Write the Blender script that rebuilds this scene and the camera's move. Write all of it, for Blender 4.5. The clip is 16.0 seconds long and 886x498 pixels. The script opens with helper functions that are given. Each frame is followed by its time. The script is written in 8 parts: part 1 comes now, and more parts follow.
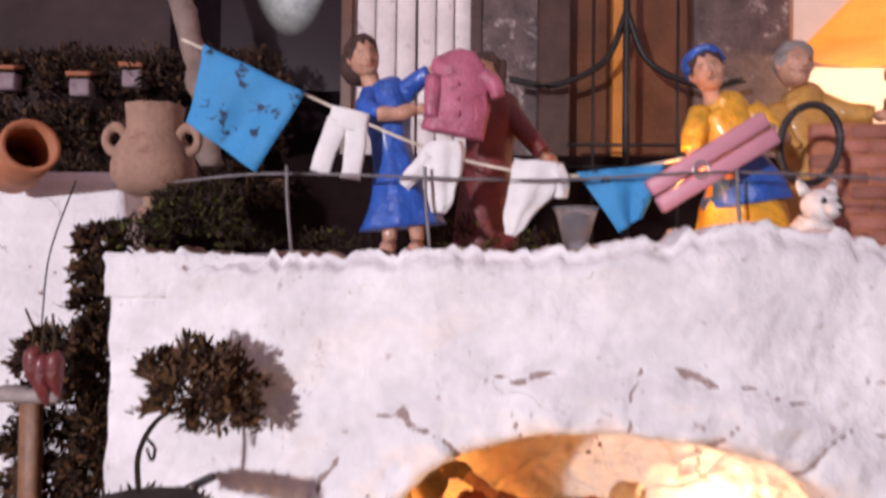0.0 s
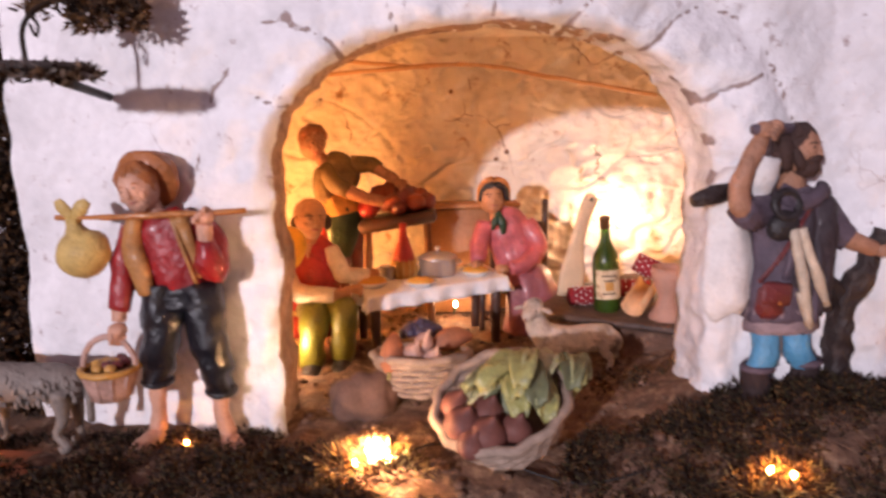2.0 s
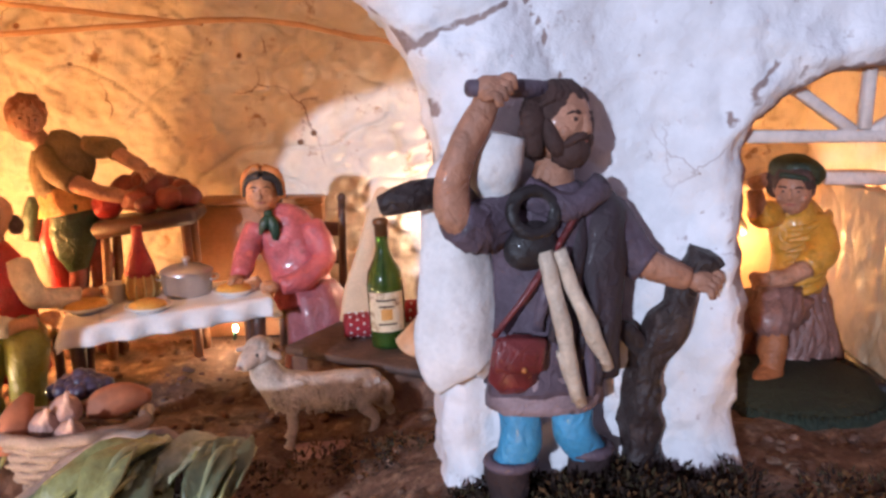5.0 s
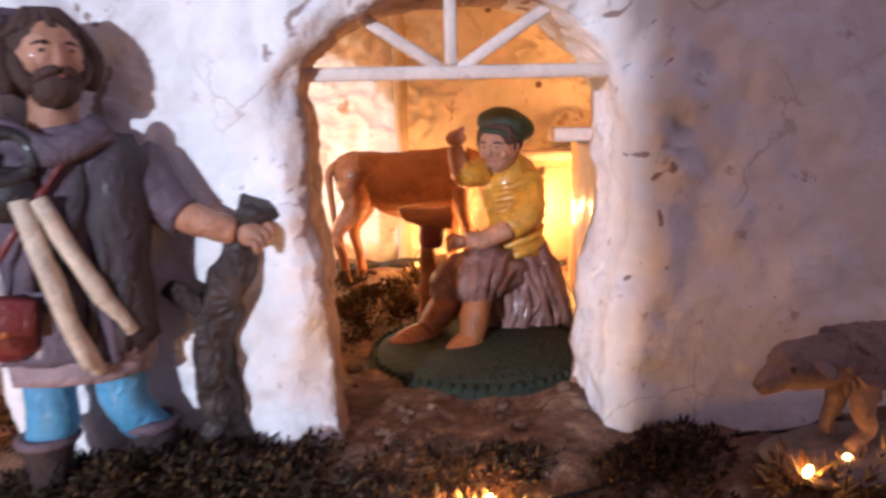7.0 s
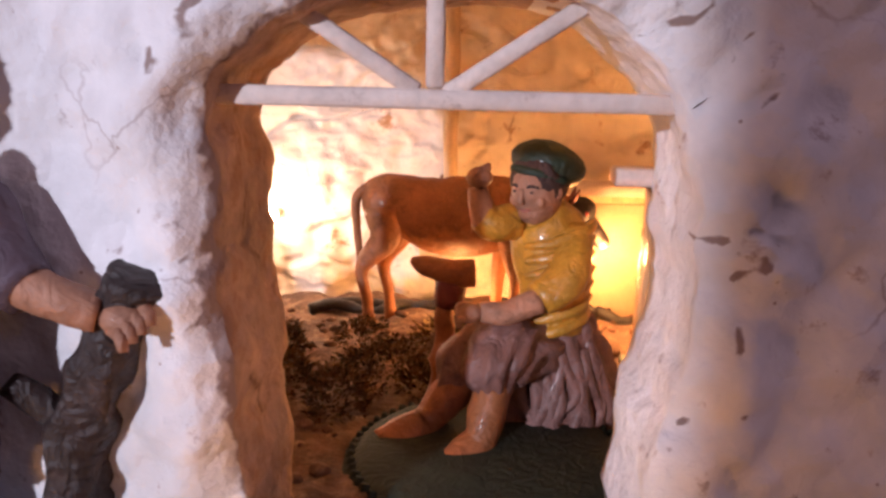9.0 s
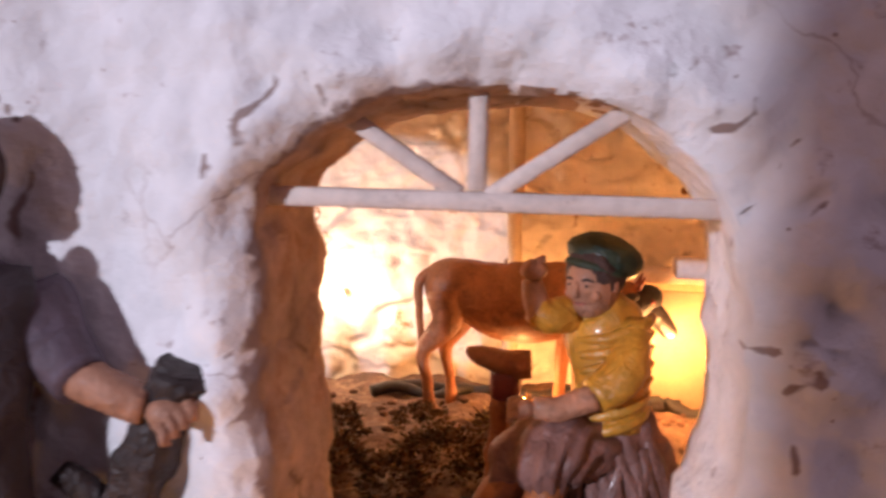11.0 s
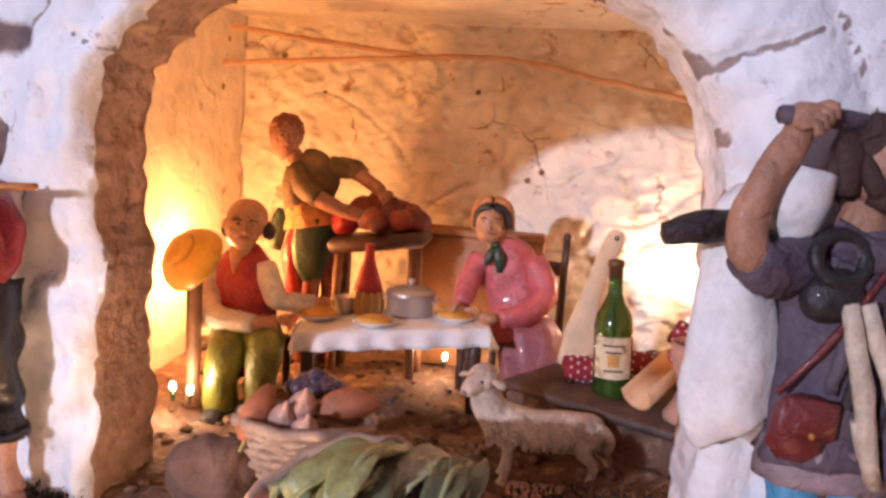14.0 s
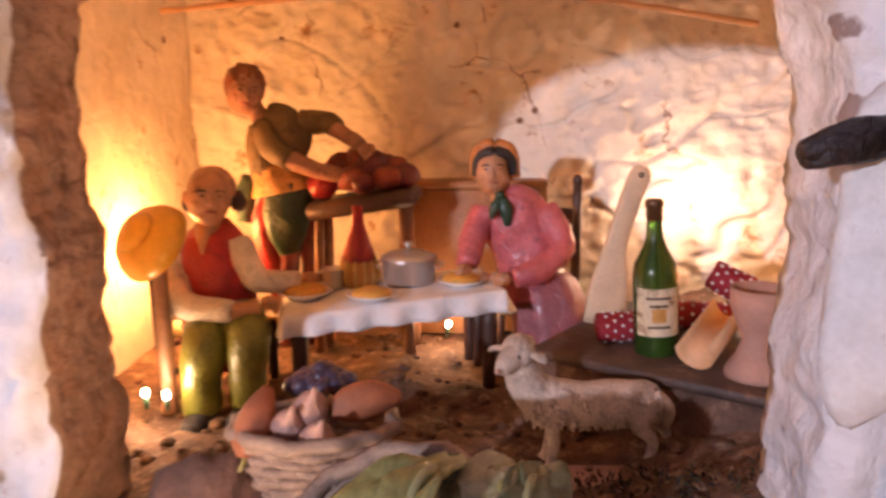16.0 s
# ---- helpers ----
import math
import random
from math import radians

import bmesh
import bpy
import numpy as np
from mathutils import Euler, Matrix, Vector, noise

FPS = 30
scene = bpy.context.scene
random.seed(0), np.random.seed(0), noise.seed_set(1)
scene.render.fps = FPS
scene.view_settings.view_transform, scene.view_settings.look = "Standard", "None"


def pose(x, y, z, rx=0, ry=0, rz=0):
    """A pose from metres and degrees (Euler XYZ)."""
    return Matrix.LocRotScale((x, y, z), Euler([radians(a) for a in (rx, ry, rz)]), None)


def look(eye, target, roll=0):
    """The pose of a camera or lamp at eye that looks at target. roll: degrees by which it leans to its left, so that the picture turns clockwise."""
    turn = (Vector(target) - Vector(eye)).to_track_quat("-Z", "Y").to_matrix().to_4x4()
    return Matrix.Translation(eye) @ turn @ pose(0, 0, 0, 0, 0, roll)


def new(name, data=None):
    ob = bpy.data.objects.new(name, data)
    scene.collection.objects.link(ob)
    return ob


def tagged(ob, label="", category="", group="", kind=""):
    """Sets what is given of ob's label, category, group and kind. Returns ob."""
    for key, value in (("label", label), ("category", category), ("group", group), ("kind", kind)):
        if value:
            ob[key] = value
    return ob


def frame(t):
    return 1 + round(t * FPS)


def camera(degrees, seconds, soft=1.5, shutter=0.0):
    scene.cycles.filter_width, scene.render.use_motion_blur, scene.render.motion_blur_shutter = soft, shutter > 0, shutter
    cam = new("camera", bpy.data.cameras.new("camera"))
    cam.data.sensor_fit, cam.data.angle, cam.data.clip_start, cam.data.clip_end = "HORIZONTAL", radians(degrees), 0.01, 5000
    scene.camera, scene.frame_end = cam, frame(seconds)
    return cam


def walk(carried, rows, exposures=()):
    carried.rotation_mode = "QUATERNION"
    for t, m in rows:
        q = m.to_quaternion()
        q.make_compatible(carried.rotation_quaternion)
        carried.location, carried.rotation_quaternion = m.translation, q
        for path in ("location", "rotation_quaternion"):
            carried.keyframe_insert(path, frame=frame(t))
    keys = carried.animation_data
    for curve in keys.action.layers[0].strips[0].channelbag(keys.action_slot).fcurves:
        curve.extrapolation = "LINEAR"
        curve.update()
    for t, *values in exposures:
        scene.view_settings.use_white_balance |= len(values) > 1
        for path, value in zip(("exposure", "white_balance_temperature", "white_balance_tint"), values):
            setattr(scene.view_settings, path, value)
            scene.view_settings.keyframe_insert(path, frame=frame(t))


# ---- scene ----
cam = camera(62.0, 16.0, soft=2.8, shutter=0.5)
PATH = [
    (0, (0.04, 0.004, 0.388), (-0.036, 2.002, 0.421), 0.7),
    (0.5, (0.035, -0.027, 0.365), (0.008, 1.968, 0.221), -0.9),
    (1, (0.058, -0.028, 0.312), (0.05, 1.955, 0.05), 0.1),
    (1.5, (0.059, -0.034, 0.261), (0.071, 1.94, -0.062), -0.3),
    (2, (0.085, -0.039, 0.231), (0.138, 1.928, -0.125), -0.8),
    (2.5, (0.131, -0.022, 0.214), (0.233, 1.943, -0.145), -0.5),
    (3, (0.188, 0.033, 0.198), (0.406, 1.988, -0.164), -0.3),
    (3.5, (0.236, 0.084, 0.212), (0.424, 2.038, -0.168), -0.7),
    (3.7, (0.242, 0.109, 0.216), (0.418, 2.06, -0.186), -0.7),
    (5.8, (0.263, 0.129, 0.215), (0.401, 2.087, -0.171), -0.5),
    (6, (0.283, 0.121, 0.207), (0.411, 2.076, -0.191), -0.9),
    (6.5, (0.36, 0.113, 0.207), (0.488, 2.069, -0.191), -1.4),
    (7, (0.428, 0.139, 0.192), (0.601, 2.088, -0.221), -1.5),
    (7.5, (0.442, 0.177, 0.215), (0.588, 2.134, -0.175), -1.1),
    (8, (0.455, 0.223, 0.203), (0.63, 2.175, -0.198), -0.5),
    (8.2, (0.453, 0.226, 0.207), (0.586, 2.173, -0.23), -0.3),
    (10.3, (0.507, 0.256, 0.187), (0.249, 2.223, -0.067), 2.1),
    (10.5, (0.503, 0.252, 0.193), (0.241, 2.222, -0.035), 1.4),
    (11, (0.48, 0.239, 0.208), (0.197, 2.207, 0.0), 1.3),
    (11.5, (0.437, 0.21, 0.198), (0.101, 2.17, -0.018), 2.0),
    (12, (0.382, 0.187, 0.203), (-0.002, 2.135, -0.038), 2.9),
    (12.5, (0.347, 0.142, 0.203), (-0.044, 2.09, -0.025), 3.5),
    (13, (0.295, 0.106, 0.203), (-0.101, 2.053, -0.023), 3.8),
    (13.5, (0.244, 0.107, 0.207), (-0.15, 2.053, -0.028), 3.5),
    (14, (0.217, 0.136, 0.201), (-0.124, 2.089, -0.059), 3.9),
    (14.5, (0.219, 0.135, 0.194), (-0.096, 2.089, -0.094), 2.4),
    (15, (0.198, 0.133, 0.197), (-0.175, 2.078, -0.082), 1.4),
    (15.5, (0.182, 0.162, 0.189), (-0.184, 2.104, -0.117), 0.8),
    (16, (0.177, 0.2, 0.191), (-0.044, 2.152, -0.184), -0.7),
]
EXPOSURES = [(0.0, 0.10, 6950, 16), (0.5, 0.0, 7000, 18), (1.0, -0.08, 7050, 20), (1.5, -0.08, 7050, 22), (2.5, 0.05, 6350, 16), (3.5, -0.08, 5450, 8), (6.0, 0.12, 5550, 6), (6.5, 0.20, 5850, 8), (7.0, 0.38, 5850, 9), (7.5, 0.20, 6300, 14), (8.0, 0.04, 6300, 17), (10.5, -0.02, 6150, 16), (11.0, -0.06, 6250, 16), (11.5, 0.10, 6650, 17), (12.0, 0.20, 5950, 9), (12.5, 0.18, 6000, 9), (13.0, 0.12, 6250, 15), (14.0, -0.10, 5950, 16), (14.5, -0.15, 5850, 16), (15.5, -0.32, 5900, 16), (16.0, -0.36, 6350, 20)]
walk(cam, [(t, look(eye, target, roll)) for t, eye, target, roll in PATH], EXPOSURES)

# ---- light: one cool lamp of the real room in front, warm bulbs in the rooms of the crib ----
world = bpy.data.worlds.new("dim_room")
scene.world = world
world.use_nodes = True
world.node_tree.nodes["Background"].inputs["Color"].default_value = (0.66, 0.47, 0.58, 1)
world.node_tree.nodes["Background"].inputs["Strength"].default_value = 0.52


def lamp(name, kind, place, power, colour, size=0.02, target=None, spread=None):
    data = bpy.data.lights.new(name, kind)
    data.energy, data.color = power, colour
    if kind == "AREA":
        data.shape, data.size = "DISK", size
    else:
        data.shadow_soft_size = size
    ob = new(name, data)
    ob.matrix_world = look(place, target) if target else Matrix.Translation(place)
    return ob


WARM, COOL = (1.0, 0.55, 0.20), (0.86, 0.88, 1.0)
lamp("room_lamp", "AREA", (-1.15, -2.10, 0.63), 74.0, COOL, 0.09, (0.2, 0.43, 0.2))
lamp("stall_bulb", "POINT", (-0.085, 0.70, 0.095), 4.7, (1.0, 0.44, 0.12), 0.0062)
lamp("hearth_bulb", "POINT", (0.315, 0.798, 0.112), 0.50, (1.0, 0.63, 0.37), 0.0062)
lamp("byre_bulb", "POINT", (0.566, 0.742, 0.095), 0.95, (1.0, 0.45, 0.13), 0.0062)
lamp("byre_floor_bulb", "POINT", (0.464, 0.753, 0.058), 0.21, (1.0, 0.48, 0.15), 0.003)
lamp("ground_bulb_front", "POINT", (0.052, 0.386, 0.036), 0.28, (1.0, 0.58, 0.24), 0.005)
lamp("ground_bulb_middle", "POINT", (0.274, 0.322, 0.044), 0.05, (1.0, 0.50, 0.16), 0.003)
lamp("ground_bulb_byre", "POINT", (0.456, 0.360, 0.056), 0.07, (1.0, 0.50, 0.16), 0.003)
lamp("table_bulb", "POINT", (0.118, 0.742, 0.034), 0.14, (1.0, 0.60, 0.28), 0.004)
lamp("chair_bulb", "POINT", (-0.038, 0.578, 0.032), 0.13, (1.0, 0.66, 0.34), 0.004)
lamp("house_lamp", "POINT", (0.63, 1.00, 0.68), 2.2, (1.0, 0.62, 0.30), 0.022)

# ---- materials ----


def socket(tree, a, out, b, name):
    tree.links.new(a.outputs[out], b.inputs[name])


def mat(name, colour, rough=0.6, metal=0.0, vary=0.15, scale=60.0, bump=0.0, bump_scale=None, stain=None, stain_at=(0.58, 0.72), stain_scale=25.0, coat=0.0, glow=0.0, see=0.0, spec=0.5, random_each=0.0, cracks=None, pits=None, depth=0.002, twist=0.0, chips=None):
    """A procedural material: base colour with variation at two scales, stains with an edge, fine relief."""
    m = bpy.data.materials.new(name)
    m.use_nodes = True
    tree = m.node_tree
    bsdf = tree.nodes["Principled BSDF"]
    bsdf.inputs["Roughness"].default_value = rough
    bsdf.inputs["Metallic"].default_value = metal
    bsdf.inputs["Coat Weight"].default_value = coat
    bsdf.inputs["Coat Roughness"].default_value = 0.12
    bsdf.inputs["Specular IOR Level"].default_value = spec
    if see:
        bsdf.inputs["Transmission Weight"].default_value = see
    coord = tree.nodes.new("ShaderNodeTexCoord")
    big, fine = tree.nodes.new("ShaderNodeTexNoise"), tree.nodes.new("ShaderNodeTexNoise")
    big.inputs["Scale"].default_value, fine.inputs["Scale"].default_value = scale, scale * 7
    big.inputs["Detail"].default_value, fine.inputs["Detail"].default_value = 4, 3
    for n in (big, fine):
        socket(tree, coord, "Object", n, "Vector")
    mixed = tree.nodes.new("ShaderNodeMath")
    mixed.operation = "MULTIPLY_ADD"
    mixed.inputs[1].default_value = 0.45
    socket(tree, fine, "Fac", mixed, 0)
    socket(tree, big, "Fac", mixed, 2)
    ramp = tree.nodes.new("ShaderNodeValToRGB")
    ramp.color_ramp.elements[0].position, ramp.color_ramp.elements[1].position = 0.45, 1.0
    dark = [max(0, c * (1 - vary)) for c in colour]
    light = [min(1, c * (1 + vary * 0.6)) for c in colour]
    ramp.color_ramp.elements[0].color, ramp.color_ramp.elements[1].color = (*dark, 1), (*light, 1)
    socket(tree, mixed, 0, ramp, "Fac")
    last = ramp
    key = "Color"
    if stain:
        spots = tree.nodes.new("ShaderNodeTexNoise")
        spots.inputs["Scale"].default_value, spots.inputs["Detail"].default_value = stain_scale, 6
        spots.inputs["Roughness"].default_value = 0.7
        socket(tree, coord, "Object", spots, "Vector")
        edge = tree.nodes.new("ShaderNodeMapRange")
        edge.inputs["From Min"].default_value, edge.inputs["From Max"].default_value = stain_at
        socket(tree, spots, "Fac", edge, "Value")
        blend = tree.nodes.new("ShaderNodeMix")
        blend.data_type = "RGBA"
        socket(tree, edge, "Result", blend, "Factor")
        tree.links.new(last.outputs[key], blend.inputs["A"])
        blend.inputs["B"].default_value = (*stain, 1)
        last, key = blend, "Result"
    if cracks:
        size, width, shade_ = cracks
        warp = tree.nodes.new("ShaderNodeTexNoise")
        warp.inputs["Scale"].default_value, warp.inputs["Detail"].default_value = size * 2.5, 5
        socket(tree, coord, "Object", warp, "Vector")
        shift = tree.nodes.new("ShaderNodeVectorMath")
        shift.operation = "MULTIPLY_ADD"
        shift.inputs[1].default_value = (0.55 / size,) * 3
        socket(tree, warp, "Color", shift, 0)
        socket(tree, coord, "Object", shift, 2)
        cell = tree.nodes.new("ShaderNodeTexVoronoi")
        cell.feature = "DISTANCE_TO_EDGE"
        cell.inputs["Scale"].default_value = size
        socket(tree, shift, 0, cell, "Vector")
        near = tree.nodes.new("ShaderNodeMapRange")
        near.inputs["From Min"].default_value, near.inputs["From Max"].default_value = 0.0, width * size
        near.inputs["To Min"].default_value, near.inputs["To Max"].default_value = 1.0, 0.0
        socket(tree, cell, "Distance", near, "Value")
        some = tree.nodes.new("ShaderNodeTexNoise")
        some.inputs["Scale"].default_value, some.inputs["Detail"].default_value = size * 1.6, 3
        socket(tree, coord, "Object", some, "Vector")
        where = tree.nodes.new("ShaderNodeMapRange")
        where.inputs["From Min"].default_value, where.inputs["From Max"].default_value = 0.54, 0.64
        socket(tree, some, "Fac", where, "Value")
        both = tree.nodes.new("ShaderNodeMath")
        both.operation = "MULTIPLY"
        socket(tree, near, "Result", both, 0)
        socket(tree, where, "Result", both, 1)
        blend = tree.nodes.new("ShaderNodeMix")
        blend.data_type = "RGBA"
        socket(tree, both, 0, blend, "Factor")
        tree.links.new(last.outputs[key], blend.inputs["A"])
        blend.inputs["B"].default_value = (*shade_, 1)
        last, key = blend, "Result"
    if pits:
        size, width, shade_ = pits
        cell = tree.nodes.new("ShaderNodeTexVoronoi")
        cell.inputs["Scale"].default_value = size
        socket(tree, coord, "Object", cell, "Vector")
        near = tree.nodes.new("ShaderNodeMapRange")
        near.inputs["From Min"].default_value, near.inputs["From Max"].default_value = width * 0.6, width
        near.inputs["To Min"].default_value, near.inputs["To Max"].default_value = 1.0, 0.0
        socket(tree, cell, "Distance", near, "Value")
        blend = tree.nodes.new("ShaderNodeMix")
        blend.data_type = "RGBA"
        socket(tree, near, "Result", blend, "Factor")
        tree.links.new(last.outputs[key], blend.inputs["A"])
        blend.inputs["B"].default_value = (*shade_, 1)
        last, key = blend, "Result"
    if chips:
        worn = tree.nodes.new("ShaderNodeAttribute")
        worn.attribute_name = "chip"
        ragged = tree.nodes.new("ShaderNodeTexNoise")
        ragged.inputs["Scale"].default_value, ragged.inputs["Detail"].default_value = 170, 5
        socket(tree, coord, "Object", ragged, "Vector")
        total = tree.nodes.new("ShaderNodeMath")
        socket(tree, worn, "Fac", total, 0)
        socket(tree, ragged, "Fac", total, 1)
        edge = tree.nodes.new("ShaderNodeMapRange")
        edge.inputs["From Min"].default_value, edge.inputs["From Max"].default_value = 1.02, 1.20
        socket(tree, total, 0, edge, "Value")
        blend = tree.nodes.new("ShaderNodeMix")
        blend.data_type = "RGBA"
        socket(tree, edge, "Result", blend, "Factor")
        tree.links.new(last.outputs[key], blend.inputs["A"])
        blend.inputs["B"].default_value = (*chips, 1)
        last, key = blend, "Result"
    if random_each:
        info = tree.nodes.new("ShaderNodeObjectInfo")
        hue = tree.nodes.new("ShaderNodeHueSaturation")
        span = tree.nodes.new("ShaderNodeMapRange")
        span.inputs["To Min"].default_value, span.inputs["To Max"].default_value = 1 - random_each, 1 + random_each
        socket(tree, info, "Random", span, "Value")
        socket(tree, span, "Result", hue, "Value")
        tree.links.new(last.outputs[key], hue.inputs["Color"])
        last, key = hue, "Color"
    tree.links.new(last.outputs[key], bsdf.inputs["Base Color"])
    if glow:
        tree.links.new(last.outputs[key], bsdf.inputs["Emission Color"])
        bsdf.inputs["Emission Strength"].default_value = glow
    if bump:
        rel = tree.nodes.new("ShaderNodeBump")
        rel.inputs["Strength"].default_value, rel.inputs["Distance"].default_value = bump, depth
        grain = tree.nodes.new("ShaderNodeTexNoise")
        grain.inputs["Scale"].default_value, grain.inputs["Detail"].default_value = bump_scale or scale * 4, 5
        grain.inputs["Distortion"].default_value = twist
        socket(tree, coord, "Object", grain, "Vector")
        socket(tree, grain, "Fac", rel, "Height")
        socket(tree, rel, "Normal", bsdf, "Normal")
    return m


PLASTER = mat("white_plaster", (0.80, 0.77, 0.78), 0.9, vary=0.16, scale=18, bump=0.9, bump_scale=150, depth=0.0035, stain=(0.26, 0.17, 0.16), stain_at=(0.625, 0.68), stain_scale=70, spec=0.2, cracks=(9.0, 0.0012, (0.20, 0.13, 0.12)), pits=(60.0, 0.055, (0.30, 0.20, 0.18)))
PLASTER_FRONT = mat("chipped_white_plaster", (0.80, 0.77, 0.78), 0.9, vary=0.20, scale=18, bump=0.8, bump_scale=120, depth=0.0032, stain=(0.44, 0.35, 0.34), stain_at=(0.61, 0.70), stain_scale=80, spec=0.2, cracks=(7.0, 0.0006, (0.52, 0.45, 0.44)), pits=(60.0, 0.040, (0.44, 0.35, 0.33)), chips=(0.32, 0.235, 0.215))
# Inner walls and ceiling: pale tan, yellower than the white front plaster.
INNER = mat("pale_tan_plaster", (0.80, 0.70, 0.58), 0.62, vary=0.22, scale=12, bump=0.9, bump_scale=48, depth=0.004, twist=0.5, stain=(0.44, 0.25, 0.13), stain_at=(0.60, 0.68), stain_scale=30, spec=0.35, cracks=(8.0, 0.0016, (0.28, 0.13, 0.06)), pits=(22.0, 0.085, (0.20, 0.09, 0.045)))
# Glossy byre wall; the bulbs' orange light is put into its ochre base.
INNER_GLOSSY = mat("varnished_orange_light_plaster", (0.62, 0.42, 0.24), 0.62, vary=0.28, scale=14, bump=0.7, bump_scale=90, depth=0.003, twist=0.5, stain=(0.46, 0.28, 0.15), stain_at=(0.63, 0.74), stain_scale=26, coat=0.08)
# Bare clay of the arch edges; on the byre arch the brown also paints shade.
CLAY_EDGE = mat("clay_and_shade_edge", (0.43, 0.275, 0.20), 0.9, vary=0.4, scale=40, bump=1.0, bump_scale=110, depth=0.006, stain=(0.34, 0.19, 0.12), stain_at=(0.53, 0.60), stain_scale=45, cracks=(20.0, 0.002, (0.16, 0.08, 0.05)))
SOIL = mat("cork_soil", (0.15, 0.080, 0.050), 0.95, vary=0.6, scale=70, bump=1.0, bump_scale=200, stain=(0.30, 0.19, 0.12), stain_at=(0.52, 0.66), stain_scale=90)
MOSS = mat("dry_moss", (0.058, 0.043, 0.022), 0.95, vary=0.6, scale=120, spec=0.15)
MOSS_DARK = mat("dark_moss", (0.034, 0.022, 0.017), 0.95, vary=0.5, scale=120, spec=0.15)
WOOD = mat("brown_wood", (0.22, 0.10, 0.05), 0.5, vary=0.4, scale=60, bump=0.3)
BARK = mat("dark_bark_paint", (0.030, 0.017, 0.016), 0.55, vary=0.5, scale=90, bump=0.9, bump_scale=150, depth=0.004, twist=1.0, stain=(0.07, 0.045, 0.04), stain_at=(0.55, 0.7), stain_scale=60)
WOOD_DARK = mat("dark_stained_wood", (0.07, 0.032, 0.022), 0.45, vary=0.4, scale=60, bump=0.3)
WOOD_PALE = mat("pale_bare_wood", (0.62, 0.46, 0.30), 0.6, vary=0.2, scale=60, bump=0.2)
WOOD_GREY = mat("whitewashed_wood", (0.70, 0.58, 0.52), 0.65, vary=0.25, scale=50, bump=0.4, stain=(0.30, 0.2, 0.16), stain_at=(0.6, 0.75), stain_scale=60)
DOOR_WHITE = mat("weathered_white_paint", (0.82, 0.74, 0.72), 0.5, vary=0.2, scale=14, bump=0.3, stain=(0.25, 0.15, 0.14), stain_at=(0.6, 0.7), stain_scale=40)
TERRACOTTA = mat("terracotta", (0.50, 0.27, 0.20), 0.75, vary=0.2, scale=50, bump=0.25, bump_scale=300)
TERRACOTTA_RED = mat("red_terracotta", (0.42, 0.15, 0.07), 0.7, vary=0.25, scale=50, bump=0.25)
METAL = mat("grey_tin", (0.55, 0.53, 0.52), 0.32, metal=0.8, vary=0.12, scale=80)
IRON = mat("black_iron", (0.025, 0.022, 0.022), 0.5, metal=0.4, vary=0.3)
CLOTH = mat("white_cloth", (0.80, 0.77, 0.76), 0.85, vary=0.1, scale=90, bump=0.4, bump_scale=700)

# ---- shaping tools ----


def smooth(ob):
    ob.data.polygons.foreach_set("use_smooth", [True] * len(ob.data.polygons))
    return ob


def raw(name, verts, faces, mats, idx=None, flat=False, parent=None, place=None):
    """An object from vertices and faces, with one or more materials."""
    me = bpy.data.meshes.new(name)
    me.from_pydata([tuple(v) for v in verts], [], faces)
    for m in mats if isinstance(mats, (list, tuple)) else [mats]:
        me.materials.append(m)
    if idx is not None:
        me.polygons.foreach_set("material_index", idx)
    me.update()
    ob = new(name, me)
    if not flat:
        smooth(ob)
    if parent:
        ob.parent = parent
    if place is not None:
        ob.matrix_basis = place
    return ob


def bumpy(p, size, amount, seed=0.0):
    """Soft noise at a point."""
    return amount * noise.noise(Vector(p) / size + Vector((seed, seed * 1.7, -seed)))


def step(a, b, x):
    k = min(1.0, max(0.0, (x - a) / (b - a)))
    return k * k * (3 - 2 * k)


def curve_points(pts, n):
    """Catmull-Rom through points of any dimension."""
    pts = [np.array(p, float) for p in pts]
    if len(pts) == 2:
        return [pts[0] + (pts[1] - pts[0]) * k / (n - 1) for k in range(n)]
    ext = [2 * pts[0] - pts[1], *pts, 2 * pts[-1] - pts[-2]]
    out = []
    for k in range(n):
        u = k / (n - 1) * (len(pts) - 1)
        i = min(int(u), len(pts) - 2)
        s = u - i
        a, b, c, d = ext[i : i + 4]
        out.append(0.5 * (2 * b + (c - a) * s + (2 * a - 5 * b + 4 * c - d) * s * s + (3 * b - a - 3 * c + d) * s**3))
    return out


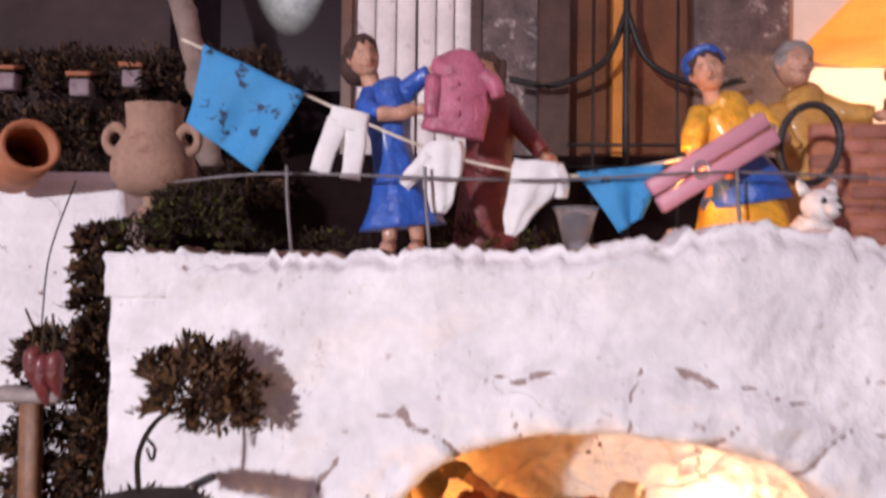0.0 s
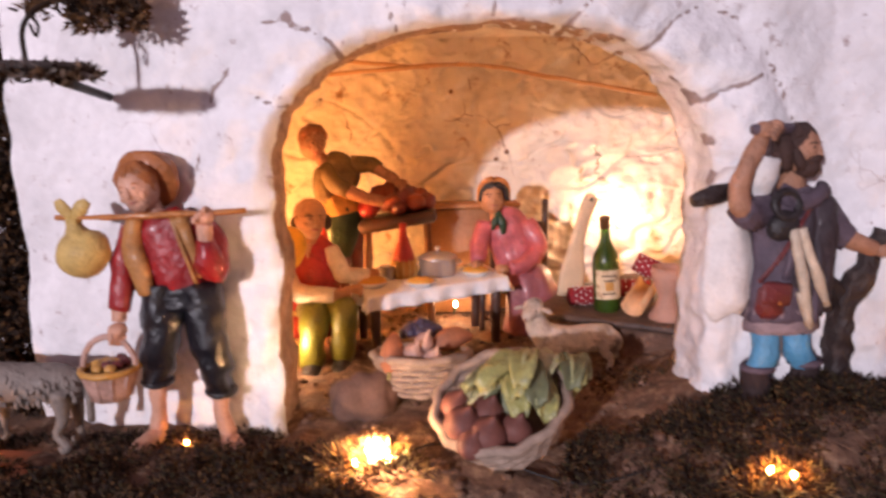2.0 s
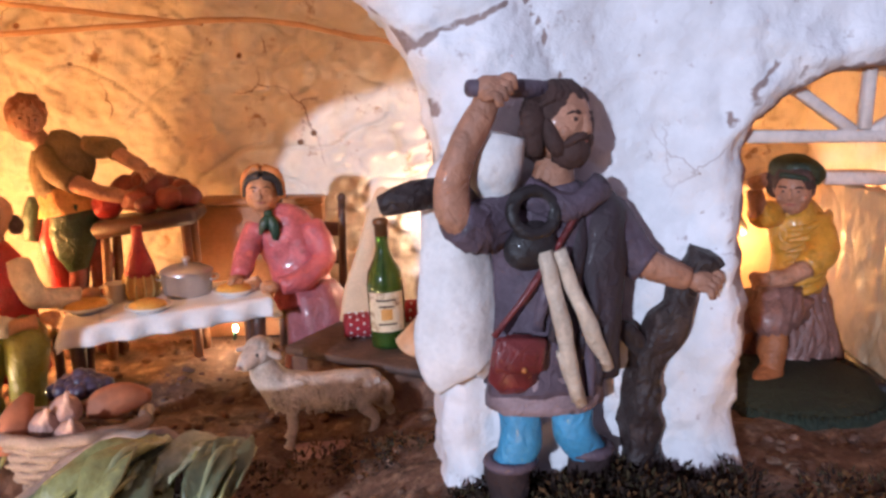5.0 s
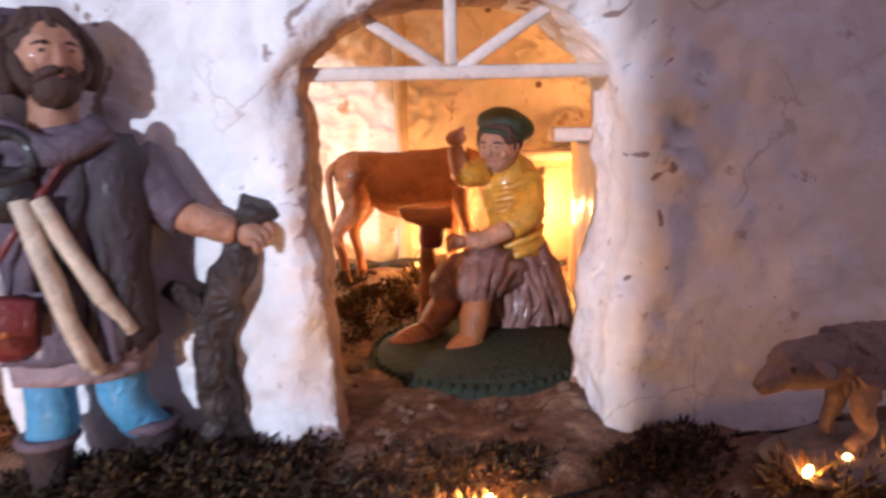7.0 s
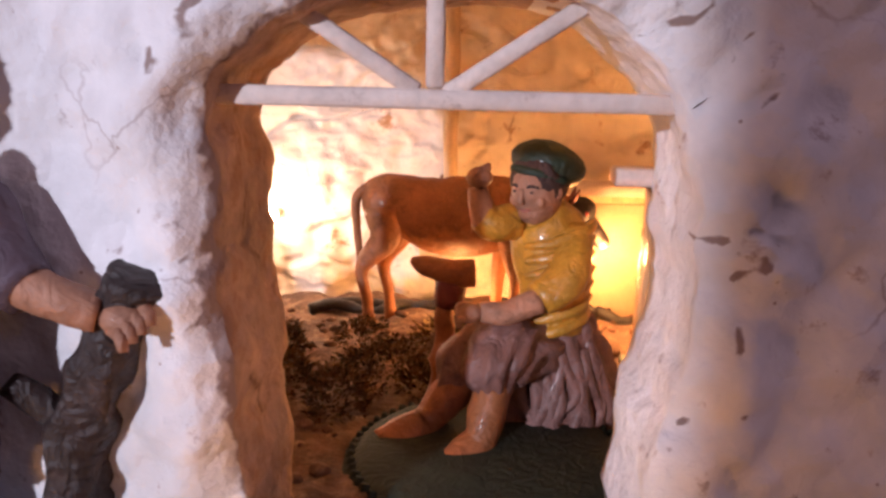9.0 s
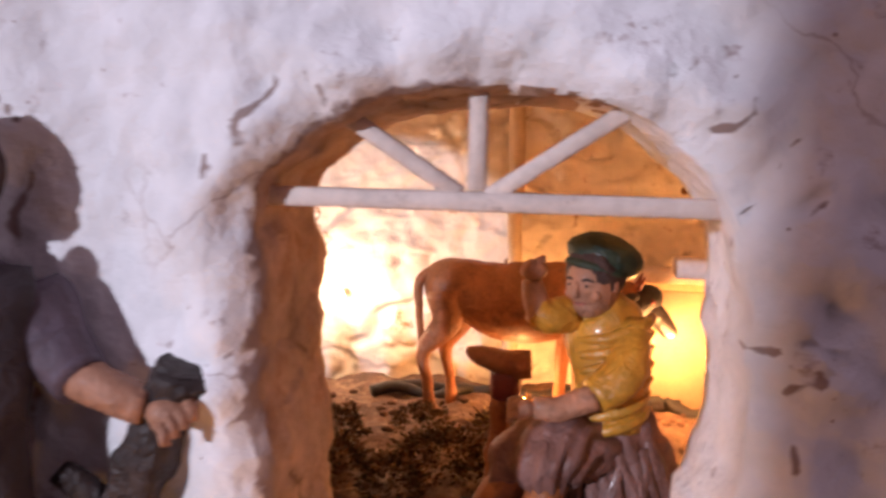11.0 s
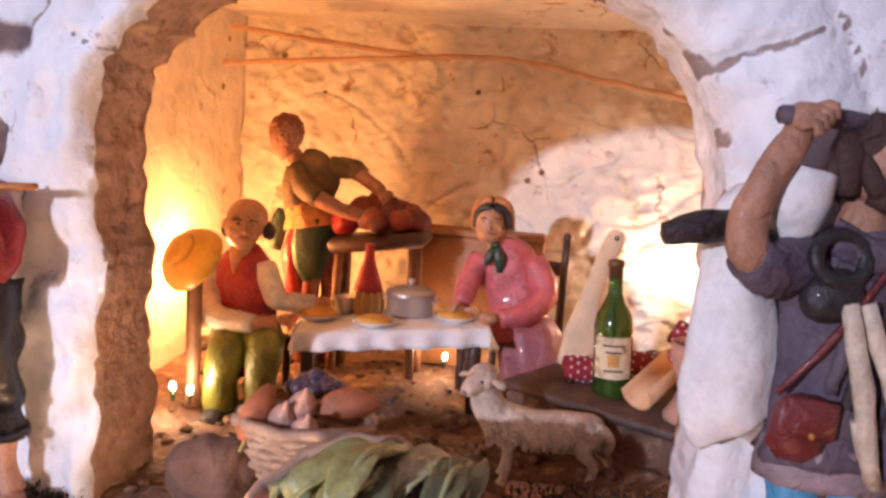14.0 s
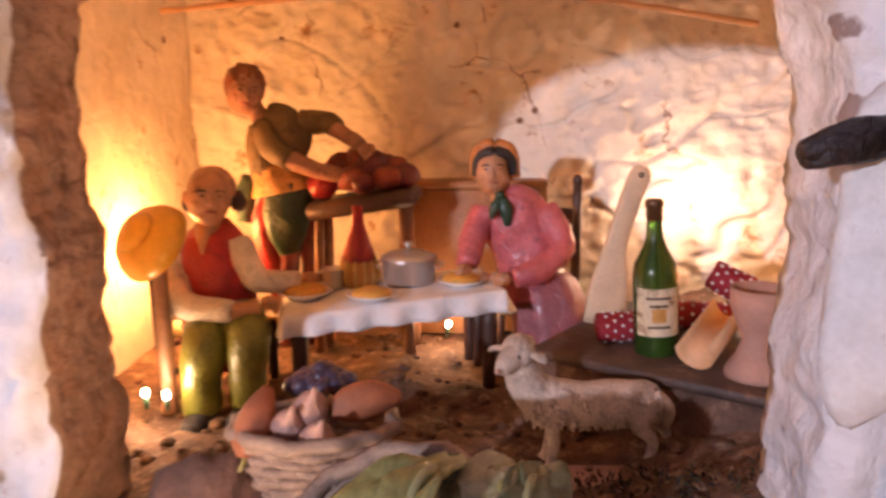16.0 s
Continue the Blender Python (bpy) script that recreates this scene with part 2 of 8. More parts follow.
class Form:
    """Collects lofted pieces of one mesh, each with its material."""

    def __init__(self, base=(0, 0, 0)):
        self.v, self.f, self.m, self.mats = [], [], [], []
        self.base = Vector(base)

    def slot(self, m):
        if m not in self.mats:
            self.mats.append(m)
        return self.mats.index(m)

    def add(self, verts, faces, m):
        k, s = len(self.v), self.slot(m)
        self.v += [tuple(v) for v in verts]
        self.f += [tuple(i + k for i in f) for f in faces]
        self.m += [s] * len(faces)

    def tube(self, rows, m, n=None, seg=14, side=None, folds=0, fold=0.0, rough=0.0, caps=True, arc=None):
        """A loft along rows (x, y, z, r) or (x, y, z, ra, rb): ra along side. folds: creases lengthwise."""
        rows = [tuple(r) if len(r) == 5 else (*r, r[3]) for r in rows]
        n = n or max(3, 4 * len(rows))
        pts = curve_points(rows, n) if len(rows) > 2 else curve_points(rows, max(2, n))
        side = Vector(side or (1, 0, 0))
        verts, faces = [], []
        for k, p in enumerate(pts):
            c = Vector(p[:3])
            t = (Vector(pts[min(k + 1, n - 1)][:3]) - Vector(pts[max(k - 1, 0)][:3]))
            t = t.normalized() if t.length > 1e-9 else Vector((0, 0, 1))
            a = side - t * side.dot(t)
            a = a.normalized() if a.length > 1e-3 else t.orthogonal().normalized()
            b = t.cross(a)
            for s in range(seg):
                w = 2 * math.pi * s / seg
                g = 1 + (fold * math.sin(folds * w + 3 * k / n) if folds else 0)
                q = c + a * (math.cos(w) * max(p[3], 1e-5) * g) + b * (math.sin(w) * max(p[4], 1e-5) * g)
                if rough:
                    q += Vector((bumpy(q, 0.012, rough), bumpy(q, 0.012, rough, 5), bumpy(q, 0.012, rough, 9)))
                verts.append(q)
        for k in range(n - 1):
            for s in range(seg):
                u = (s + 1) % seg
                faces.append((k * seg + s, k * seg + u, (k + 1) * seg + u, (k + 1) * seg + s))
        if caps:
            faces.append(tuple(range(seg - 1, -1, -1)))
            faces.append(tuple((n - 1) * seg + s for s in range(seg)))
        self.add(verts, faces, m)
        return self

    def ball(self, c, r, m, turn=(0, 0, 0), rough=0.0, grain=0.01, rings=9, seg=14, cut=-1.0):
        """An ellipsoid; cut (-1 to 1): the height from which it is kept."""
        r = (r, r, r) if isinstance(r, (int, float)) else r
        mx = Euler([radians(a) for a in turn]).to_matrix()
        low = math.asin(max(-1, cut))
        verts, faces = [], []
        for k in range(rings + 1):
            e = low + (math.pi / 2 - low) * k / rings
            for s in range(seg):
                w = 2 * math.pi * s / seg
                q = Vector((math.cos(e) * math.cos(w) * r[0], math.cos(e) * math.sin(w) * r[1], math.sin(e) * r[2]))
                if rough:
                    q *= 1 + bumpy(Vector(c) + q, grain, rough)
                verts.append(Vector(c) + mx @ q)
        for k in range(rings):
            for s in range(seg):
                u = (s + 1) % seg
                faces.append((k * seg + s, k * seg + u, (k + 1) * seg + u, (k + 1) * seg + s))
        if cut > -1:
            faces.append(tuple(range(seg - 1, -1, -1)))
        self.add(verts, faces, m)
        return self

    def box(self, c, size, m, turn=(0, 0, 0), bevel=0.12, rough=0.0):
        """A block with bevelled edges; bevel as a share of the least side."""
        mx = Euler([radians(a) for a in turn]).to_matrix()
        b = bevel * min(size)
        h = [s / 2 for s in size]
        verts, faces, at = [], [], {}
        for sx in (-1, 1):
            for sy in (-1, 1):
                for sz in (-1, 1):
                    for ax in range(3):
                        q = [sx * h[0], sy * h[1], sz * h[2]]
                        for o in range(3):
                            if o != ax:
                                q[o] -= (sx, sy, sz)[o] * b
                        at[sx, sy, sz, ax] = len(verts)
                        q = Vector(q)
                        if rough:
                            q += Vector((bumpy(Vector(c) + q, 0.02, rough), bumpy(Vector(c) + q, 0.02, rough, 3), bumpy(Vector(c) + q, 0.02, rough, 7)))
                        verts.append(Vector(c) + mx @ q)
        for ax in range(3):
            o1, o2 = (ax + 1) % 3, (ax + 2) % 3
            for s in (-1, 1):
                loop = []
                for a, d in ((-1, -1), (1, -1), (1, 1), (-1, 1)):
                    sg = [0, 0, 0]
                    sg[ax], sg[o1], sg[o2] = s, a, d
                    loop.append(at[(*sg, ax)])
                faces.append(tuple(loop if s > 0 else loop[::-1]))
            for a in (-1, 1):
                for d in (-1, 1):
                    lo, hi = [0, 0, 0], [0, 0, 0]
                    lo[ax], lo[o1], lo[o2] = -1, a, d
                    hi[ax], hi[o1], hi[o2] = 1, a, d
                    faces.append((at[(*lo, o1)], at[(*lo, o2)], at[(*hi, o2)], at[(*hi, o1)]))
        for sx in (-1, 1):
            for sy in (-1, 1):
                for sz in (-1, 1):
                    faces.append((at[sx, sy, sz, 0], at[sx, sy, sz, 1], at[sx, sy, sz, 2]))
        self.add(verts, faces, m)
        return self

    def lathe(self, rows, m, c=(0, 0, 0), seg=24, turn=(0, 0, 0), rough=0.0, n=None):
        """A turned body: rows of (radius, height)."""
        mx = Euler([radians(a) for a in turn]).to_matrix()
        prof = curve_points(rows, n) if n else [np.array(r, float) for r in rows]
        verts, faces = [], []
        for r, z in prof:
            for s in range(seg):
                w = 2 * math.pi * s / seg
                q = Vector((r * math.cos(w), r * math.sin(w), z))
                if rough:
                    q *= 1 + bumpy(q, 0.01, rough)
                verts.append(Vector(c) + mx @ q)
        for k in range(len(prof) - 1):
            for s in range(seg):
                u = (s + 1) % seg
                faces.append((k * seg + s, k * seg + u, (k + 1) * seg + u, (k + 1) * seg + s))
        if prof[0][0] > 1e-4:
            faces.append(tuple(range(seg - 1, -1, -1)))
        self.add(verts, faces, m)
        return self

    def ring(self, c, big, thin, m, turn=(0, 0, 0), seg=28, part=1.0, squash=1.0):
        """A ring, or the part of one."""
        mx = Euler([radians(a) for a in turn]).to_matrix()
        rows = []
        for k in range(seg + 1):
            w = 2 * math.pi * part * k / seg
            rows.append((*(Vector(c) + mx @ Vector((big * math.cos(w), big * math.sin(w) * squash, 0))), thin))
        return self.tube(rows, m, n=seg + 1, seg=8, side=tuple(mx @ Vector((0, 0, 1))), caps=part < 1)

    def make(self, name, place=None, parent=None, label="", category="", group="", kind="", flat=False):
        ob = raw(name, self.v, self.f, self.mats, self.m, flat, parent, place)
        bm = bmesh.new()
        bm.from_mesh(ob.data)
        bmesh.ops.recalc_face_normals(bm, faces=bm.faces)
        bm.to_mesh(ob.data)
        bm.free()
        return tagged(ob, label, category, group, kind)


def thing(name, place, label, category, group="", kind=""):
    ob = new(name)
    ob.empty_display_size = 0.01
    ob.matrix_basis = place
    return tagged(ob, label, category, group, kind)


def grid_wall(name, u_range, v_range, du, at, mats, thick, inside=None, face_mat=None, flip=False, snap=None):
    """A rough slab over a grid: at(u, v) gives its front, thick the way to its back. Openings where inside(u, v) > 0."""
    nu, nv = max(2, round((u_range[1] - u_range[0]) / du) + 1), max(2, round((v_range[1] - v_range[0]) / du) + 1)
    us, vs = np.linspace(*u_range, nu), np.linspace(*v_range, nv)
    uv = {(i, j): (us[i], vs[j]) for i in range(nu) for j in range(nv)}
    kept = []
    for i in range(nu - 1):
        for j in range(nv - 1):
            if inside is None or inside((us[i] + us[i + 1]) / 2, (vs[j] + vs[j + 1]) / 2) <= 0:
                kept.append((i, j))
    count = {}
    for i, j in kept:
        for c in ((i, j), (i + 1, j), (i + 1, j + 1), (i, j + 1)):
            count[c] = count.get(c, 0) + 1
    edge = {c for c, k in count.items() if k < 4 and 0 < c[0] < nu - 1 and 0 < c[1] < nv - 1}
    if inside is not None:
        for c in list(edge) + [c for c, k in count.items() if k < 2 and c[1] in (0, nv - 1)]:
            u, v = uv[c]
            for _ in range(6):
                d = inside(u, v)
                gu, gv = (inside(u + 1e-4, v) - d) / 1e-4, (inside(u, v + 1e-4) - d) / 1e-4
                g = gu * gu + gv * gv
                if g > 1e-9:
                    u, v = u - 0.8 * d * gu / g, v - 0.8 * d * gv / g
            uv[c] = (u, v)
    order = list(count)
    index = {c: k for k, c in enumerate(order)}
    front = [Vector(at(*uv[c])) for c in order]
    back = [p + Vector(thick(p) if callable(thick) else thick) + Vector((bumpy(p, 0.02, 0.002), 0, bumpy(p, 0.02, 0.002, 4))) for p in front]
    verts, n = front + back, len(order)
    faces, idx, sides = [], [], {}
    for i, j in kept:
        a, b, c, d = (index[x] for x in ((i, j), (i + 1, j), (i + 1, j + 1), (i, j + 1)))
        faces += [(a, b, c, d), (n + d, n + c, n + b, n + a)]
        idx += [0, 1 if len(mats) > 1 else 0]
        for e in ((a, b), (b, c), (c, d), (d, a)):
            if (e[1], e[0]) in sides:
                sides.pop((e[1], e[0]))
            else:
                sides[e] = 1
    for a, b in sides:
        steps, last = 10, (a, b)
        for k in range(1, steps + 1):
            if k < steps:
                s = k / steps
                new_pair = []
                for x in (a, b):
                    key = ("mid", x, k)
                    if key not in index:
                        index[key] = len(verts)
                        p = front[x].lerp(back[x], s)
                        verts.append(p + Vector((bumpy(p, 0.025, 0.003) + bumpy(p, 0.009, 0.0022, 3), bumpy(p, 0.012, 0.002, 5), bumpy(p, 0.025, 0.002, 6) + bumpy(p, 0.009, 0.0016, 8))))
                    new_pair.append(index[key])
                nxt = tuple(new_pair)
            else:
                nxt = (n + a, n + b)
            faces.append((last[1], last[0], nxt[0], nxt[1]))
            idx.append(len(mats) - 1)
            last = nxt
    ob = raw(name, verts, faces, mats, idx)
    # Sides that face the lamp take white plaster, so their brightness is partly colour.
    if len(mats) > 2:
        for f in ob.data.polygons:
            if f.material_index == 2 and f.normal.x < -0.25:
                f.material_index = 0
    return ob


# ---- setting: ground, the white house with its two arches, the rooms behind ----


def ground_z(x, y):
    z = 0.008 + 0.042 * step(0.18, 0.33, x)
    z -= 0.012 * step(0.5, 0.6, y) * step(0.2, 0.3, x) * (1 - step(0.55, 0.7, x))
    z -= 0.07 * step(0.40, 0.22, y)
    z += 0.010 * step(0.10, 0.0, abs(x - 0.10)) * step(0.38, 0.44, y) * step(0.60, 0.5, y)
    return z + bumpy((x, y, 0), 0.05, 0.006) + bumpy((x, y, 0), 0.014, 0.004, 3)


def sheet(name, xs, ys, height, m, label, flat=False):
    verts = [(x, y, height(x, y)) for y in ys for x in xs]
    w = len(xs)
    faces = [(j * w + i, j * w + i + 1, (j + 1) * w + i + 1, (j + 1) * w + i) for j in range(len(ys) - 1) for i in range(w - 1)]
    return tagged(raw(name, verts, faces, m, flat=flat), label, "ground", kind="structure")


sheet("ground", np.concatenate([[-3, -1.2, -0.7], np.linspace(-0.5, 1.0, 240), [1.3, 3]]), np.concatenate([[-3, -0.5], np.linspace(0.1, 1.05, 150), [1.3, 3]]), ground_z, SOIL, "brown crumbled cork soil with moss between the figures")


def chip(x, z):
    """How far the plaster is chipped off at a place of the house front, 0 to 1: joints of the arch stones, broken edges."""
    p = Vector((x, 0.3, z))
    d, d2 = arch(x, z, 0.1305, 0.1455, 0.185, 0.103, 2.3), arch(x, z, 0.4657, byre_half(z), 0.180, 0.050, 2.2)
    worn = 0.0
    if -0.09 < d < 0.01 and z > 0.12:
        broken = step(-0.15, 0.15, noise.noise(p / 0.030 + Vector((5, 1, 2))))
        worn = max(worn, broken * (1 - abs(d + 0.052 + 0.010 * noise.noise(p / 0.025)) / 0.0042))
        a, r = math.degrees(math.atan2(z - 0.185, x - 0.1305)) + 3.5 * noise.noise(p / 0.03), math.hypot(z - 0.185, x - 0.1305)
        for joint, reach in ((158, 0.030), (139, 0.055), (119, 0.045), (88, 0.060), (63, 0.030), (42, 0.055), (22, 0.040)):
            if d > -reach:
                worn = max(worn, 1 - r * math.radians(abs(a - joint)) / (0.0026 + 0.04 * max(0, d + 0.02)))
        worn = max(worn, 0.85 * step(-0.006, 0.002, d) * step(-0.1, 0.2, noise.noise(p / 0.016)))
    if -0.06 < d2 < 0.01 and z > 0.06:
        ridge = 1 - abs(noise.noise(p / 0.020 + Vector((2, 7, 1)))) / 0.10
        worn = max(worn, ridge * step(-0.045, -0.010, d2) * step(-0.05, 0.2, noise.noise(p / 0.026)) * (1 if z > 0.10 else 0.5))
        worn = max(worn, 0.95 * step(-0.008, 0.001, d2) * step(0.50, 0.44, x))
    far = 1 - abs(noise.noise(p / 0.045 + Vector((1, 3, 9)))) / 0.035
    worn = max(worn, 0.40 * far * step(0.22, 0.42, noise.noise(p / 0.05 + Vector((8, 3, 1)))))
    return max(0.0, min(1.0, worn))


def byre_half(z):
    """Half the width of the byre's opening, which widens upwards."""
    return 0.0605 + 0.07 * (min(0.2, max(0.03, z)) - 0.125)


def facade_y(x, z):
    y = 0.499 - 0.215 * max(0.0, min(x, 0.02) + 0.2) if x < 0.02 else 0.4517 - 0.026 * step(0.02, 0.2, x) + 0.007 * step(0.2, 0.29, x) * (1 - step(0.345, 0.40, x)) - 0.004 * step(0.5, 0.6, x)
    d = arch(x, z, 0.1305, 0.1455, 0.185, 0.103, 2.3)
    y -= 0.008 * step(-0.055, -0.030, d) * (1 - step(-0.004, 0.004, d)) * step(0.14, 0.22, z)
    y += 0.006 * step(-0.009, 0.0, d)
    d2 = arch(x, z, 0.4657, byre_half(z), 0.180, 0.050, 2.2)
    y += 0.005 * step(-0.012, 0.0, d2) - 0.004 * step(-0.035, -0.015, d2)
    y -= 0.016 * step(0.055, 0.0, z) * step(0.5, 0.52, x)
    y += 0.012 * step(0.386, 0.397, z)
    p = (x, 0, z)
    near = step(-0.06, -0.01, max(d, d2))
    y += near * (bumpy(p, 0.014, 0.0045, 7) + bumpy(p, 0.028, 0.004, 11))
    y += (0.12 + 0.88 * near) * 0.0055 * max(0.0, 1 - abs(noise.noise(Vector(p) / 0.034 + Vector((3, 8, 1)))) / 0.07) * step(-0.1, 0.25, noise.noise(Vector(p) / 0.05 + Vector((7, 2, 4))))
    y += 0.0032 * chip(x, z)
    return y + bumpy(p, 0.055, 0.005) + bumpy(p, 0.02, 0.0022, 2) + bumpy(p, 0.008, 0.0010, 4) - 0.004 * max(0, noise.noise(Vector(p) / 0.017 + Vector((9, 0, 3))) - 0.35)


def arch(x, z, c, half, spring, rise, n):
    """About the distance inside an arched opening that starts below the ground (more than 0: inside)."""
    u = abs(x - c) / half
    k = (u**n + (max(0.0, z - spring) / rise) ** n) ** (1 / n)
    wob = 0.0026 * noise.noise(Vector((x, 1.0, z)) / 0.040) + 0.0016 * noise.noise(Vector((x, 4.0, z)) / 0.011) + 0.0010 * noise.noise(Vector((x, 7.0, z)) / 0.005)
    return (1 - k) * half + wob


def openings(x, z):
    return max(arch(x, z, 0.1305, 0.1455, 0.185, 0.103, 2.3), arch(x, z, 0.4657, byre_half(z), 0.180, 0.050, 2.2))


TOP = lambda x: 0.394 + 0.004 * math.sin(x * 9) + 0.012 * step(0.12, 0.2, x) * (1 - step(0.24, 0.3, x))
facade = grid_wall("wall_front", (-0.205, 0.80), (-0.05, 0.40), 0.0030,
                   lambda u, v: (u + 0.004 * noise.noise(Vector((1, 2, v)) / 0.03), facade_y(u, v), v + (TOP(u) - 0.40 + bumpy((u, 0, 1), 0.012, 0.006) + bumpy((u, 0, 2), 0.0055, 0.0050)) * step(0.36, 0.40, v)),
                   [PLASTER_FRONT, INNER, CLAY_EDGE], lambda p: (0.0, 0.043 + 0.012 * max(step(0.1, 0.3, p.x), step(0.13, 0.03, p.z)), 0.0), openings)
worn = facade.data.attributes.new("chip", "FLOAT", "POINT")
worn.data.foreach_set("value", [chip(v.co.x, v.co.z) * (v.co.y < facade_y(v.co.x, v.co.z) + 0.006) for v in facade.data.vertices])
tagged(facade, "rough white plaster house front with two arched openings", "wall", kind="structure")


def slab(name, origin, u, v, nu, nv, thick, m, label, category="wall", rough=0.004, seed=0.0, fine_relief=0.0):
    """A plastered slab from a corner along two edges."""
    o, u, v = Vector(origin), Vector(u), Vector(v)
    normal = u.cross(v).normalized()

    def at(a, b):
        p = o + u * a + v * b
        flake = step(0.02, 0.10, noise.noise(p / 0.045 + Vector((seed, 4, 1))) + 0.35 * noise.noise(p / 0.012))
        fine = fine_relief * (flake * 0.0034 + bumpy(p, 0.011, 0.0020, seed + 4) + bumpy(p, 0.005, 0.0012, seed + 6) - 0.0050 * max(0.0, 1 - abs(noise.noise(p / 0.06 + Vector((2, seed, 7)))) / 0.035))
        return p + normal * (bumpy(p, 0.06, rough, seed) + bumpy(p, 0.02, rough * 0.5, seed + 2) + fine)

    ob = grid_wall(name, (0, 1), (0, 1), 1.0 / nu, at, [m], tuple(-normal * thick))
    return tagged(ob, label, category, kind="structure")


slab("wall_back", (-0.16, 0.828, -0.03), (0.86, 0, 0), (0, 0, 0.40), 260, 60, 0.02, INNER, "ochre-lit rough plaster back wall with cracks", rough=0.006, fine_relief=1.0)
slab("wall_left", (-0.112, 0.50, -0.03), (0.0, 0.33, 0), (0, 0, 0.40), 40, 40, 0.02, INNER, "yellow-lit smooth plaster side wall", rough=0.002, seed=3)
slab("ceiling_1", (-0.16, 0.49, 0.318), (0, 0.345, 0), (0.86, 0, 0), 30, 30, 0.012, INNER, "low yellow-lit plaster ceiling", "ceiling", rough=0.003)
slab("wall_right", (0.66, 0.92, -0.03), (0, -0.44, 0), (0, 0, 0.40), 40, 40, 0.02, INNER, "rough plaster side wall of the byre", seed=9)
slab("wall_byre", (0.581, 0.705, -0.03), (-0.048, -0.226, 0), (0, 0, 0.190), 90, 60, 0.014, INNER_GLOSSY, "low plaster wall inside the byre, orange light put into its ochre", rough=0.002, seed=6, fine_relief=0.35)
slab("roof_terrace", (-0.205, 0.49, 0.390), (1.0, 0, 0), (0, 0.62, 0), 60, 60, 0.03, PLASTER, "flat white plaster roof terrace with a rough edge", "roof", rough=0.003)
slab("wall_side", (-0.198, 0.94, -0.05), (0, -0.44, 0), (0, 0, 0.44), 40, 40, 0.02, PLASTER, "white plaster outer side wall", rough=0.004)
slab("wall_left_house", (-0.75, 0.66, -0.06), (0.475, 0, 0), (0, 0, 0.525), 50, 50, 0.05, PLASTER, "white plaster wall of the neighbouring small house", seed=12)

# unseen panel behind the camera, added to stand in for the viewer's own shadow
leaf = Form().box((0.373, -0.21, 0.45), (0.52, 0.03, 1.3), WOOD_DARK, bevel=0.05)
leaf.make("added_shadow_panel", label="unseen dark panel behind the viewer, added to shade the front's right end", category="wall", kind="structure", flat=True)

# ---- painted clay figures, each one mesh ----


def paint(name, colour, rough=0.42, coat=0.35, vary=0.22):
    return mat(name, colour, rough + 0.10, vary=vary + 0.13, scale=75, bump=0.75, bump_scale=130, twist=1.6, depth=0.0022, coat=coat * 0.40, stain=[c * 0.38 for c in colour], stain_at=(0.55, 0.76), stain_scale=70)


SKIN = paint("painted_skin", (0.58, 0.30, 0.20), 0.45, 0.2)
CAP = paint("dark_cap_paint", (0.012, 0.030, 0.016), 0.5, 0.2)
LIP = paint("lip_paint", (0.42, 0.14, 0.10), 0.5, 0.1)
SKIN_TAN = paint("tanned_skin", (0.42, 0.20, 0.12), 0.5, 0.2)
HAIR = paint("brown_hair_paint", (0.060, 0.028, 0.022), 0.7, 0.0)
HAIR_RED = paint("auburn_hair_paint", (0.26, 0.08, 0.03), 0.45, 0.2)
DARK = paint("near_black_paint", (0.022, 0.017, 0.018), 0.45, 0.2)
RED = paint("red_paint", (0.42, 0.02, 0.02), 0.25, 0.7)
# A darker copy of YELLOW: the byre's shade is put into the shirt colour.
SHIRT_YELLOW = paint("shaded_yellow_paint", (0.58, 0.27, 0.03), 0.28, 0.6)
OCHRE = paint("ochre_paint", (0.55, 0.27, 0.06), 0.4, 0.3)
YELLOW = paint("yellow_paint", (0.74, 0.36, 0.03), 0.28, 0.6)
SACK = paint("straw_sack_paint", (0.60, 0.40, 0.13), 0.5, 0.2)
BLUE = paint("royal_blue_paint", (0.02, 0.10, 0.45), 0.25, 0.6)
SKY = paint("light_blue_paint", (0.08, 0.30, 0.52), 0.4, 0.3)
GREEN = paint("dark_green_paint", (0.020, 0.052, 0.024), 0.35, 0.4)
OLIVE = paint("olive_paint", (0.20, 0.20, 0.03), 0.25, 0.7)
PINK = paint("rose_paint", (0.56, 0.13, 0.14), 0.25, 0.7)
PINK_SKIRT = paint("dusky_rose_paint", (0.36, 0.11, 0.12), 0.3, 0.6)
ROSE = paint("old_rose_paint", (0.46, 0.12, 0.19), 0.4, 0.3)
MAUVE = paint("mauve_grey_paint", (0.105, 0.074, 0.098), 0.6, 0.05)
MAUVE_DARK = paint("dark_plum_paint", (0.040, 0.026, 0.032), 0.6, 0.05)
MAUVE_PALE = paint("pale_mauve_paint", (0.30, 0.22, 0.24), 0.55, 0.1)
CREAM = paint("cream_paint", (0.74, 0.64, 0.52), 0.45, 0.3)
BASKET_PINK = paint("pinkish_basket_paint", (0.50, 0.30, 0.24), 0.5, 0.2)
PALE_STICK = paint("pale_wood_paint", (0.62, 0.50, 0.38), 0.5, 0.2)
OXBLOOD = paint("oxblood_paint", (0.16, 0.025, 0.025), 0.35, 0.4)
FAWN = paint("fawn_paint", (0.343, 0.125, 0.043), 0.45, 0.3)
VEST = paint("brown_vest_paint", (0.40, 0.17, 0.045), 0.5, 0.2)
SHIRT_RED = paint("deep_red_paint", (0.30, 0.012, 0.014), 0.28, 0.6)
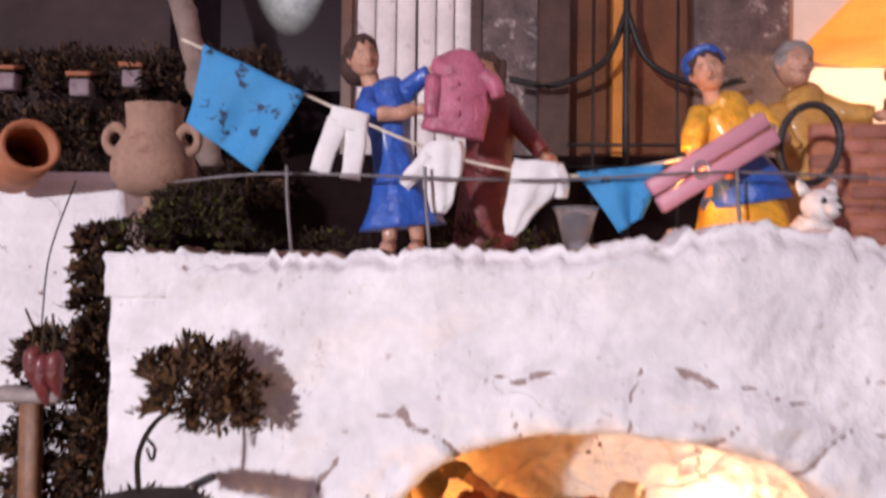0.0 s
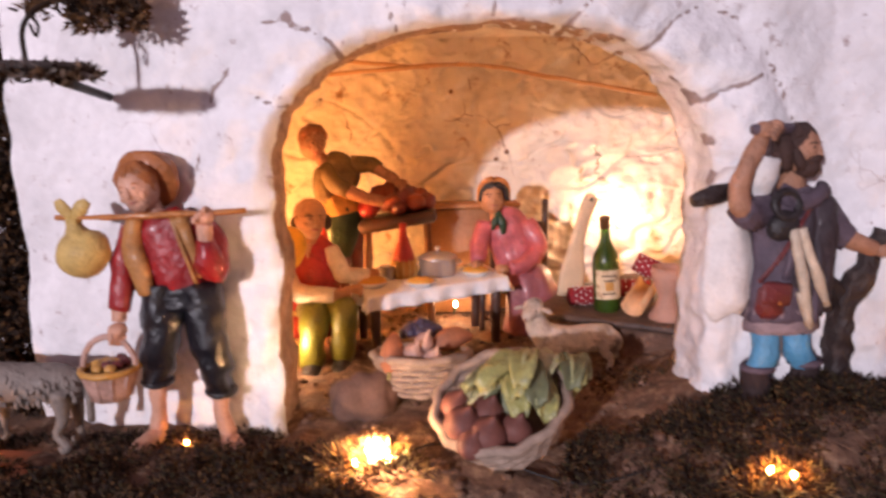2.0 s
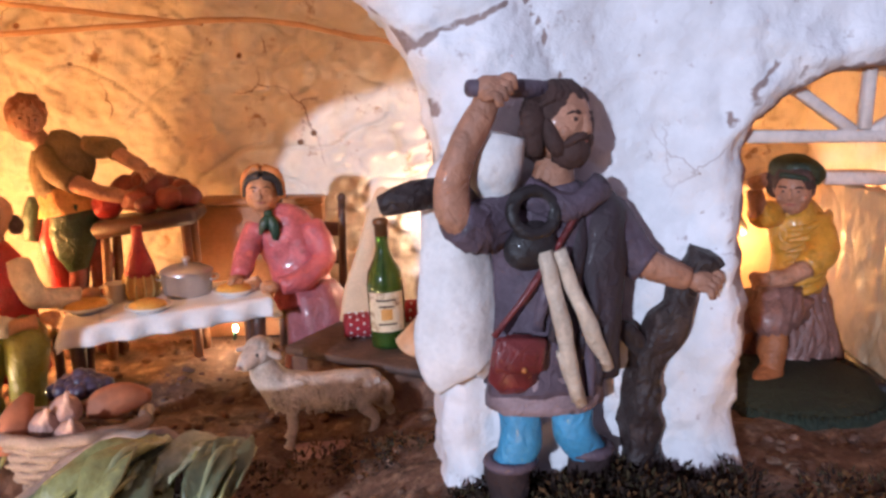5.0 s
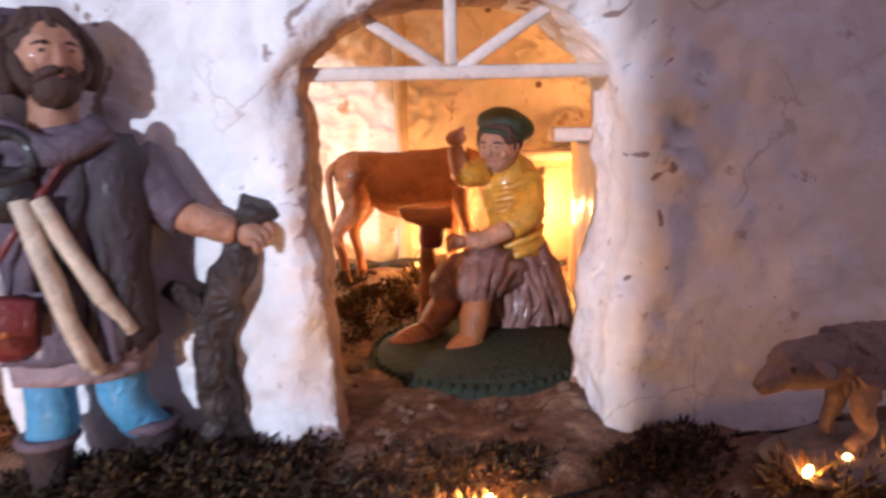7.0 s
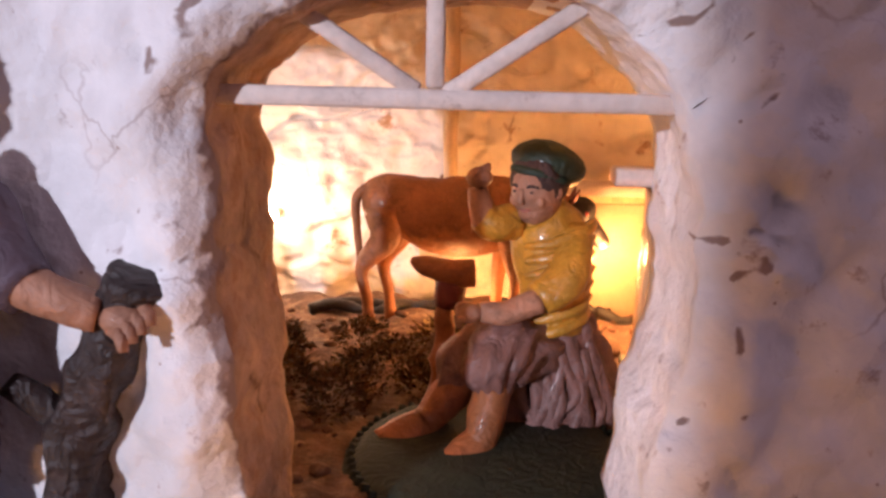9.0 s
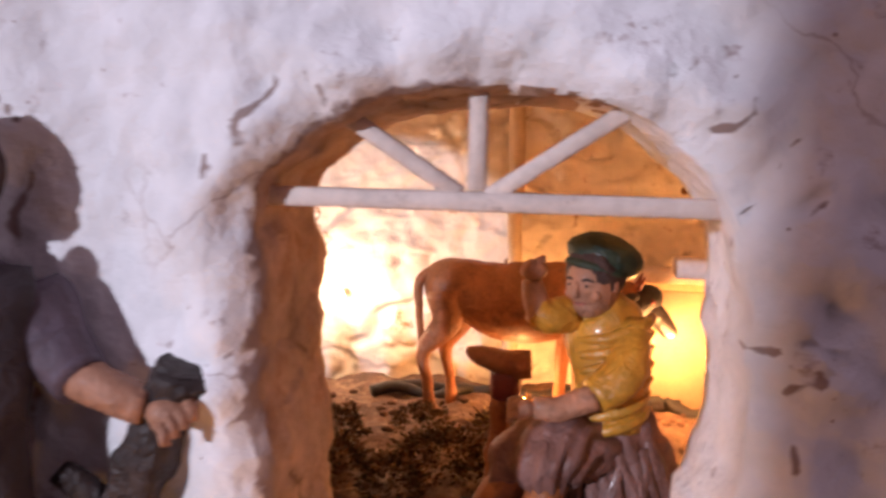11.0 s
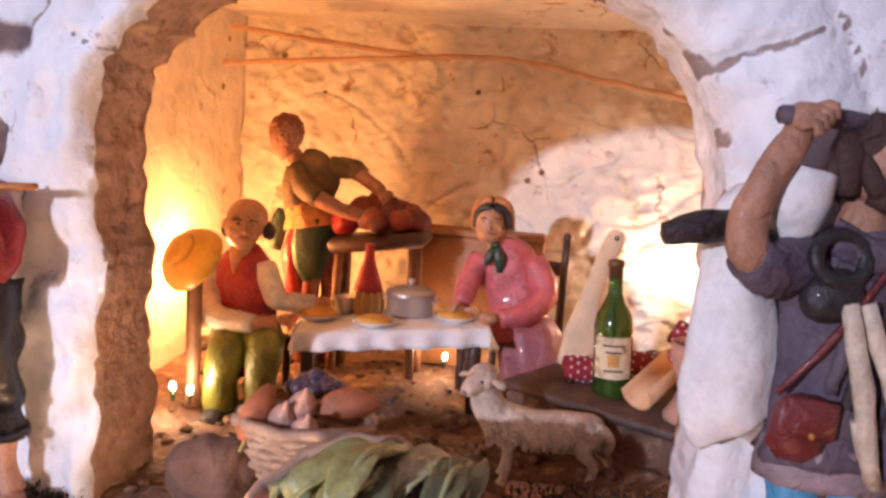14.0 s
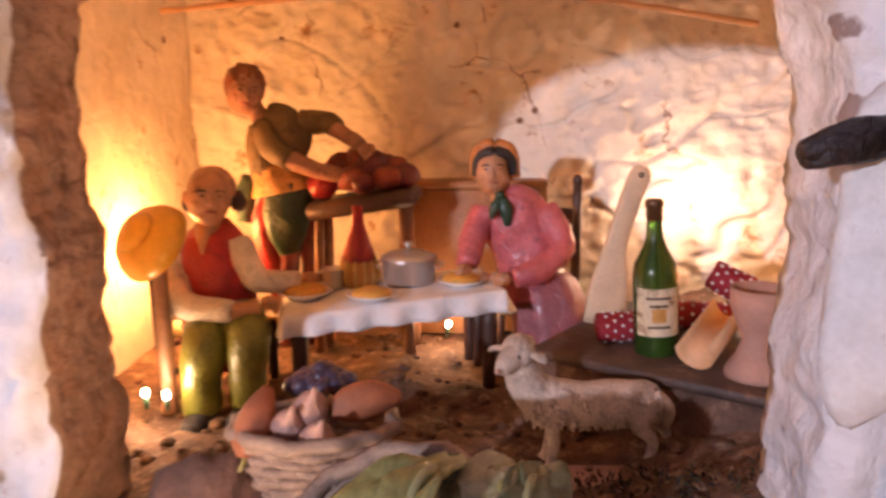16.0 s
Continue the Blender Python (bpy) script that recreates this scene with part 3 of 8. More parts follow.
TROUSER = paint("blue_black_paint", (0.008, 0.008, 0.012), 0.22, 0.7)
SACKCLOTH = mat("white_sackcloth_paint", (0.78, 0.74, 0.72), 0.85, vary=0.18, scale=60, bump=0.8, bump_scale=120, stain=(0.46, 0.38, 0.34), stain_at=(0.56, 0.74), stain_scale=40)
BASE_GREEN = paint("dull_green_base_paint", (0.016, 0.024, 0.012), 0.7, 0.0)
BOOT = paint("dark_boot_paint", (0.034, 0.018, 0.018), 0.7, 0.0)
SHIRT = paint("tan_brown_paint", (0.165, 0.100, 0.036), 0.5, 0.25)
SKIN_ROOM = paint("varnished_tan_skin", (0.50, 0.235, 0.115), 0.38, 0.5)
MEAT = paint("raw_meat_paint", (0.26, 0.045, 0.022), 0.35, 0.5)
SHOE = paint("orange_brown_shoe_paint", (0.34, 0.115, 0.04), 0.45, 0.25)
FOLDED = paint("dusty_mauve_paint", (0.24, 0.115, 0.095), 0.4, 0.35)
WOOL = paint("off_white_wool_paint", (0.54, 0.44, 0.37), 0.6, 0.1, vary=0.34)
WOOL_BROWN = paint("brown_wool_paint", (0.21, 0.135, 0.115), 0.6, 0.1)
WOOL_GREY = paint("grey_wool_paint", (0.22, 0.18, 0.155), 0.6, 0.1)
WHITE = paint("white_paint", (0.80, 0.76, 0.74), 0.5, 0.2)
HATPAINT = paint("orange_brown_paint", (0.46, 0.16, 0.035), 0.45, 0.3)
GREY = paint("grey_hair_paint", (0.32, 0.27, 0.25), 0.5, 0.2)


class Figure(Form):
    """A figure built round its base point."""

    def done(self, name, label, category, group="", place=None, size=(1, 1, 1)):
        self.v = [tuple((Vector(v) - self.base) * Vector(size)) for v in self.v]
        ob = self.make(name, place or Matrix.Translation(self.base), label=label, category=category, group=group)
        normals = [v.normal.copy() for v in ob.data.vertices]
        for v, n in zip(ob.data.vertices, normals):
            p = Vector((v.co.x, v.co.y, v.co.z * 0.7))
            v.co += n * (0.0007 * noise.noise(p / 0.010) - 0.0007 * abs(noise.noise(p / 0.0055)) + 0.0003)
        ob.data.update()
        return ob

    def limb(self, pts, radii, m, **more):
        return self.tube([(*p, r) for p, r in zip(pts, radii)], m, **{"seg": 12, "rough": 0.0012, **more})

    def head(self, c, r, yaw, skin, hair=None, tilt=0, beard=None, long=False, nod=0):
        """A head of radius r that looks towards -y, turned by yaw degrees."""
        c = Vector(c)
        mx = Euler((radians(nod), radians(tilt), radians(yaw))).to_matrix()
        w = lambda x, y, z: c + mx @ Vector((x, y, z)) * r  # noqa: E731
        turn = (nod, tilt, yaw)
        self.ball(c, (r * 0.80, r * 0.92, r * 1.08), skin, turn, rings=12, seg=18)
        self.ball(w(0, -0.28, -0.55), (r * 0.55, r * 0.55, r * 0.50), skin, turn)
        self.tube([(*w(0, -0.86, 0.22), r * 0.07), (*w(0, -0.95, -0.02), r * 0.09), (*w(0, -0.98, -0.16), r * 0.12), (*w(0, -0.86, -0.22), r * 0.08)], skin, n=8, seg=8)
        for s in (-1, 1):
            self.ball(w(0.30 * s, -0.80, 0.12), (r * 0.11, r * 0.03, r * 0.035), SKIN_TAN, turn, rings=5, seg=8)
            self.ball(w(0.30 * s, -0.825, 0.12), (r * 0.075, r * 0.03, r * 0.038), HAIR, turn, rings=5, seg=8)
            self.tube([(*w(0.13 * s, -0.85, 0.27), r * 0.022), (*w(0.32 * s, -0.82, 0.33), r * 0.030), (*w(0.50 * s, -0.69, 0.25), r * 0.018)], hair or HAIR, n=6, seg=6)
            self.ball(w(0.42 * s, -0.62, -0.22), (r * 0.22, r * 0.16, r * 0.20), skin, turn, rings=6, seg=10)
            self.ball(w(0.80 * s, 0.0, 0.0), (r * 0.10, r * 0.18, r * 0.24), skin, turn, rings=6, seg=8)
        self.tube([(*w(-0.22, -0.80, -0.46), r * 0.03), (*w(0, -0.89, -0.47), r * 0.06), (*w(0.22, -0.80, -0.46), r * 0.03)], LIP, n=7, seg=7)
        if hair:
            self.ball(w(0, 0.16, 0.26), (r * 0.93, r * 0.92, r * 0.95), hair, turn, rough=0.10, grain=r * 0.3, rings=10, seg=18)
            for k in range(9):
                a = radians(-100 + k * 25)
                e = w(0.62 * math.sin(a), -0.55 + 0.25 * abs(math.sin(a)), 0.72)
                self.tube([(*w(0.3 * math.sin(a), 0.0, 1.12), r * 0.16), (*e, r * 0.17), (*w(0.92 * math.sin(a), -0.62 + 0.6 * abs(math.sin(a)), 0.38), r * 0.05)], hair, n=6, seg=7)
            if long:
                for s in (-1, 1):
                    self.tube([(*w(0.72 * s, 0.1, 0.7), r * 0.26), (*w(0.92 * s, 0.0, 0.0), r * 0.30), (*w(0.82 * s, 0.05, -0.8), r * 0.24)], hair, n=8, seg=9, rough=r * 0.15)
                self.ball(w(0, 0.45, -0.35), (r * 0.85, r * 0.6, r * 0.8), hair, turn, rough=0.12, grain=r * 0.3)
        if beard:
            self.ball(w(0, -0.45, -0.70), (r * 0.58, r * 0.52, r * 0.58), beard, turn, rough=0.16, grain=r * 0.25, rings=10)
            for s in (-1, 1):
                self.tube([(*w(0.05 * s, -0.98, -0.32), r * 0.10), (*w(0.3 * s, -0.86, -0.40), r * 0.11), (*w(0.46 * s, -0.66, -0.62), r * 0.09)], beard, n=6, seg=7)
                self.tube([(*w(0.72 * s, -0.2, 0.1), r * 0.16), (*w(0.66 * s, -0.4, -0.4), r * 0.22), (*w(0.4 * s, -0.5, -0.8), r * 0.2)], beard, n=6, seg=7)
        return w

    def hand(self, p, r, m, to=(0, -1, 0)):
        """A closed hand with fingers."""
        p, to = Vector(p), Vector(to).normalized()
        side = to.orthogonal().normalized()
        self.ball(p, (r, r * 0.9, r * 0.8), m, rings=7, seg=10)
        for k in range(4):
            o = p + side * (k - 1.5) * r * 0.45
            self.tube([(*(o), r * 0.28), (*(o + to * r * 0.9), r * 0.27), (*(o + to * r * 1.15 - Vector((0, 0, r * 0.6))), r * 0.2)], m, n=6, seg=7)
        return self

    def bare_foot(self, heel, toe, r, m):
        heel, toe = Vector(heel), Vector(toe)
        self.tube([(*heel, r * 0.9, r * 0.9), (*heel.lerp(toe, 0.5), r, r * 0.8), (*toe, r * 0.75, r * 0.45)], m, n=8, seg=10)
        d = (toe - heel).normalized()
        side = d.cross(Vector((0, 0, 1)))
        for k in range(5):
            self.ball(toe + side * (k - 2) * r * 0.38 + d * r * 0.35 - Vector((0, 0, r * 0.2)), (r * 0.22, r * 0.3, r * 0.2), m, rings=4, seg=7)
        return self


# the barefoot boy with a bundle, outside beside the arch
HAIR_ORANGE = paint("orange_auburn_paint", (0.40, 0.125, 0.032), 0.45, 0.25)
b = Figure((-0.080, 0.452, 0.008))
Y = 0.452
for pts, foot in (([(-0.089, Y, 0.121), (-0.0935, Y - 0.005, 0.087), (-0.1000, Y, 0.054)], (-0.103, -0.112, 0.014)), ([(-0.067, Y, 0.122), (-0.0610, Y - 0.005, 0.081), (-0.0570, Y, 0.046)], (-0.054, -0.042, 0.009))):
    b.limb(pts, [0.0155, 0.0122, 0.0098], TROUSER, rough=0.0035, n=18, seg=18, folds=4, fold=0.05)
    x, z = pts[2][0], pts[2][2]
    b.ring((x, Y, z), 0.0088, 0.0024, TROUSER, (8, 4, 0))
    b.limb([(x, Y, z + 0.003), (x - 0.001, Y, z - 0.016), (foot[0], Y + 0.001, foot[2] + 0.004)], [0.0066, 0.0055, 0.0060], SKIN)
    b.bare_foot((foot[0], Y + 0.001, foot[2]), (foot[1], Y - 0.022, foot[2] - 0.002), 0.0070, SKIN)
b.tube([(-0.078, Y, 0.113, 0.0212, 0.0135), (-0.080, Y, 0.127, 0.0212, 0.0138), (-0.084, Y, 0.146, 0.0240, 0.0142), (-0.087, Y, 0.161, 0.0235, 0.0125), (-0.090, Y, 0.171, 0.0115, 0.0090)], SHIRT_RED, n=24, seg=24, folds=7, fold=0.05, rough=0.0018)
b.tube([(-0.078, Y, 0.106, 0.0205, 0.0142), (-0.079, Y, 0.121, 0.0208, 0.0142)], TROUSER, n=6, seg=20, rough=0.001)
b.tube([(-0.1030, Y - 0.0080, 0.168, 0.0052, 0.0060), (-0.1050, Y - 0.0110, 0.151, 0.0066, 0.0050), (-0.1005, Y - 0.0130, 0.132, 0.0068, 0.0045), (-0.0975, Y - 0.0125, 0.118, 0.0058, 0.0034)], VEST, n=16, seg=14, rough=0.0010)
b.tube([(-0.0740, Y - 0.0105, 0.168, 0.0062, 0.0050), (-0.0670, Y - 0.0130, 0.150, 0.0038, 0.0032), (-0.0620, Y - 0.0120, 0.128, 0.0016, 0.0018)], VEST, n=14, seg=12, rough=0.0008)
b.tube([(-0.078, Y - 0.0130, 0.169, 0.0014), (-0.071, Y - 0.0165, 0.149, 0.0014), (-0.064, Y - 0.0155, 0.125, 0.0014)], VEST, seg=7)
b.limb([(-0.106, Y, 0.161), (-0.1125, Y - 0.004, 0.141), (-0.1140, Y - 0.008, 0.124), (-0.1175, Y - 0.011, 0.108)], [0.0094, 0.0088, 0.0078, 0.0068], SHIRT_RED, rough=0.0022, n=18)
b.limb([(-0.1170, Y - 0.011, 0.110), (-0.1180, Y - 0.013, 0.100)], [0.0052, 0.0048], SKIN)
b.hand((-0.1185, Y - 0.014, 0.0945), 0.0060, SKIN, (0, -0.4, -1))
b.limb([(-0.064, Y, 0.161), (-0.0540, Y - 0.003, 0.147), (-0.0535, Y - 0.009, 0.133), (-0.0555, Y - 0.014, 0.140), (-0.0565, Y - 0.015, 0.154)], [0.0092, 0.0092, 0.0092, 0.0086, 0.0064], SHIRT_RED, rough=0.0022, n=20)
b.limb([(-0.0565, Y - 0.015, 0.152), (-0.0560, Y - 0.016, 0.164)], [0.0050, 0.0050], SKIN)
b.hand((-0.0555, Y - 0.016, 0.1690), 0.0066, SKIN, (-0.3, -1, 0.6))
b.tube([(-0.152, Y - 0.012, 0.1695, 0.0015), (-0.10, Y - 0.015, 0.1700, 0.0019), (-0.030, Y - 0.012, 0.1722, 0.0016)], HATPAINT, n=16, seg=8, rough=0.0008)
b.ball((-0.136, Y - 0.012, 0.146), (0.0165, 0.0150, 0.0160), SACK, rough=0.10, grain=0.012, rings=14, seg=22)
b.tube([(-0.138, Y - 0.012, 0.156, 0.010), (-0.140, Y - 0.012, 0.164, 0.0045), (-0.140, Y - 0.012, 0.169, 0.0050)], SACK, n=10, seg=16, folds=7, fold=0.15)
b.tube([(-0.141, Y - 0.012, 0.169, 0.0035, 0.0028), (-0.146, Y - 0.014, 0.176, 0.0042, 0.002), (-0.149, Y - 0.014, 0.181, 0.0022, 0.001)], SACK, n=8, seg=9)
b.tube([(-0.139, Y - 0.012, 0.169, 0.0035, 0.0028), (-0.134, Y - 0.014, 0.176, 0.0048, 0.002), (-0.130, Y - 0.014, 0.180, 0.0025, 0.001)], SACK, n=8, seg=9)
b.limb([(-0.090, Y, 0.164), (-0.095, Y, 0.176)], [0.0068, 0.0066], SKIN)
b.head((-0.1005, Y - 0.004, 0.1865), 0.0148, -10, SKIN, HAIR_ORANGE, tilt=-16, nod=6)
b.lathe([(0.0208, -0.0015), (0.0212, 0.0005), (0.0172, 0.0035), (0.0165, 0.0110), (0.0140, 0.0160), (0.0, 0.0185)], HAIR_ORANGE, (-0.0975, Y + 0.005, 0.1915), seg=26, turn=(-68, -12, -14), rough=0.02)
b.lathe([(0.0125, 0.0), (0.0150, 0.008), (0.0175, 0.019), (0.0185, 0.020), (0.0180, 0.021)], BASKET_PINK, (-0.126, Y - 0.014, 0.048), seg=22, rough=0.03)
for k in range(11):
    a = 2 * math.pi * k / 11
    b.tube([(-0.126 + 0.0128 * math.cos(a), Y - 0.014 + 0.0128 * math.sin(a), 0.049, 0.0010), (-0.126 + 0.0182 * math.cos(a), Y - 0.014 + 0.0182 * math.sin(a), 0.067, 0.0010)], BASKET_PINK, n=3, seg=5)
b.ring((-0.126, Y - 0.014, 0.068), 0.0178, 0.0022, OCHRE)
b.ring((-0.126, Y - 0.014, 0.068), 0.0175, 0.0019, BASKET_PINK, (90, 0, 0), part=0.5, squash=1.25)
for k in range(12):
    a, rr = k * 2.4, 0.0035 * math.sqrt(k)
    b.ball((-0.126 + rr * math.cos(a), Y - 0.014 + rr * math.sin(a), 0.0695 + 0.001 * (k % 3)), (0.0042, 0.0042, 0.0032), (YELLOW, OCHRE, OXBLOOD)[k % 3], rings=5, seg=8)
b.done("boy_figure", "painted clay boy with straw hat, bundle on stick and basket", "figurine")

# the bearded wood gatherer against the pillar
Y = 0.390
g = Figure((0.285, 0.390, 0.042))
for x, z0, fx in ((0.303, 0.046, 0.300), (0.325, 0.050, 0.333)):
    g.limb([(x, Y, 0.104), (x, Y - 0.002, 0.084), (fx, Y, 0.070)], [0.0085, 0.0080, 0.0072], SKY)
    g.limb([(fx, Y, 0.073), (fx, Y, 0.060), (fx, Y, z0)], [0.0086, 0.0080, 0.0074], BOOT, rough=0.003)
    g.ring((fx, Y, 0.073), 0.0082, 0.0022, MAUVE)
    g.tube([(fx, Y + 0.003, z0 + 0.001, 0.0075, 0.006), (fx, Y - 0.010, z0, 0.0078, 0.006), (fx, Y - 0.020, z0 - 0.001, 0.006, 0.004)], BOOT, n=8, seg=12)
g.tube([(0.314, Y, 0.097, 0.0225, 0.0165), (0.314, Y, 0.112, 0.0215, 0.0155)], MAUVE_PALE, n=6, seg=24, folds=9, fold=0.05)
g.tube([(0.314, Y, 0.105, 0.0230, 0.0165), (0.314, Y, 0.125, 0.0195, 0.0150), (0.314, Y, 0.150, 0.0205, 0.0150), (0.315, Y, 0.168, 0.0235, 0.0140), (0.315, Y, 0.179, 0.0190, 0.0115), (0.314, Y, 0.186, 0.0090, 0.0085)], MAUVE, n=26, seg=26, folds=8, fold=0.045, rough=0.002)
for xa, xb, za, zb, fr in ((0.322, 0.309, 0.180, 0.128, 0.0030), (0.329, 0.318, 0.178, 0.110, 0.0026), (0.333, 0.327, 0.170, 0.108, 0.0032), (0.306, 0.303, 0.172, 0.132, 0.0024), (0.316, 0.325, 0.150, 0.104, 0.0022)):
    g.tube([(xa, Y - 0.0085, za, fr * 0.6, 0.002), ((xa + xb) / 2 + 0.002, Y - 0.0145, za * 0.55 + zb * 0.45, fr, 0.0024), (xb, Y - 0.0150, zb, fr * 0.8, 0.002)], MAUVE_DARK if xa > 0.32 else MAUVE, n=12, seg=8, rough=0.0015)
g.tube([(0.300, Y - 0.008, 0.184, 0.0060, 0.0045), (0.315, Y - 0.0140, 0.178, 0.0050, 0.004), (0.330, Y - 0.008, 0.185, 0.0060, 0.0045)], MAUVE, n=12, seg=10, side=(0, 0, 1), rough=0.0015)
g.tube([(0.332, Y - 0.003, 0.182, 0.0055, 0.006), (0.331, Y - 0.0105, 0.165, 0.0085, 0.0060), (0.329, Y - 0.0120, 0.140, 0.0085, 0.0050), (0.331, Y - 0.0110, 0.110, 0.0080, 0.0045)], MAUVE_DARK, n=18, seg=16, folds=5, fold=0.08, rough=0.002)
g.limb([(0.297, Y, 0.175), (0.284, Y - 0.006, 0.1705), (0.2755, Y - 0.009, 0.1745)], [0.0092, 0.0086, 0.0078], MAUVE, rough=0.0025, n=12)
g.limb([(0.284, Y - 0.007, 0.1715), (0.2745, Y - 0.010, 0.1775), (0.2755, Y - 0.010, 0.194), (0.2868, Y - 0.0105, 0.2185)], [0.0056, 0.0059, 0.0053, 0.0043], SKIN_TAN, n=20, seg=14)
g.hand((0.287, Y - 0.011, 0.2205), 0.0066, SKIN_TAN, (0.4, -1, 0.2))
g.tube([(0.279, Y - 0.012, 0.221, 0.0030), (0.305, Y - 0.006, 0.221, 0.0034), (0.318, Y + 0.004, 0.220, 0.0034)], MAUVE, n=10, seg=9)
g.tube([(0.252, Y + 0.002, 0.180, 0.0042), (0.262, Y, 0.183, 0.0052), (0.276, Y + 0.004, 0.185, 0.0050)], BARK, n=8, seg=10, rough=0.002)
g.limb([(0.333, Y, 0.172), (0.344, Y - 0.004, 0.158), (0.350, Y - 0.008, 0.152)], [0.0102, 0.0092, 0.0078], MAUVE, rough=0.0025, n=12)
g.limb([(0.347, Y - 0.006, 0.155), (0.357, Y - 0.010, 0.149), (0.366, Y - 0.012, 0.146)], [0.0062, 0.0054, 0.0046], SKIN_TAN)
g.hand((0.371, Y - 0.013, 0.145), 0.0062, SKIN_TAN, (0.5, -1, 0))
g.tube([(0.375, Y - 0.010, 0.157, 0.0052), (0.374, Y - 0.010, 0.153, 0.0066), (0.368, Y - 0.008, 0.138, 0.0058), (0.359, Y - 0.004, 0.120, 0.0074), (0.355, Y, 0.095, 0.0082), (0.356, Y, 0.066, 0.0078), (0.355, Y - 0.002, 0.038, 0.0095)], BARK, n=40, seg=16, rough=0.0045, folds=5, fold=0.10)
g.tube([(0.356, Y - 0.002, 0.112, 0.0045), (0.349, Y - 0.003, 0.120, 0.0040), (0.343, Y - 0.004, 0.126, 0.0036)], BARK, n=8, seg=9, rough=0.002)
g.tube([(0.357, Y, 0.075, 0.0042), (0.364, Y - 0.004, 0.056, 0.0044), (0.368, Y - 0.006, 0.038, 0.0050)], BARK, n=8, seg=9, rough=0.002)
g.tube([(0.284, Y + 0.012, 0.197, 0.006, 0.005), (0.282, Y + 0.010, 0.185, 0.011, 0.008), (0.282, Y + 0.010, 0.160, 0.0125, 0.0100), (0.284, Y + 0.010, 0.135, 0.0160, 0.0110), (0.285, Y + 0.010, 0.116, 0.0165, 0.0100), (0.287, Y + 0.010, 0.111, 0.0135, 0.007), (0.287, Y + 0.010, 0.110, 0.004, 0.003)], SACKCLOTH, n=30, seg=22, folds=4, fold=0.05, rough=0.002)
g.tube([(0.293, Y - 0.006, 0.205, 0.0085, 0.006), (0.291, Y - 0.004, 0.193, 0.010, 0.008), (0.294, Y, 0.184, 0.0075, 0.006)], SACKCLOTH, n=10, seg=14)
g.ring((0.301, Y - 0.015, 0.177), 0.0080, 0.0023, DARK, (75, 10, 0))
g.ball((0.301, Y - 0.013, 0.164), (0.010, 0.006, 0.009), DARK, rough=0.2)
g.tube([(0.304, Y - 0.018, 0.163, 0.0027), (0.311, Y - 0.020, 0.132, 0.0032), (0.318, Y - 0.019, 0.103, 0.0024)], PALE_STICK, n=10, seg=8, rough=0.001)
g.tube([(0.309, Y - 0.018, 0.163, 0.0025), (0.320, Y - 0.019, 0.136, 0.0028), (0.331, Y - 0.017, 0.114, 0.0022)], PALE_STICK, n=10, seg=8, rough=0.001)
g.tube([(0.312, Y - 0.018, 0.124, 0.0026), (0.316, Y - 0.018, 0.112, 0.0028), (0.320, Y - 0.018, 0.101, 0.0020)], PALE_STICK, n=6, seg=8)
g.box((0.2955, Y - 0.0140, 0.1195), (0.0175, 0.0110, 0.0220), OXBLOOD, (0, 6, 0), 0.42, 0.0012)
g.tube([(0.2885, Y - 0.012, 0.131, 0.0011), (0.300, Y - 0.017, 0.150, 0.0011), (0.318, Y - 0.0145, 0.176, 0.0011)], OXBLOOD, n=14, seg=7)
g.box((0.2955, Y - 0.0188, 0.1245), (0.0178, 0.0030, 0.0125), OXBLOOD, (-6, 6, 0), 0.40, 0.0010)
g.ball((0.2960, Y - 0.0208, 0.1195), 0.0014, HATPAINT, rings=5, seg=8)
g.limb([(0.314, Y, 0.180), (0.315, Y - 0.002, 0.200)], [0.0078, 0.0066], SKIN_TAN)
g.head((0.3145, Y - 0.004, 0.2085), 0.0132, 24, SKIN_TAN, HAIR, beard=HAIR, long=True, tilt=2)
g.done("wood_gatherer_figure", "painted clay bearded man with sack, pouch and branch staff", "figurine", place=pose(0.2835, 0.407, 0.036, 0, 0, 15), size=(1.13, 1.0, 1.03))

# the woman seated at the table
Y = 0.705
l = Figure((0.185, 0.70, 0.012))
l.tube([(0.197, Y - 0.012, 0.012, 0.030, 0.022), (0.196, Y - 0.012, 0.035, 0.027, 0.021), (0.193, Y - 0.010, 0.060, 0.025, 0.020), (0.188, Y - 0.004, 0.075, 0.020, 0.016)], PINK_SKIRT, n=16, seg=26, folds=7, fold=0.06, rough=0.0015)
l.tube([(0.186, Y - 0.006, 0.063, 0.0300, 0.0225), (0.183, Y - 0.004, 0.076, 0.0225, 0.0180), (0.178, Y, 0.096, 0.0220, 0.0155), (0.171, Y, 0.118, 0.0245, 0.0150), (0.167, Y, 0.130, 0.0190, 0.0120), (0.160, Y - 0.002, 0.138, 0.0090, 0.0085)], PINK, n=24, seg=26, folds=6, fold=0.03, rough=0.0012)
l.limb([(0.150, Y - 0.002, 0.126), (0.141, Y - 0.012, 0.106), (0.139, Y - 0.026, 0.092)], [0.0100, 0.0092, 0.0072], PINK, rough=0.002, n=14)
l.hand((0.137, Y - 0.034, 0.089), 0.0058, SKIN_ROOM, (-0.6, -1, 0))
l.limb([(0.190, Y - 0.002, 0.126), (0.201, Y - 0.014, 0.103), (0.186, Y - 0.028, 0.089), (0.170, Y - 0.034, 0.085)], [0.0105, 0.0100, 0.0085, 0.0068], PINK, rough=0.002, n=18)
l.hand((0.163, Y - 0.036, 0.084), 0.0060, SKIN_ROOM, (-1, -0.5, 0))
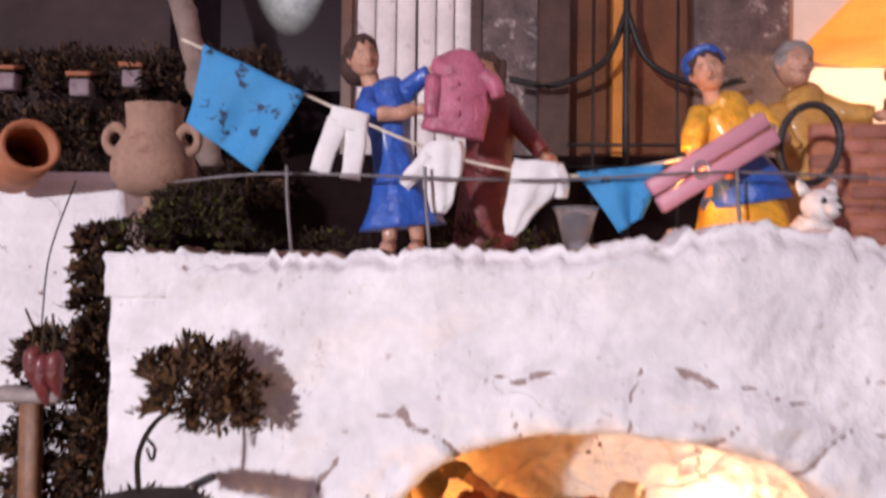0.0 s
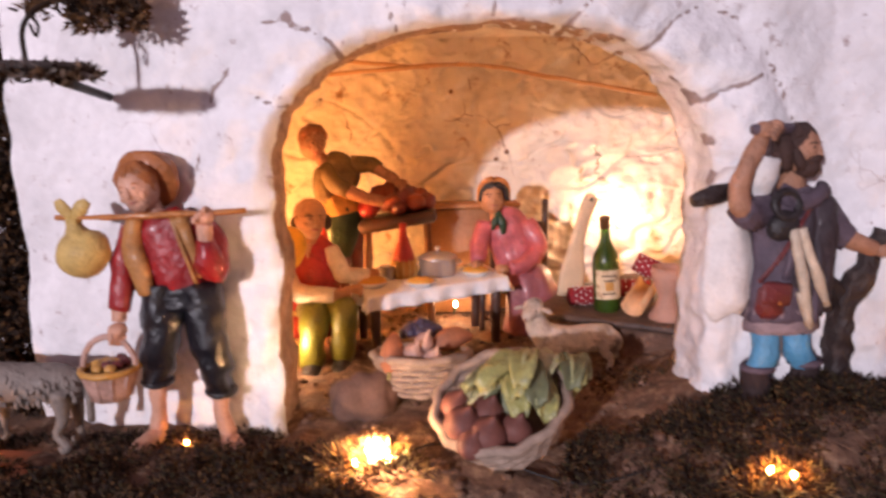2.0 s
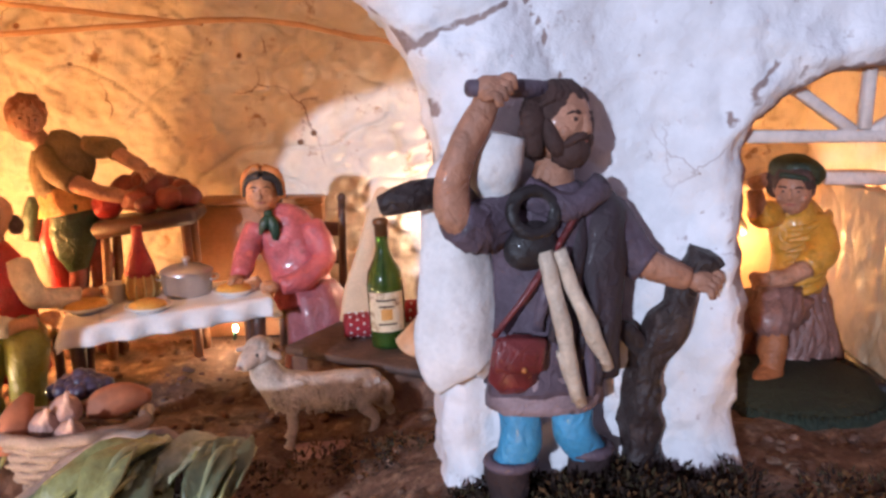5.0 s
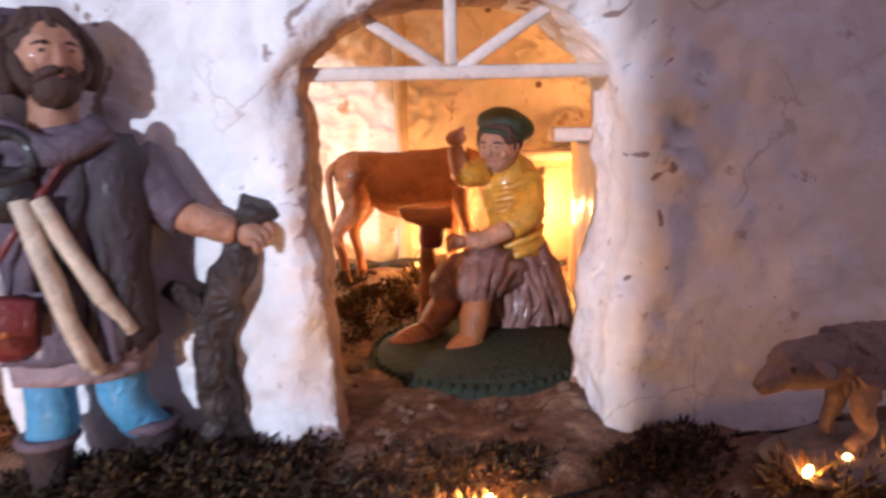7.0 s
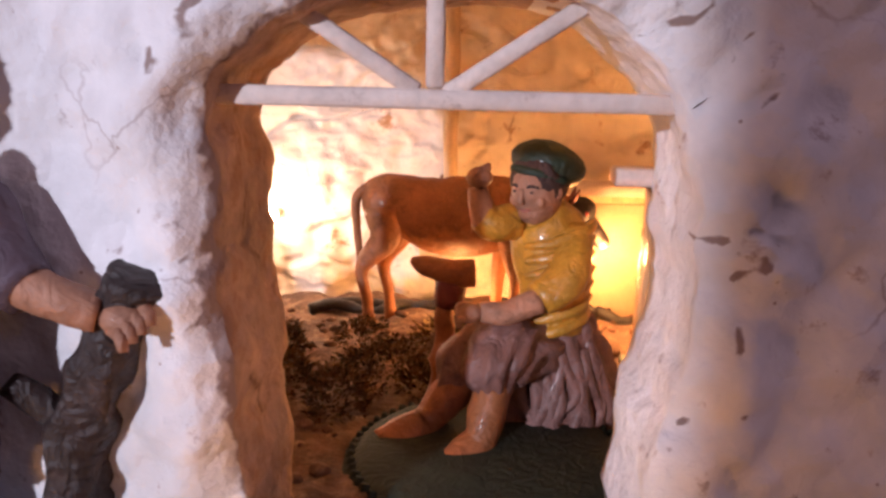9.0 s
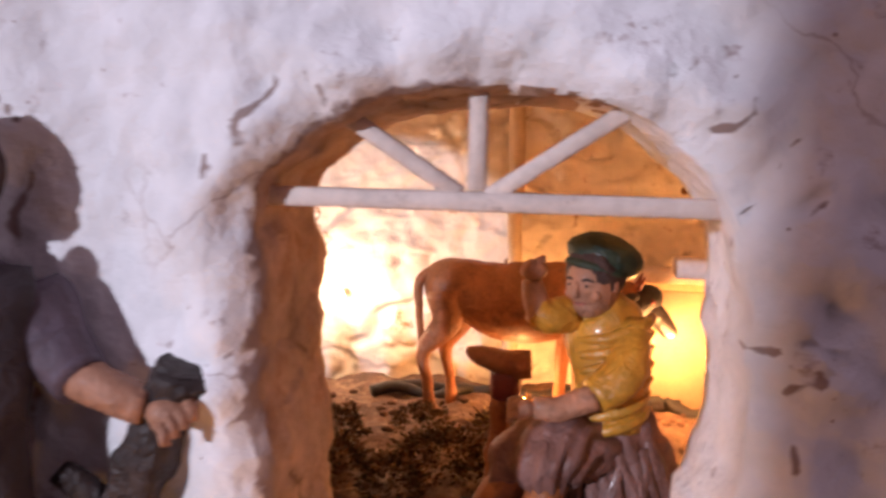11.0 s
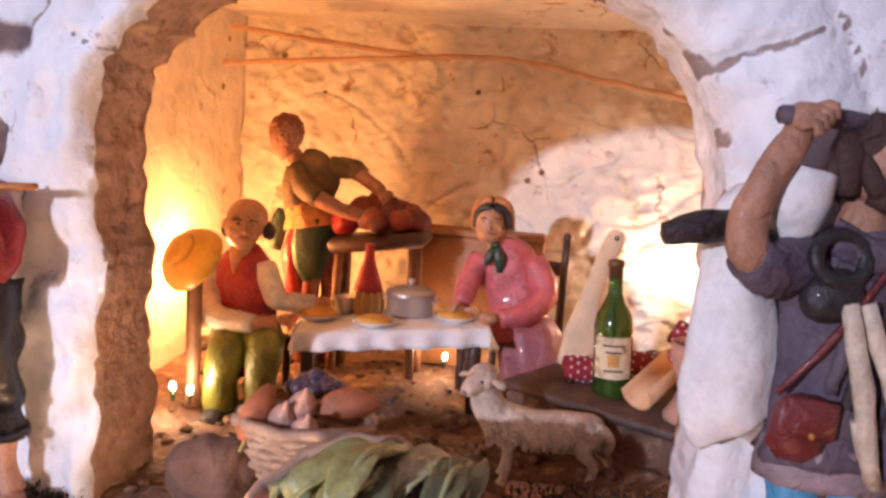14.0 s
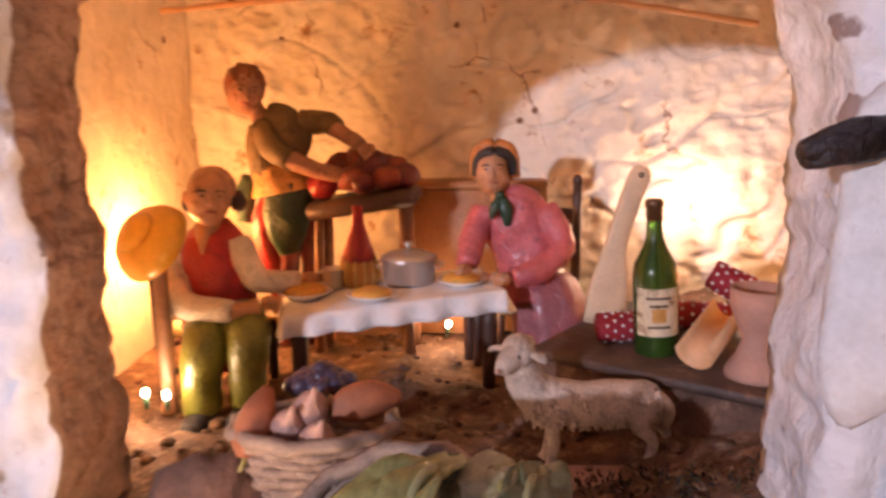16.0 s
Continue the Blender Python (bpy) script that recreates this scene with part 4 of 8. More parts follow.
l.limb([(0.160, Y - 0.002, 0.134), (0.157, Y - 0.004, 0.146)], [0.0070, 0.0066], SKIN_ROOM)
l.head((0.1545, Y - 0.0075, 0.1545), 0.0152, 6, SKIN_ROOM, None)
l.ball((0.1565, Y + 0.001, 0.158), (0.0150, 0.0145, 0.0170), HATPAINT, (10, 0, 4), rough=0.04, grain=0.01)
l.tube([(0.1435, Y - 0.010, 0.152, 0.0028, 0.004), (0.1455, Y - 0.013, 0.164, 0.0030, 0.004), (0.1565, Y - 0.016, 0.1685, 0.0034, 0.004), (0.1675, Y - 0.013, 0.164, 0.0030, 0.004), (0.1695, Y - 0.010, 0.152, 0.0028, 0.004)], DARK, n=18, seg=8)
l.tube([(0.1425, Y - 0.008, 0.150, 0.003), (0.1450, Y - 0.012, 0.168, 0.0035), (0.1565, Y - 0.013, 0.1735, 0.0035), (0.1680, Y - 0.012, 0.168, 0.0035), (0.1705, Y - 0.008, 0.150, 0.003)], HATPAINT, n=18, seg=8)
l.ball((0.160, Y - 0.014, 0.138), (0.0035, 0.003, 0.003), GREEN)
l.tube([(0.160, Y - 0.015, 0.136, 0.0030, 0.002), (0.157, Y - 0.017, 0.130, 0.0036, 0.002), (0.154, Y - 0.017, 0.122, 0.0012, 0.001)], GREEN, n=8, seg=9)
l.tube([(0.161, Y - 0.015, 0.136, 0.0030, 0.002), (0.164, Y - 0.017, 0.128, 0.0042, 0.002), (0.165, Y - 0.016, 0.117, 0.0020, 0.001)], GREEN, n=8, seg=9)
l.done("seated_woman_figure", "painted clay woman in rose jacket and headscarf, seated", "figurine", size=(1, 1, 0.965))

# the old man seated at the table
Y = 0.643
e = Figure((-0.010, 0.64, 0.010))
e.limb([(-0.022, Y, 0.055), (-0.015, Y - 0.032, 0.054), (-0.017, Y - 0.038, 0.034), (-0.018, Y - 0.036, 0.010)], [0.0150, 0.0145, 0.0120, 0.0110], OLIVE, rough=0.002, n=20)
e.limb([(-0.006, Y + 0.002, 0.060), (0.010, Y - 0.028, 0.058), (0.011, Y - 0.034, 0.038), (0.009, Y - 0.032, 0.014)], [0.0140, 0.0140, 0.0115, 0.0105], OLIVE, rough=0.002, n=20)
for x, y, z in ((-0.018, Y - 0.042, 0.006), (0.009, Y - 0.038, 0.008)):
    e.tube([(x, y + 0.010, z, 0.0085, 0.007), (x, y - 0.004, z, 0.0090, 0.007), (x, y - 0.016, z - 0.001, 0.0065, 0.005)], DARK, n=8, seg=12)
e.tube([(-0.020, Y + 0.004, 0.030, 0.028, 0.022), (-0.020, Y + 0.003, 0.050, 0.0265, 0.021), (-0.019, Y, 0.080, 0.0235, 0.018), (-0.020, Y, 0.104, 0.0235, 0.0150), (-0.021, Y, 0.116, 0.0175, 0.0120), (-0.022, Y - 0.002, 0.122, 0.0085, 0.008)], RED, n=24, seg=24, folds=5, fold=0.03, rough=0.0015)
e.tube([(-0.021, Y - 0.004, 0.104, 0.0020, 0.0125), (-0.021, Y - 0.004, 0.112, 0.0058, 0.0120), (-0.021, Y - 0.003, 0.119, 0.0092, 0.0100), (-0.022, Y - 0.002, 0.124, 0.0075, 0.008)], SKIN_ROOM, n=10, seg=16)
e.limb([(-0.041, Y, 0.109), (-0.043, Y - 0.010, 0.088), (-0.030, Y - 0.026, 0.074), (0.004, Y - 0.034, 0.073)], [0.0098, 0.0100, 0.0092, 0.0068], CREAM, rough=0.002, n=18)
e.limb([(0.002, Y - 0.034, 0.073), (0.016, Y - 0.024, 0.074)], [0.0055, 0.0050], SKIN_ROOM)
e.hand((0.021, Y - 0.018, 0.075), 0.0058, SKIN_ROOM, (1, -0.3, 0))
e.limb([(-0.003, Y - 0.002, 0.110), (0.006, Y - 0.008, 0.094), (0.012, Y - 0.004, 0.085), (0.029, Y + 0.012, 0.082)], [0.0088, 0.0086, 0.0076, 0.0060], CREAM, rough=0.002, n=14)
e.hand((0.034, Y + 0.020, 0.081), 0.0056, SKIN_ROOM, (1, -0.2, 0))
e.limb([(-0.022, Y, 0.118), (-0.022, Y - 0.003, 0.129)], [0.0070, 0.0066], SKIN_ROOM)
e.head((-0.0190, Y - 0.006, 0.1385), 0.0165, 30, SKIN_ROOM, None, tilt=4)
e.ball((-0.0200, Y + 0.003, 0.1425), (0.0155, 0.0145, 0.0150), SKIN_ROOM, (0, 4, 0))
for s in (-1, 1):
    e.ball((-0.0190 + 0.0138 * s, Y + 0.002 + 0.005 * s, 0.1345), (0.0046, 0.0062, 0.0070), HAIR, rough=0.2, grain=0.005)
e.done("old_man_figure", "painted clay bald old man in red waistcoat, seated", "figurine")

# the youth who cuts meat at a bench behind the table
Y = 0.735
k = Figure((0.030, 0.738, 0.012))
k.tube([(0.005, Y - 0.001, 0.138, 0.0185, 0.0150), (0.002, Y - 0.004, 0.120, 0.0180, 0.0145), (0.002, Y - 0.005, 0.102, 0.0150, 0.0120), (0.004, Y - 0.003, 0.088, 0.0098, 0.0090)], GREEN, n=18, seg=20, folds=6, fold=0.07, rough=0.002)
k.limb([(0.004, Y - 0.003, 0.092), (0.001, Y - 0.002, 0.060), (0.001, Y - 0.002, 0.014)], [0.0078, 0.0074, 0.0082], OXBLOOD, rough=0.002)
k.limb([(0.012, Y + 0.006, 0.125), (0.018, Y + 0.004, 0.096), (0.017, Y + 0.006, 0.060), (0.016, Y + 0.006, 0.014)], [0.0120, 0.0092, 0.0078, 0.0082], OXBLOOD, rough=0.003, n=20)
k.limb([(-0.010, Y + 0.001, 0.130), (-0.0150, Y - 0.004, 0.107), (-0.0100, Y - 0.002, 0.077), (-0.006, Y, 0.044)], [0.0080, 0.0088, 0.0078, 0.0050], RED, rough=0.002)
k.tube([(-0.026, Y + 0.003, 0.143, 0.0070, 0.006), (-0.0315, Y + 0.003, 0.126, 0.0078, 0.006), (-0.0330, Y + 0.003, 0.110, 0.0058, 0.004)], GREEN, n=12, seg=12, rough=0.002)
k.tube([(0.001, Y, 0.133, 0.0235, 0.0185), (-0.001, Y, 0.143, 0.0218, 0.0178), (-0.004, Y, 0.153, 0.0188, 0.0150)], OCHRE, n=12, seg=24, folds=8, fold=0.06)
k.tube([(-0.002, Y, 0.140, 0.0195, 0.0150), (-0.004, Y, 0.160, 0.0215, 0.0150), (0.000, Y, 0.176, 0.0230, 0.0140), (-0.002, Y, 0.186, 0.0150, 0.0110), (-0.010, Y - 0.002, 0.191, 0.0080, 0.0080)], SHIRT, n=20, seg=22, folds=6, fold=0.04, rough=0.0015)
k.tube([(-0.012, Y - 0.010, 0.182, 0.008, 0.006), (-0.013, Y - 0.011, 0.168, 0.010, 0.006), (-0.010, Y - 0.010, 0.150, 0.011, 0.006)], SHIRT, n=12, seg=14, folds=4, fold=0.05)
k.limb([(-0.012, Y - 0.006, 0.180), (0.000, Y - 0.016, 0.166), (0.014, Y - 0.020, 0.158)], [0.0100, 0.0094, 0.0080], SHIRT, rough=0.002)
k.limb([(0.010, Y - 0.020, 0.160), (0.030, Y - 0.018, 0.151), (0.050, Y - 0.014, 0.146)], [0.0068, 0.0060, 0.0050], SKIN_TAN)
k.hand((0.054, Y - 0.013, 0.146), 0.0062, SKIN_TAN, (1, -0.4, 0))
k.limb([(0.016, Y + 0.004, 0.184), (0.034, Y + 0.004, 0.183), (0.042, Y, 0.179)], [0.0095, 0.0086, 0.0074], SHIRT, rough=0.002)
k.limb([(0.040, Y, 0.180), (0.052, Y - 0.003, 0.173), (0.062, Y - 0.005, 0.167)], [0.0060, 0.0052, 0.0045], SKIN_TAN)
k.hand((0.065, Y - 0.006, 0.164), 0.0062, SKIN_TAN, (0.7, -1, 0))
k.limb([(-0.012, Y - 0.002, 0.186), (-0.020, Y - 0.004, 0.197)], [0.0070, 0.0066], SKIN_TAN)
k.head((-0.0235, Y - 0.006, 0.2070), 0.0160, 30, SKIN_TAN, HAIR_RED, tilt=8, nod=8)
k.box((0.062, Y + 0.001, 0.1255), (0.082, 0.044, 0.0125), WOOD_DARK, (0, -8, 0), 0.3, 0.002)
for x in (0.030, 0.092):
    for y in (Y - 0.011, Y + 0.014):
        k.tube([(x, y, 0.125 + (x - 0.058) * 0.14, 0.0036), (x + (x - 0.058) * 0.12, y, 0.012, 0.0042)], WOOD, n=5, seg=8)
for x, y, z, rx, rz, m in ((0.033, -0.006, 0.138, 0.011, 0.009, RED), (0.044, 0.006, 0.146, 0.013, 0.012, MEAT), (0.056, -0.008, 0.143, 0.011, 0.008, MEAT), (0.068, 0.0, 0.150, 0.010, 0.012, OXBLOOD), (0.080, -0.006, 0.143, 0.010, 0.008, MEAT), (0.058, 0.008, 0.154, 0.012, 0.009, MEAT), (0.091, 0.002, 0.143, 0.010, 0.008, OXBLOOD), (0.074, 0.010, 0.148, 0.011, 0.010, OXBLOOD), (0.064, -0.012, 0.139, 0.008, 0.006, OXBLOOD), (0.086, 0.010, 0.146, 0.009, 0.009, MEAT)):
    k.ball((x, Y + y, z + 0.001), (rx * 1.15, 0.013, rz * 1.2), m, (0, -10, 0), rough=0.22, grain=0.008, rings=12, seg=18)
k.done("butcher_figure", "painted clay youth cutting meat at a wooden bench", "figurine", place=Matrix.Translation((0.0265, 0.738, 0.010)))

# the woman in blue hanging out the washing on the roof
Y = 0.515
d = Figure((-0.010, 0.515, 0.392))
for x in (-0.016, 0.003):
    d.limb([(x, Y - 0.006, 0.425), (x, Y - 0.006, 0.402)], [0.0060, 0.0050], SKIN)
    d.bare_foot((x, Y - 0.004, 0.398), (x - 0.001, Y - 0.018, 0.396), 0.0055, SKIN)
d.tube([(-0.008, Y, 0.411, 0.0300, 0.0215), (-0.010, Y, 0.430, 0.0215, 0.0185), (-0.014, Y, 0.452, 0.0155, 0.0140), (-0.017, Y, 0.470, 0.0135, 0.0110), (-0.020, Y, 0.488, 0.0165, 0.0125), (-0.022, Y, 0.503, 0.0170, 0.0110), (-0.027, Y, 0.510, 0.0080, 0.0080)], BLUE, n=30, seg=26, folds=7, fold=0.07, rough=0.001)
d.limb([(-0.030, Y, 0.505), (-0.032, Y - 0.012, 0.492), (-0.022, Y - 0.020, 0.486)], [0.0075, 0.0072, 0.0062], BLUE, n=12)
d.limb([(-0.024, Y - 0.020, 0.486), (-0.008, Y - 0.020, 0.487), (0.002, Y - 0.018, 0.490)], [0.0050, 0.0045, 0.0042], SKIN)
d.hand((0.005, Y - 0.018, 0.490), 0.0050, SKIN, (1, -0.4, 0))
d.limb([(-0.008, Y, 0.504), (0.000, Y - 0.006, 0.510), (0.010, Y - 0.010, 0.516)], [0.0075, 0.0068, 0.0055], BLUE, n=12)
d.hand((0.014, Y - 0.011, 0.518), 0.0048, SKIN, (1, -0.4, 0))
d.limb([(-0.028, Y - 0.001, 0.506), (-0.034, Y - 0.003, 0.520)], [0.0068, 0.0062], SKIN)
d.head((-0.036, Y - 0.006, 0.528), 0.0128, 22, SKIN, HAIR, tilt=-20, nod=8)
d.ball((-0.042, Y + 0.006, 0.524), (0.0125, 0.0120, 0.0130), HAIR, rough=0.12, grain=0.006)
d.tube([(0.012, Y - 0.016, 0.521, 0.004, 0.003), (0.030, Y - 0.017, 0.516, 0.017, 0.005), (0.029, Y - 0.017, 0.500, 0.020, 0.006), (0.028, Y - 0.017, 0.484, 0.021, 0.006), (0.026, Y - 0.017, 0.473, 0.0215, 0.005)], ROSE, n=18, seg=20, folds=5, fold=0.06, rough=0.0012)
d.limb([(0.046, Y - 0.017, 0.513), (0.054, Y - 0.018, 0.506), (0.057, Y - 0.018, 0.498)], [0.0060, 0.0056, 0.0050], ROSE)
d.limb([(0.014, Y - 0.018, 0.512), (0.013, Y - 0.020, 0.496), (0.012, Y - 0.020, 0.484)], [0.0058, 0.0056, 0.0050], ROSE)
for z in (0.506, 0.496, 0.486):
    d.ball((0.030, Y - 0.0235, z), 0.0022, ROSE, rings=5, seg=8)
d.done("washerwoman_figure", "painted clay woman in blue dress holding a rose jacket", "figurine")

# a dim figure standing behind the rose jacket
Y = 0.60
q_ = Figure((0.052, 0.60, 0.394))
q_.tube([(0.052, Y, 0.396, 0.028, 0.022), (0.052, Y, 0.440, 0.022, 0.018), (0.054, Y, 0.480, 0.018, 0.014), (0.055, Y, 0.512, 0.022, 0.013), (0.052, Y, 0.524, 0.009, 0.008)], OXBLOOD, n=24, seg=22, folds=6, fold=0.06)
q_.limb([(0.070, Y, 0.508), (0.084, Y - 0.008, 0.490), (0.096, Y - 0.014, 0.474)], [0.0090, 0.0080, 0.0062], OXBLOOD)
q_.hand((0.099, Y - 0.015, 0.470), 0.0055, SKIN_TAN, (1, -0.4, -0.4))
q_.head((0.050, Y - 0.004, 0.538), 0.0150, -20, SKIN_TAN, HAIR, long=True)
q_.done("dark_red_dress_figure", "painted clay figure in dark red behind the washing", "figurine")

# the woman in yellow on the roof
Y = 0.53
s_ = Figure((0.232, 0.53, 0.394))
s_.tube([(0.232, Y, 0.396, 0.0330, 0.024), (0.231, Y, 0.420, 0.0310, 0.0225), (0.228, Y, 0.445, 0.0230, 0.018)], YELLOW, n=14, seg=26, folds=7, fold=0.06, rough=0.001)
s_.tube([(0.233, Y - 0.001, 0.4305, 0.0310, 0.0235), (0.231, Y - 0.001, 0.442, 0.0285, 0.0220), (0.225, Y, 0.460, 0.0190, 0.0150)], BLUE, n=12, seg=26, folds=8, fold=0.05, rough=0.001)
s_.tube([(0.226, Y, 0.450, 0.0170, 0.0140), (0.222, Y, 0.470, 0.0170, 0.0135), (0.218, Y, 0.488, 0.0198, 0.0130), (0.215, Y, 0.499, 0.0165, 0.0108), (0.210, Y - 0.002, 0.505, 0.0085, 0.0080)], YELLOW, n=22, seg=24, folds=6, fold=0.05, rough=0.0012)
s_.limb([(0.202, Y, 0.495), (0.195, Y - 0.006, 0.480), (0.193, Y - 0.010, 0.466)], [0.0085, 0.0080, 0.0074], YELLOW, rough=0.002)
s_.limb([(0.194, Y - 0.010, 0.468), (0.196, Y - 0.018, 0.456), (0.208, Y - 0.025, 0.450)], [0.0052, 0.0048, 0.0042], SKIN)
s_.hand((0.212, Y - 0.026, 0.449), 0.0052, SKIN, (1, -0.3, 0))
s_.limb([(0.234, Y, 0.496), (0.247, Y - 0.006, 0.484), (0.250, Y - 0.014, 0.472)], [0.0088, 0.0086, 0.0078], YELLOW, rough=0.002)
s_.limb([(0.250, Y - 0.013, 0.474), (0.248, Y - 0.024, 0.474), (0.240, Y - 0.028, 0.478)], [0.0052, 0.0048, 0.0042], SKIN)
s_.hand((0.237, Y - 0.028, 0.479), 0.0052, SKIN, (-1, -0.4, 0))
s_.limb([(0.210, Y - 0.001, 0.501), (0.206, Y - 0.003, 0.515)], [0.0068, 0.0062], SKIN)
s_.head((0.2035, Y - 0.006, 0.523), 0.0136, -14, SKIN, HAIR, tilt=-20, nod=8)
s_.ball((0.2025, Y + 0.002, 0.5295), (0.0146, 0.0136, 0.0136), BLUE, (10, -14, -10), rough=0.04)
s_.tube([(0.1905, Y - 0.004, 0.522, 0.0024), (0.1930, Y - 0.010, 0.534, 0.0026), (0.2030, Y - 0.013, 0.5375, 0.0028), (0.2140, Y - 0.008, 0.531, 0.0026)], BLUE, n=14, seg=8)
s_.done("yellow_blouse_woman_figure", "painted clay woman in yellow blouse and blue headscarf", "figurine")

Y = 0.62
o = Figure((0.316, 0.62, 0.394))
o.tube([(0.316, Y, 0.396, 0.034, 0.026), (0.316, Y, 0.440, 0.027, 0.022), (0.315, Y, 0.475, 0.020, 0.016), (0.312, Y, 0.505, 0.024, 0.015), (0.308, Y, 0.524, 0.020, 0.013), (0.302, Y, 0.532, 0.009, 0.008)], OCHRE, n=28, seg=24, folds=6, fold=0.05)
o.limb([(0.326, Y, 0.520), (0.342, Y - 0.010, 0.512), (0.360, Y - 0.016, 0.509)], [0.010, 0.009, 0.007], OCHRE)
o.hand((0.366, Y - 0.017, 0.508), 0.006, SKIN, (1, -0.2, 0))
o.limb([(0.292, Y, 0.516), (0.288, Y - 0.012, 0.495), (0.298, Y - 0.020, 0.480)], [0.010, 0.009, 0.007], OCHRE)
o.head((0.302, Y - 0.006, 0.551), 0.0165, 6, SKIN, GREY)
o.done("grey_haired_figure", "painted clay grey-haired figure in ochre beside a brick wall", "figurine")

# the cobbler seated at an anvil on a green oval base, in the byre
Y = 0.568
c = Figure((0.488, 0.560, 0.026))
c.lathe([(0.0, -0.004), (0.058, -0.004), (0.064, 0.006), (0.062, 0.014), (0.052, 0.019), (0.0, 0.020)], BASE_GREEN, (0.482, 0.530, 0.036), seg=40, rough=0.015)
for q in range(64):
    a = 2 * math.pi * q / 64
    c.tube([(0.482 + 0.064 * math.cos(a), 0.530 + 0.064 * math.sin(a), 0.039, 0.0018), (0.482 + 0.059 * math.cos(a), 0.530 + 0.059 * math.sin(a), 0.053, 0.0018)], BASE_GREEN, n=3, seg=5)
c.tube([(0.510, Y + 0.010, 0.046, 0.034, 0.028), (0.511, Y + 0.008, 0.066, 0.031, 0.025), (0.510, Y + 0.004, 0.090, 0.0225, 0.018), (0.507, Y + 0.002, 0.104, 0.0185, 0.015)], FOLDED, n=20, seg=40, folds=11, fold=0.12, rough=0.002)
c.limb([(0.504, Y, 0.088), (0.490, Y - 0.018, 0.091), (0.482, Y - 0.027, 0.084), (0.482, Y - 0.029, 0.076)], [0.0165, 0.0150, 0.0125, 0.0085], FOLDED, rough=0.003, n=24, seg=32, folds=10, fold=0.12)
c.limb([(0.496, Y, 0.086), (0.476, Y - 0.010, 0.086), (0.467, Y - 0.014, 0.078), (0.465, Y - 0.015, 0.072)], [0.0150, 0.0128, 0.0105, 0.0075], FOLDED, rough=0.003, n=24, seg=28, folds=8, fold=0.12)
c.limb([(0.470, Y - 0.013, 0.080), (0.462, Y - 0.018, 0.068), (0.452, Y - 0.024, 0.058)], [0.0088, 0.0080, 0.0064], SHOE, rough=0.0018, n=16)
c.tube([(0.455, Y - 0.021, 0.058, 0.0072, 0.0062), (0.444, Y - 0.028, 0.0545, 0.0078, 0.0058), (0.434, Y - 0.033, 0.0520, 0.0052, 0.0036)], SHOE, n=10, seg=12, rough=0.001)
c.limb([(0.483, Y - 0.027, 0.080), (0.480, Y - 0.033, 0.066), (0.477, Y - 0.038, 0.056)], [0.0090, 0.0082, 0.0066], SHOE, rough=0.0018, n=16)
c.tube([(0.479, Y - 0.035, 0.057, 0.0074, 0.0066), (0.471, Y - 0.044, 0.0530, 0.0082, 0.0060), (0.463, Y - 0.051, 0.0500, 0.0056, 0.0038)], SHOE, n=10, seg=12, rough=0.001)
rn_c = random.Random(31)
for q in range(34):
    a_ = radians(rn_c.uniform(150, 330))
    z1, z0 = rn_c.uniform(0.074, 0.098), rn_c.uniform(0.048, 0.066)
    pts = []
    for u in (0.0, 0.35, 0.7, 1.0):
        z = z1 + (z0 - z1) * u
        k_ = 1 - (z - 0.046) / 0.058
        rx, ry = 0.0190 + 0.0150 * k_, 0.0155 + 0.0125 * k_
        w_ = a_ + 0.35 * math.sin(u * 3 + q) * u
        pts.append((0.509 + rx * math.cos(w_), Y + 0.004 + 0.006 * k_ + ry * math.sin(w_), z, 0.0008 + 0.0026 * math.sin(math.pi * (0.15 + 0.7 * u))))
    c.tube(pts, FOLDED, n=12, seg=7, rough=0.0012)
c.tube([(0.509, Y, 0.098, 0.0170, 0.0150), (0.510, Y, 0.118, 0.0165, 0.0150), (0.507, Y, 0.138, 0.0172, 0.0140), (0.503, Y, 0.149, 0.0140, 0.0115), (0.500, Y - 0.002, 0.154, 0.0085, 0.0080)], SHIRT_YELLOW, n=20, seg=24, folds=4, fold=0.03, rough=0.0015)
for q in range(7):
    z = 0.143 - 0.0068 * q
    c.tube([(0.495, Y - 0.0115, z - 0.006, 0.0012), (0.508, Y - 0.0145, z - 0.003, 0.0027), (0.520, Y - 0.0110, z + 0.001, 0.0027), (0.5265, Y - 0.001, z + 0.004, 0.0014)], SHIRT_YELLOW, n=14, seg=8, rough=0.0008)
c.limb([(0.489, Y - 0.002, 0.146), (0.481, Y - 0.008, 0.146), (0.475, Y - 0.010, 0.150)], [0.0088, 0.0080, 0.0066], SHIRT_YELLOW)
c.limb([(0.477, Y - 0.010, 0.147), (0.475, Y - 0.010, 0.155), (0.474, Y - 0.010, 0.162)], [0.0058, 0.0050, 0.0044], SKIN_TAN)
c.hand((0.474, Y - 0.011, 0.167), 0.0058, SKIN_TAN, (0.2, -0.6, 1))
c.limb([(0.516, Y - 0.004, 0.142), (0.514, Y - 0.020, 0.126), (0.500, Y - 0.026, 0.116)], [0.0092, 0.0088, 0.0068], SHIRT_YELLOW, rough=0.002)
c.limb([(0.501, Y - 0.026, 0.116), (0.488, Y - 0.028, 0.112), (0.476, Y - 0.028, 0.111)], [0.0055, 0.0050, 0.0044], SKIN_TAN)
c.hand((0.472, Y - 0.028, 0.111), 0.0052, SKIN_TAN, (-1, -0.2, 0))
c.limb([(0.501, Y - 0.001, 0.150), (0.500, Y - 0.003, 0.158)], [0.0068, 0.0066], SKIN_TAN)
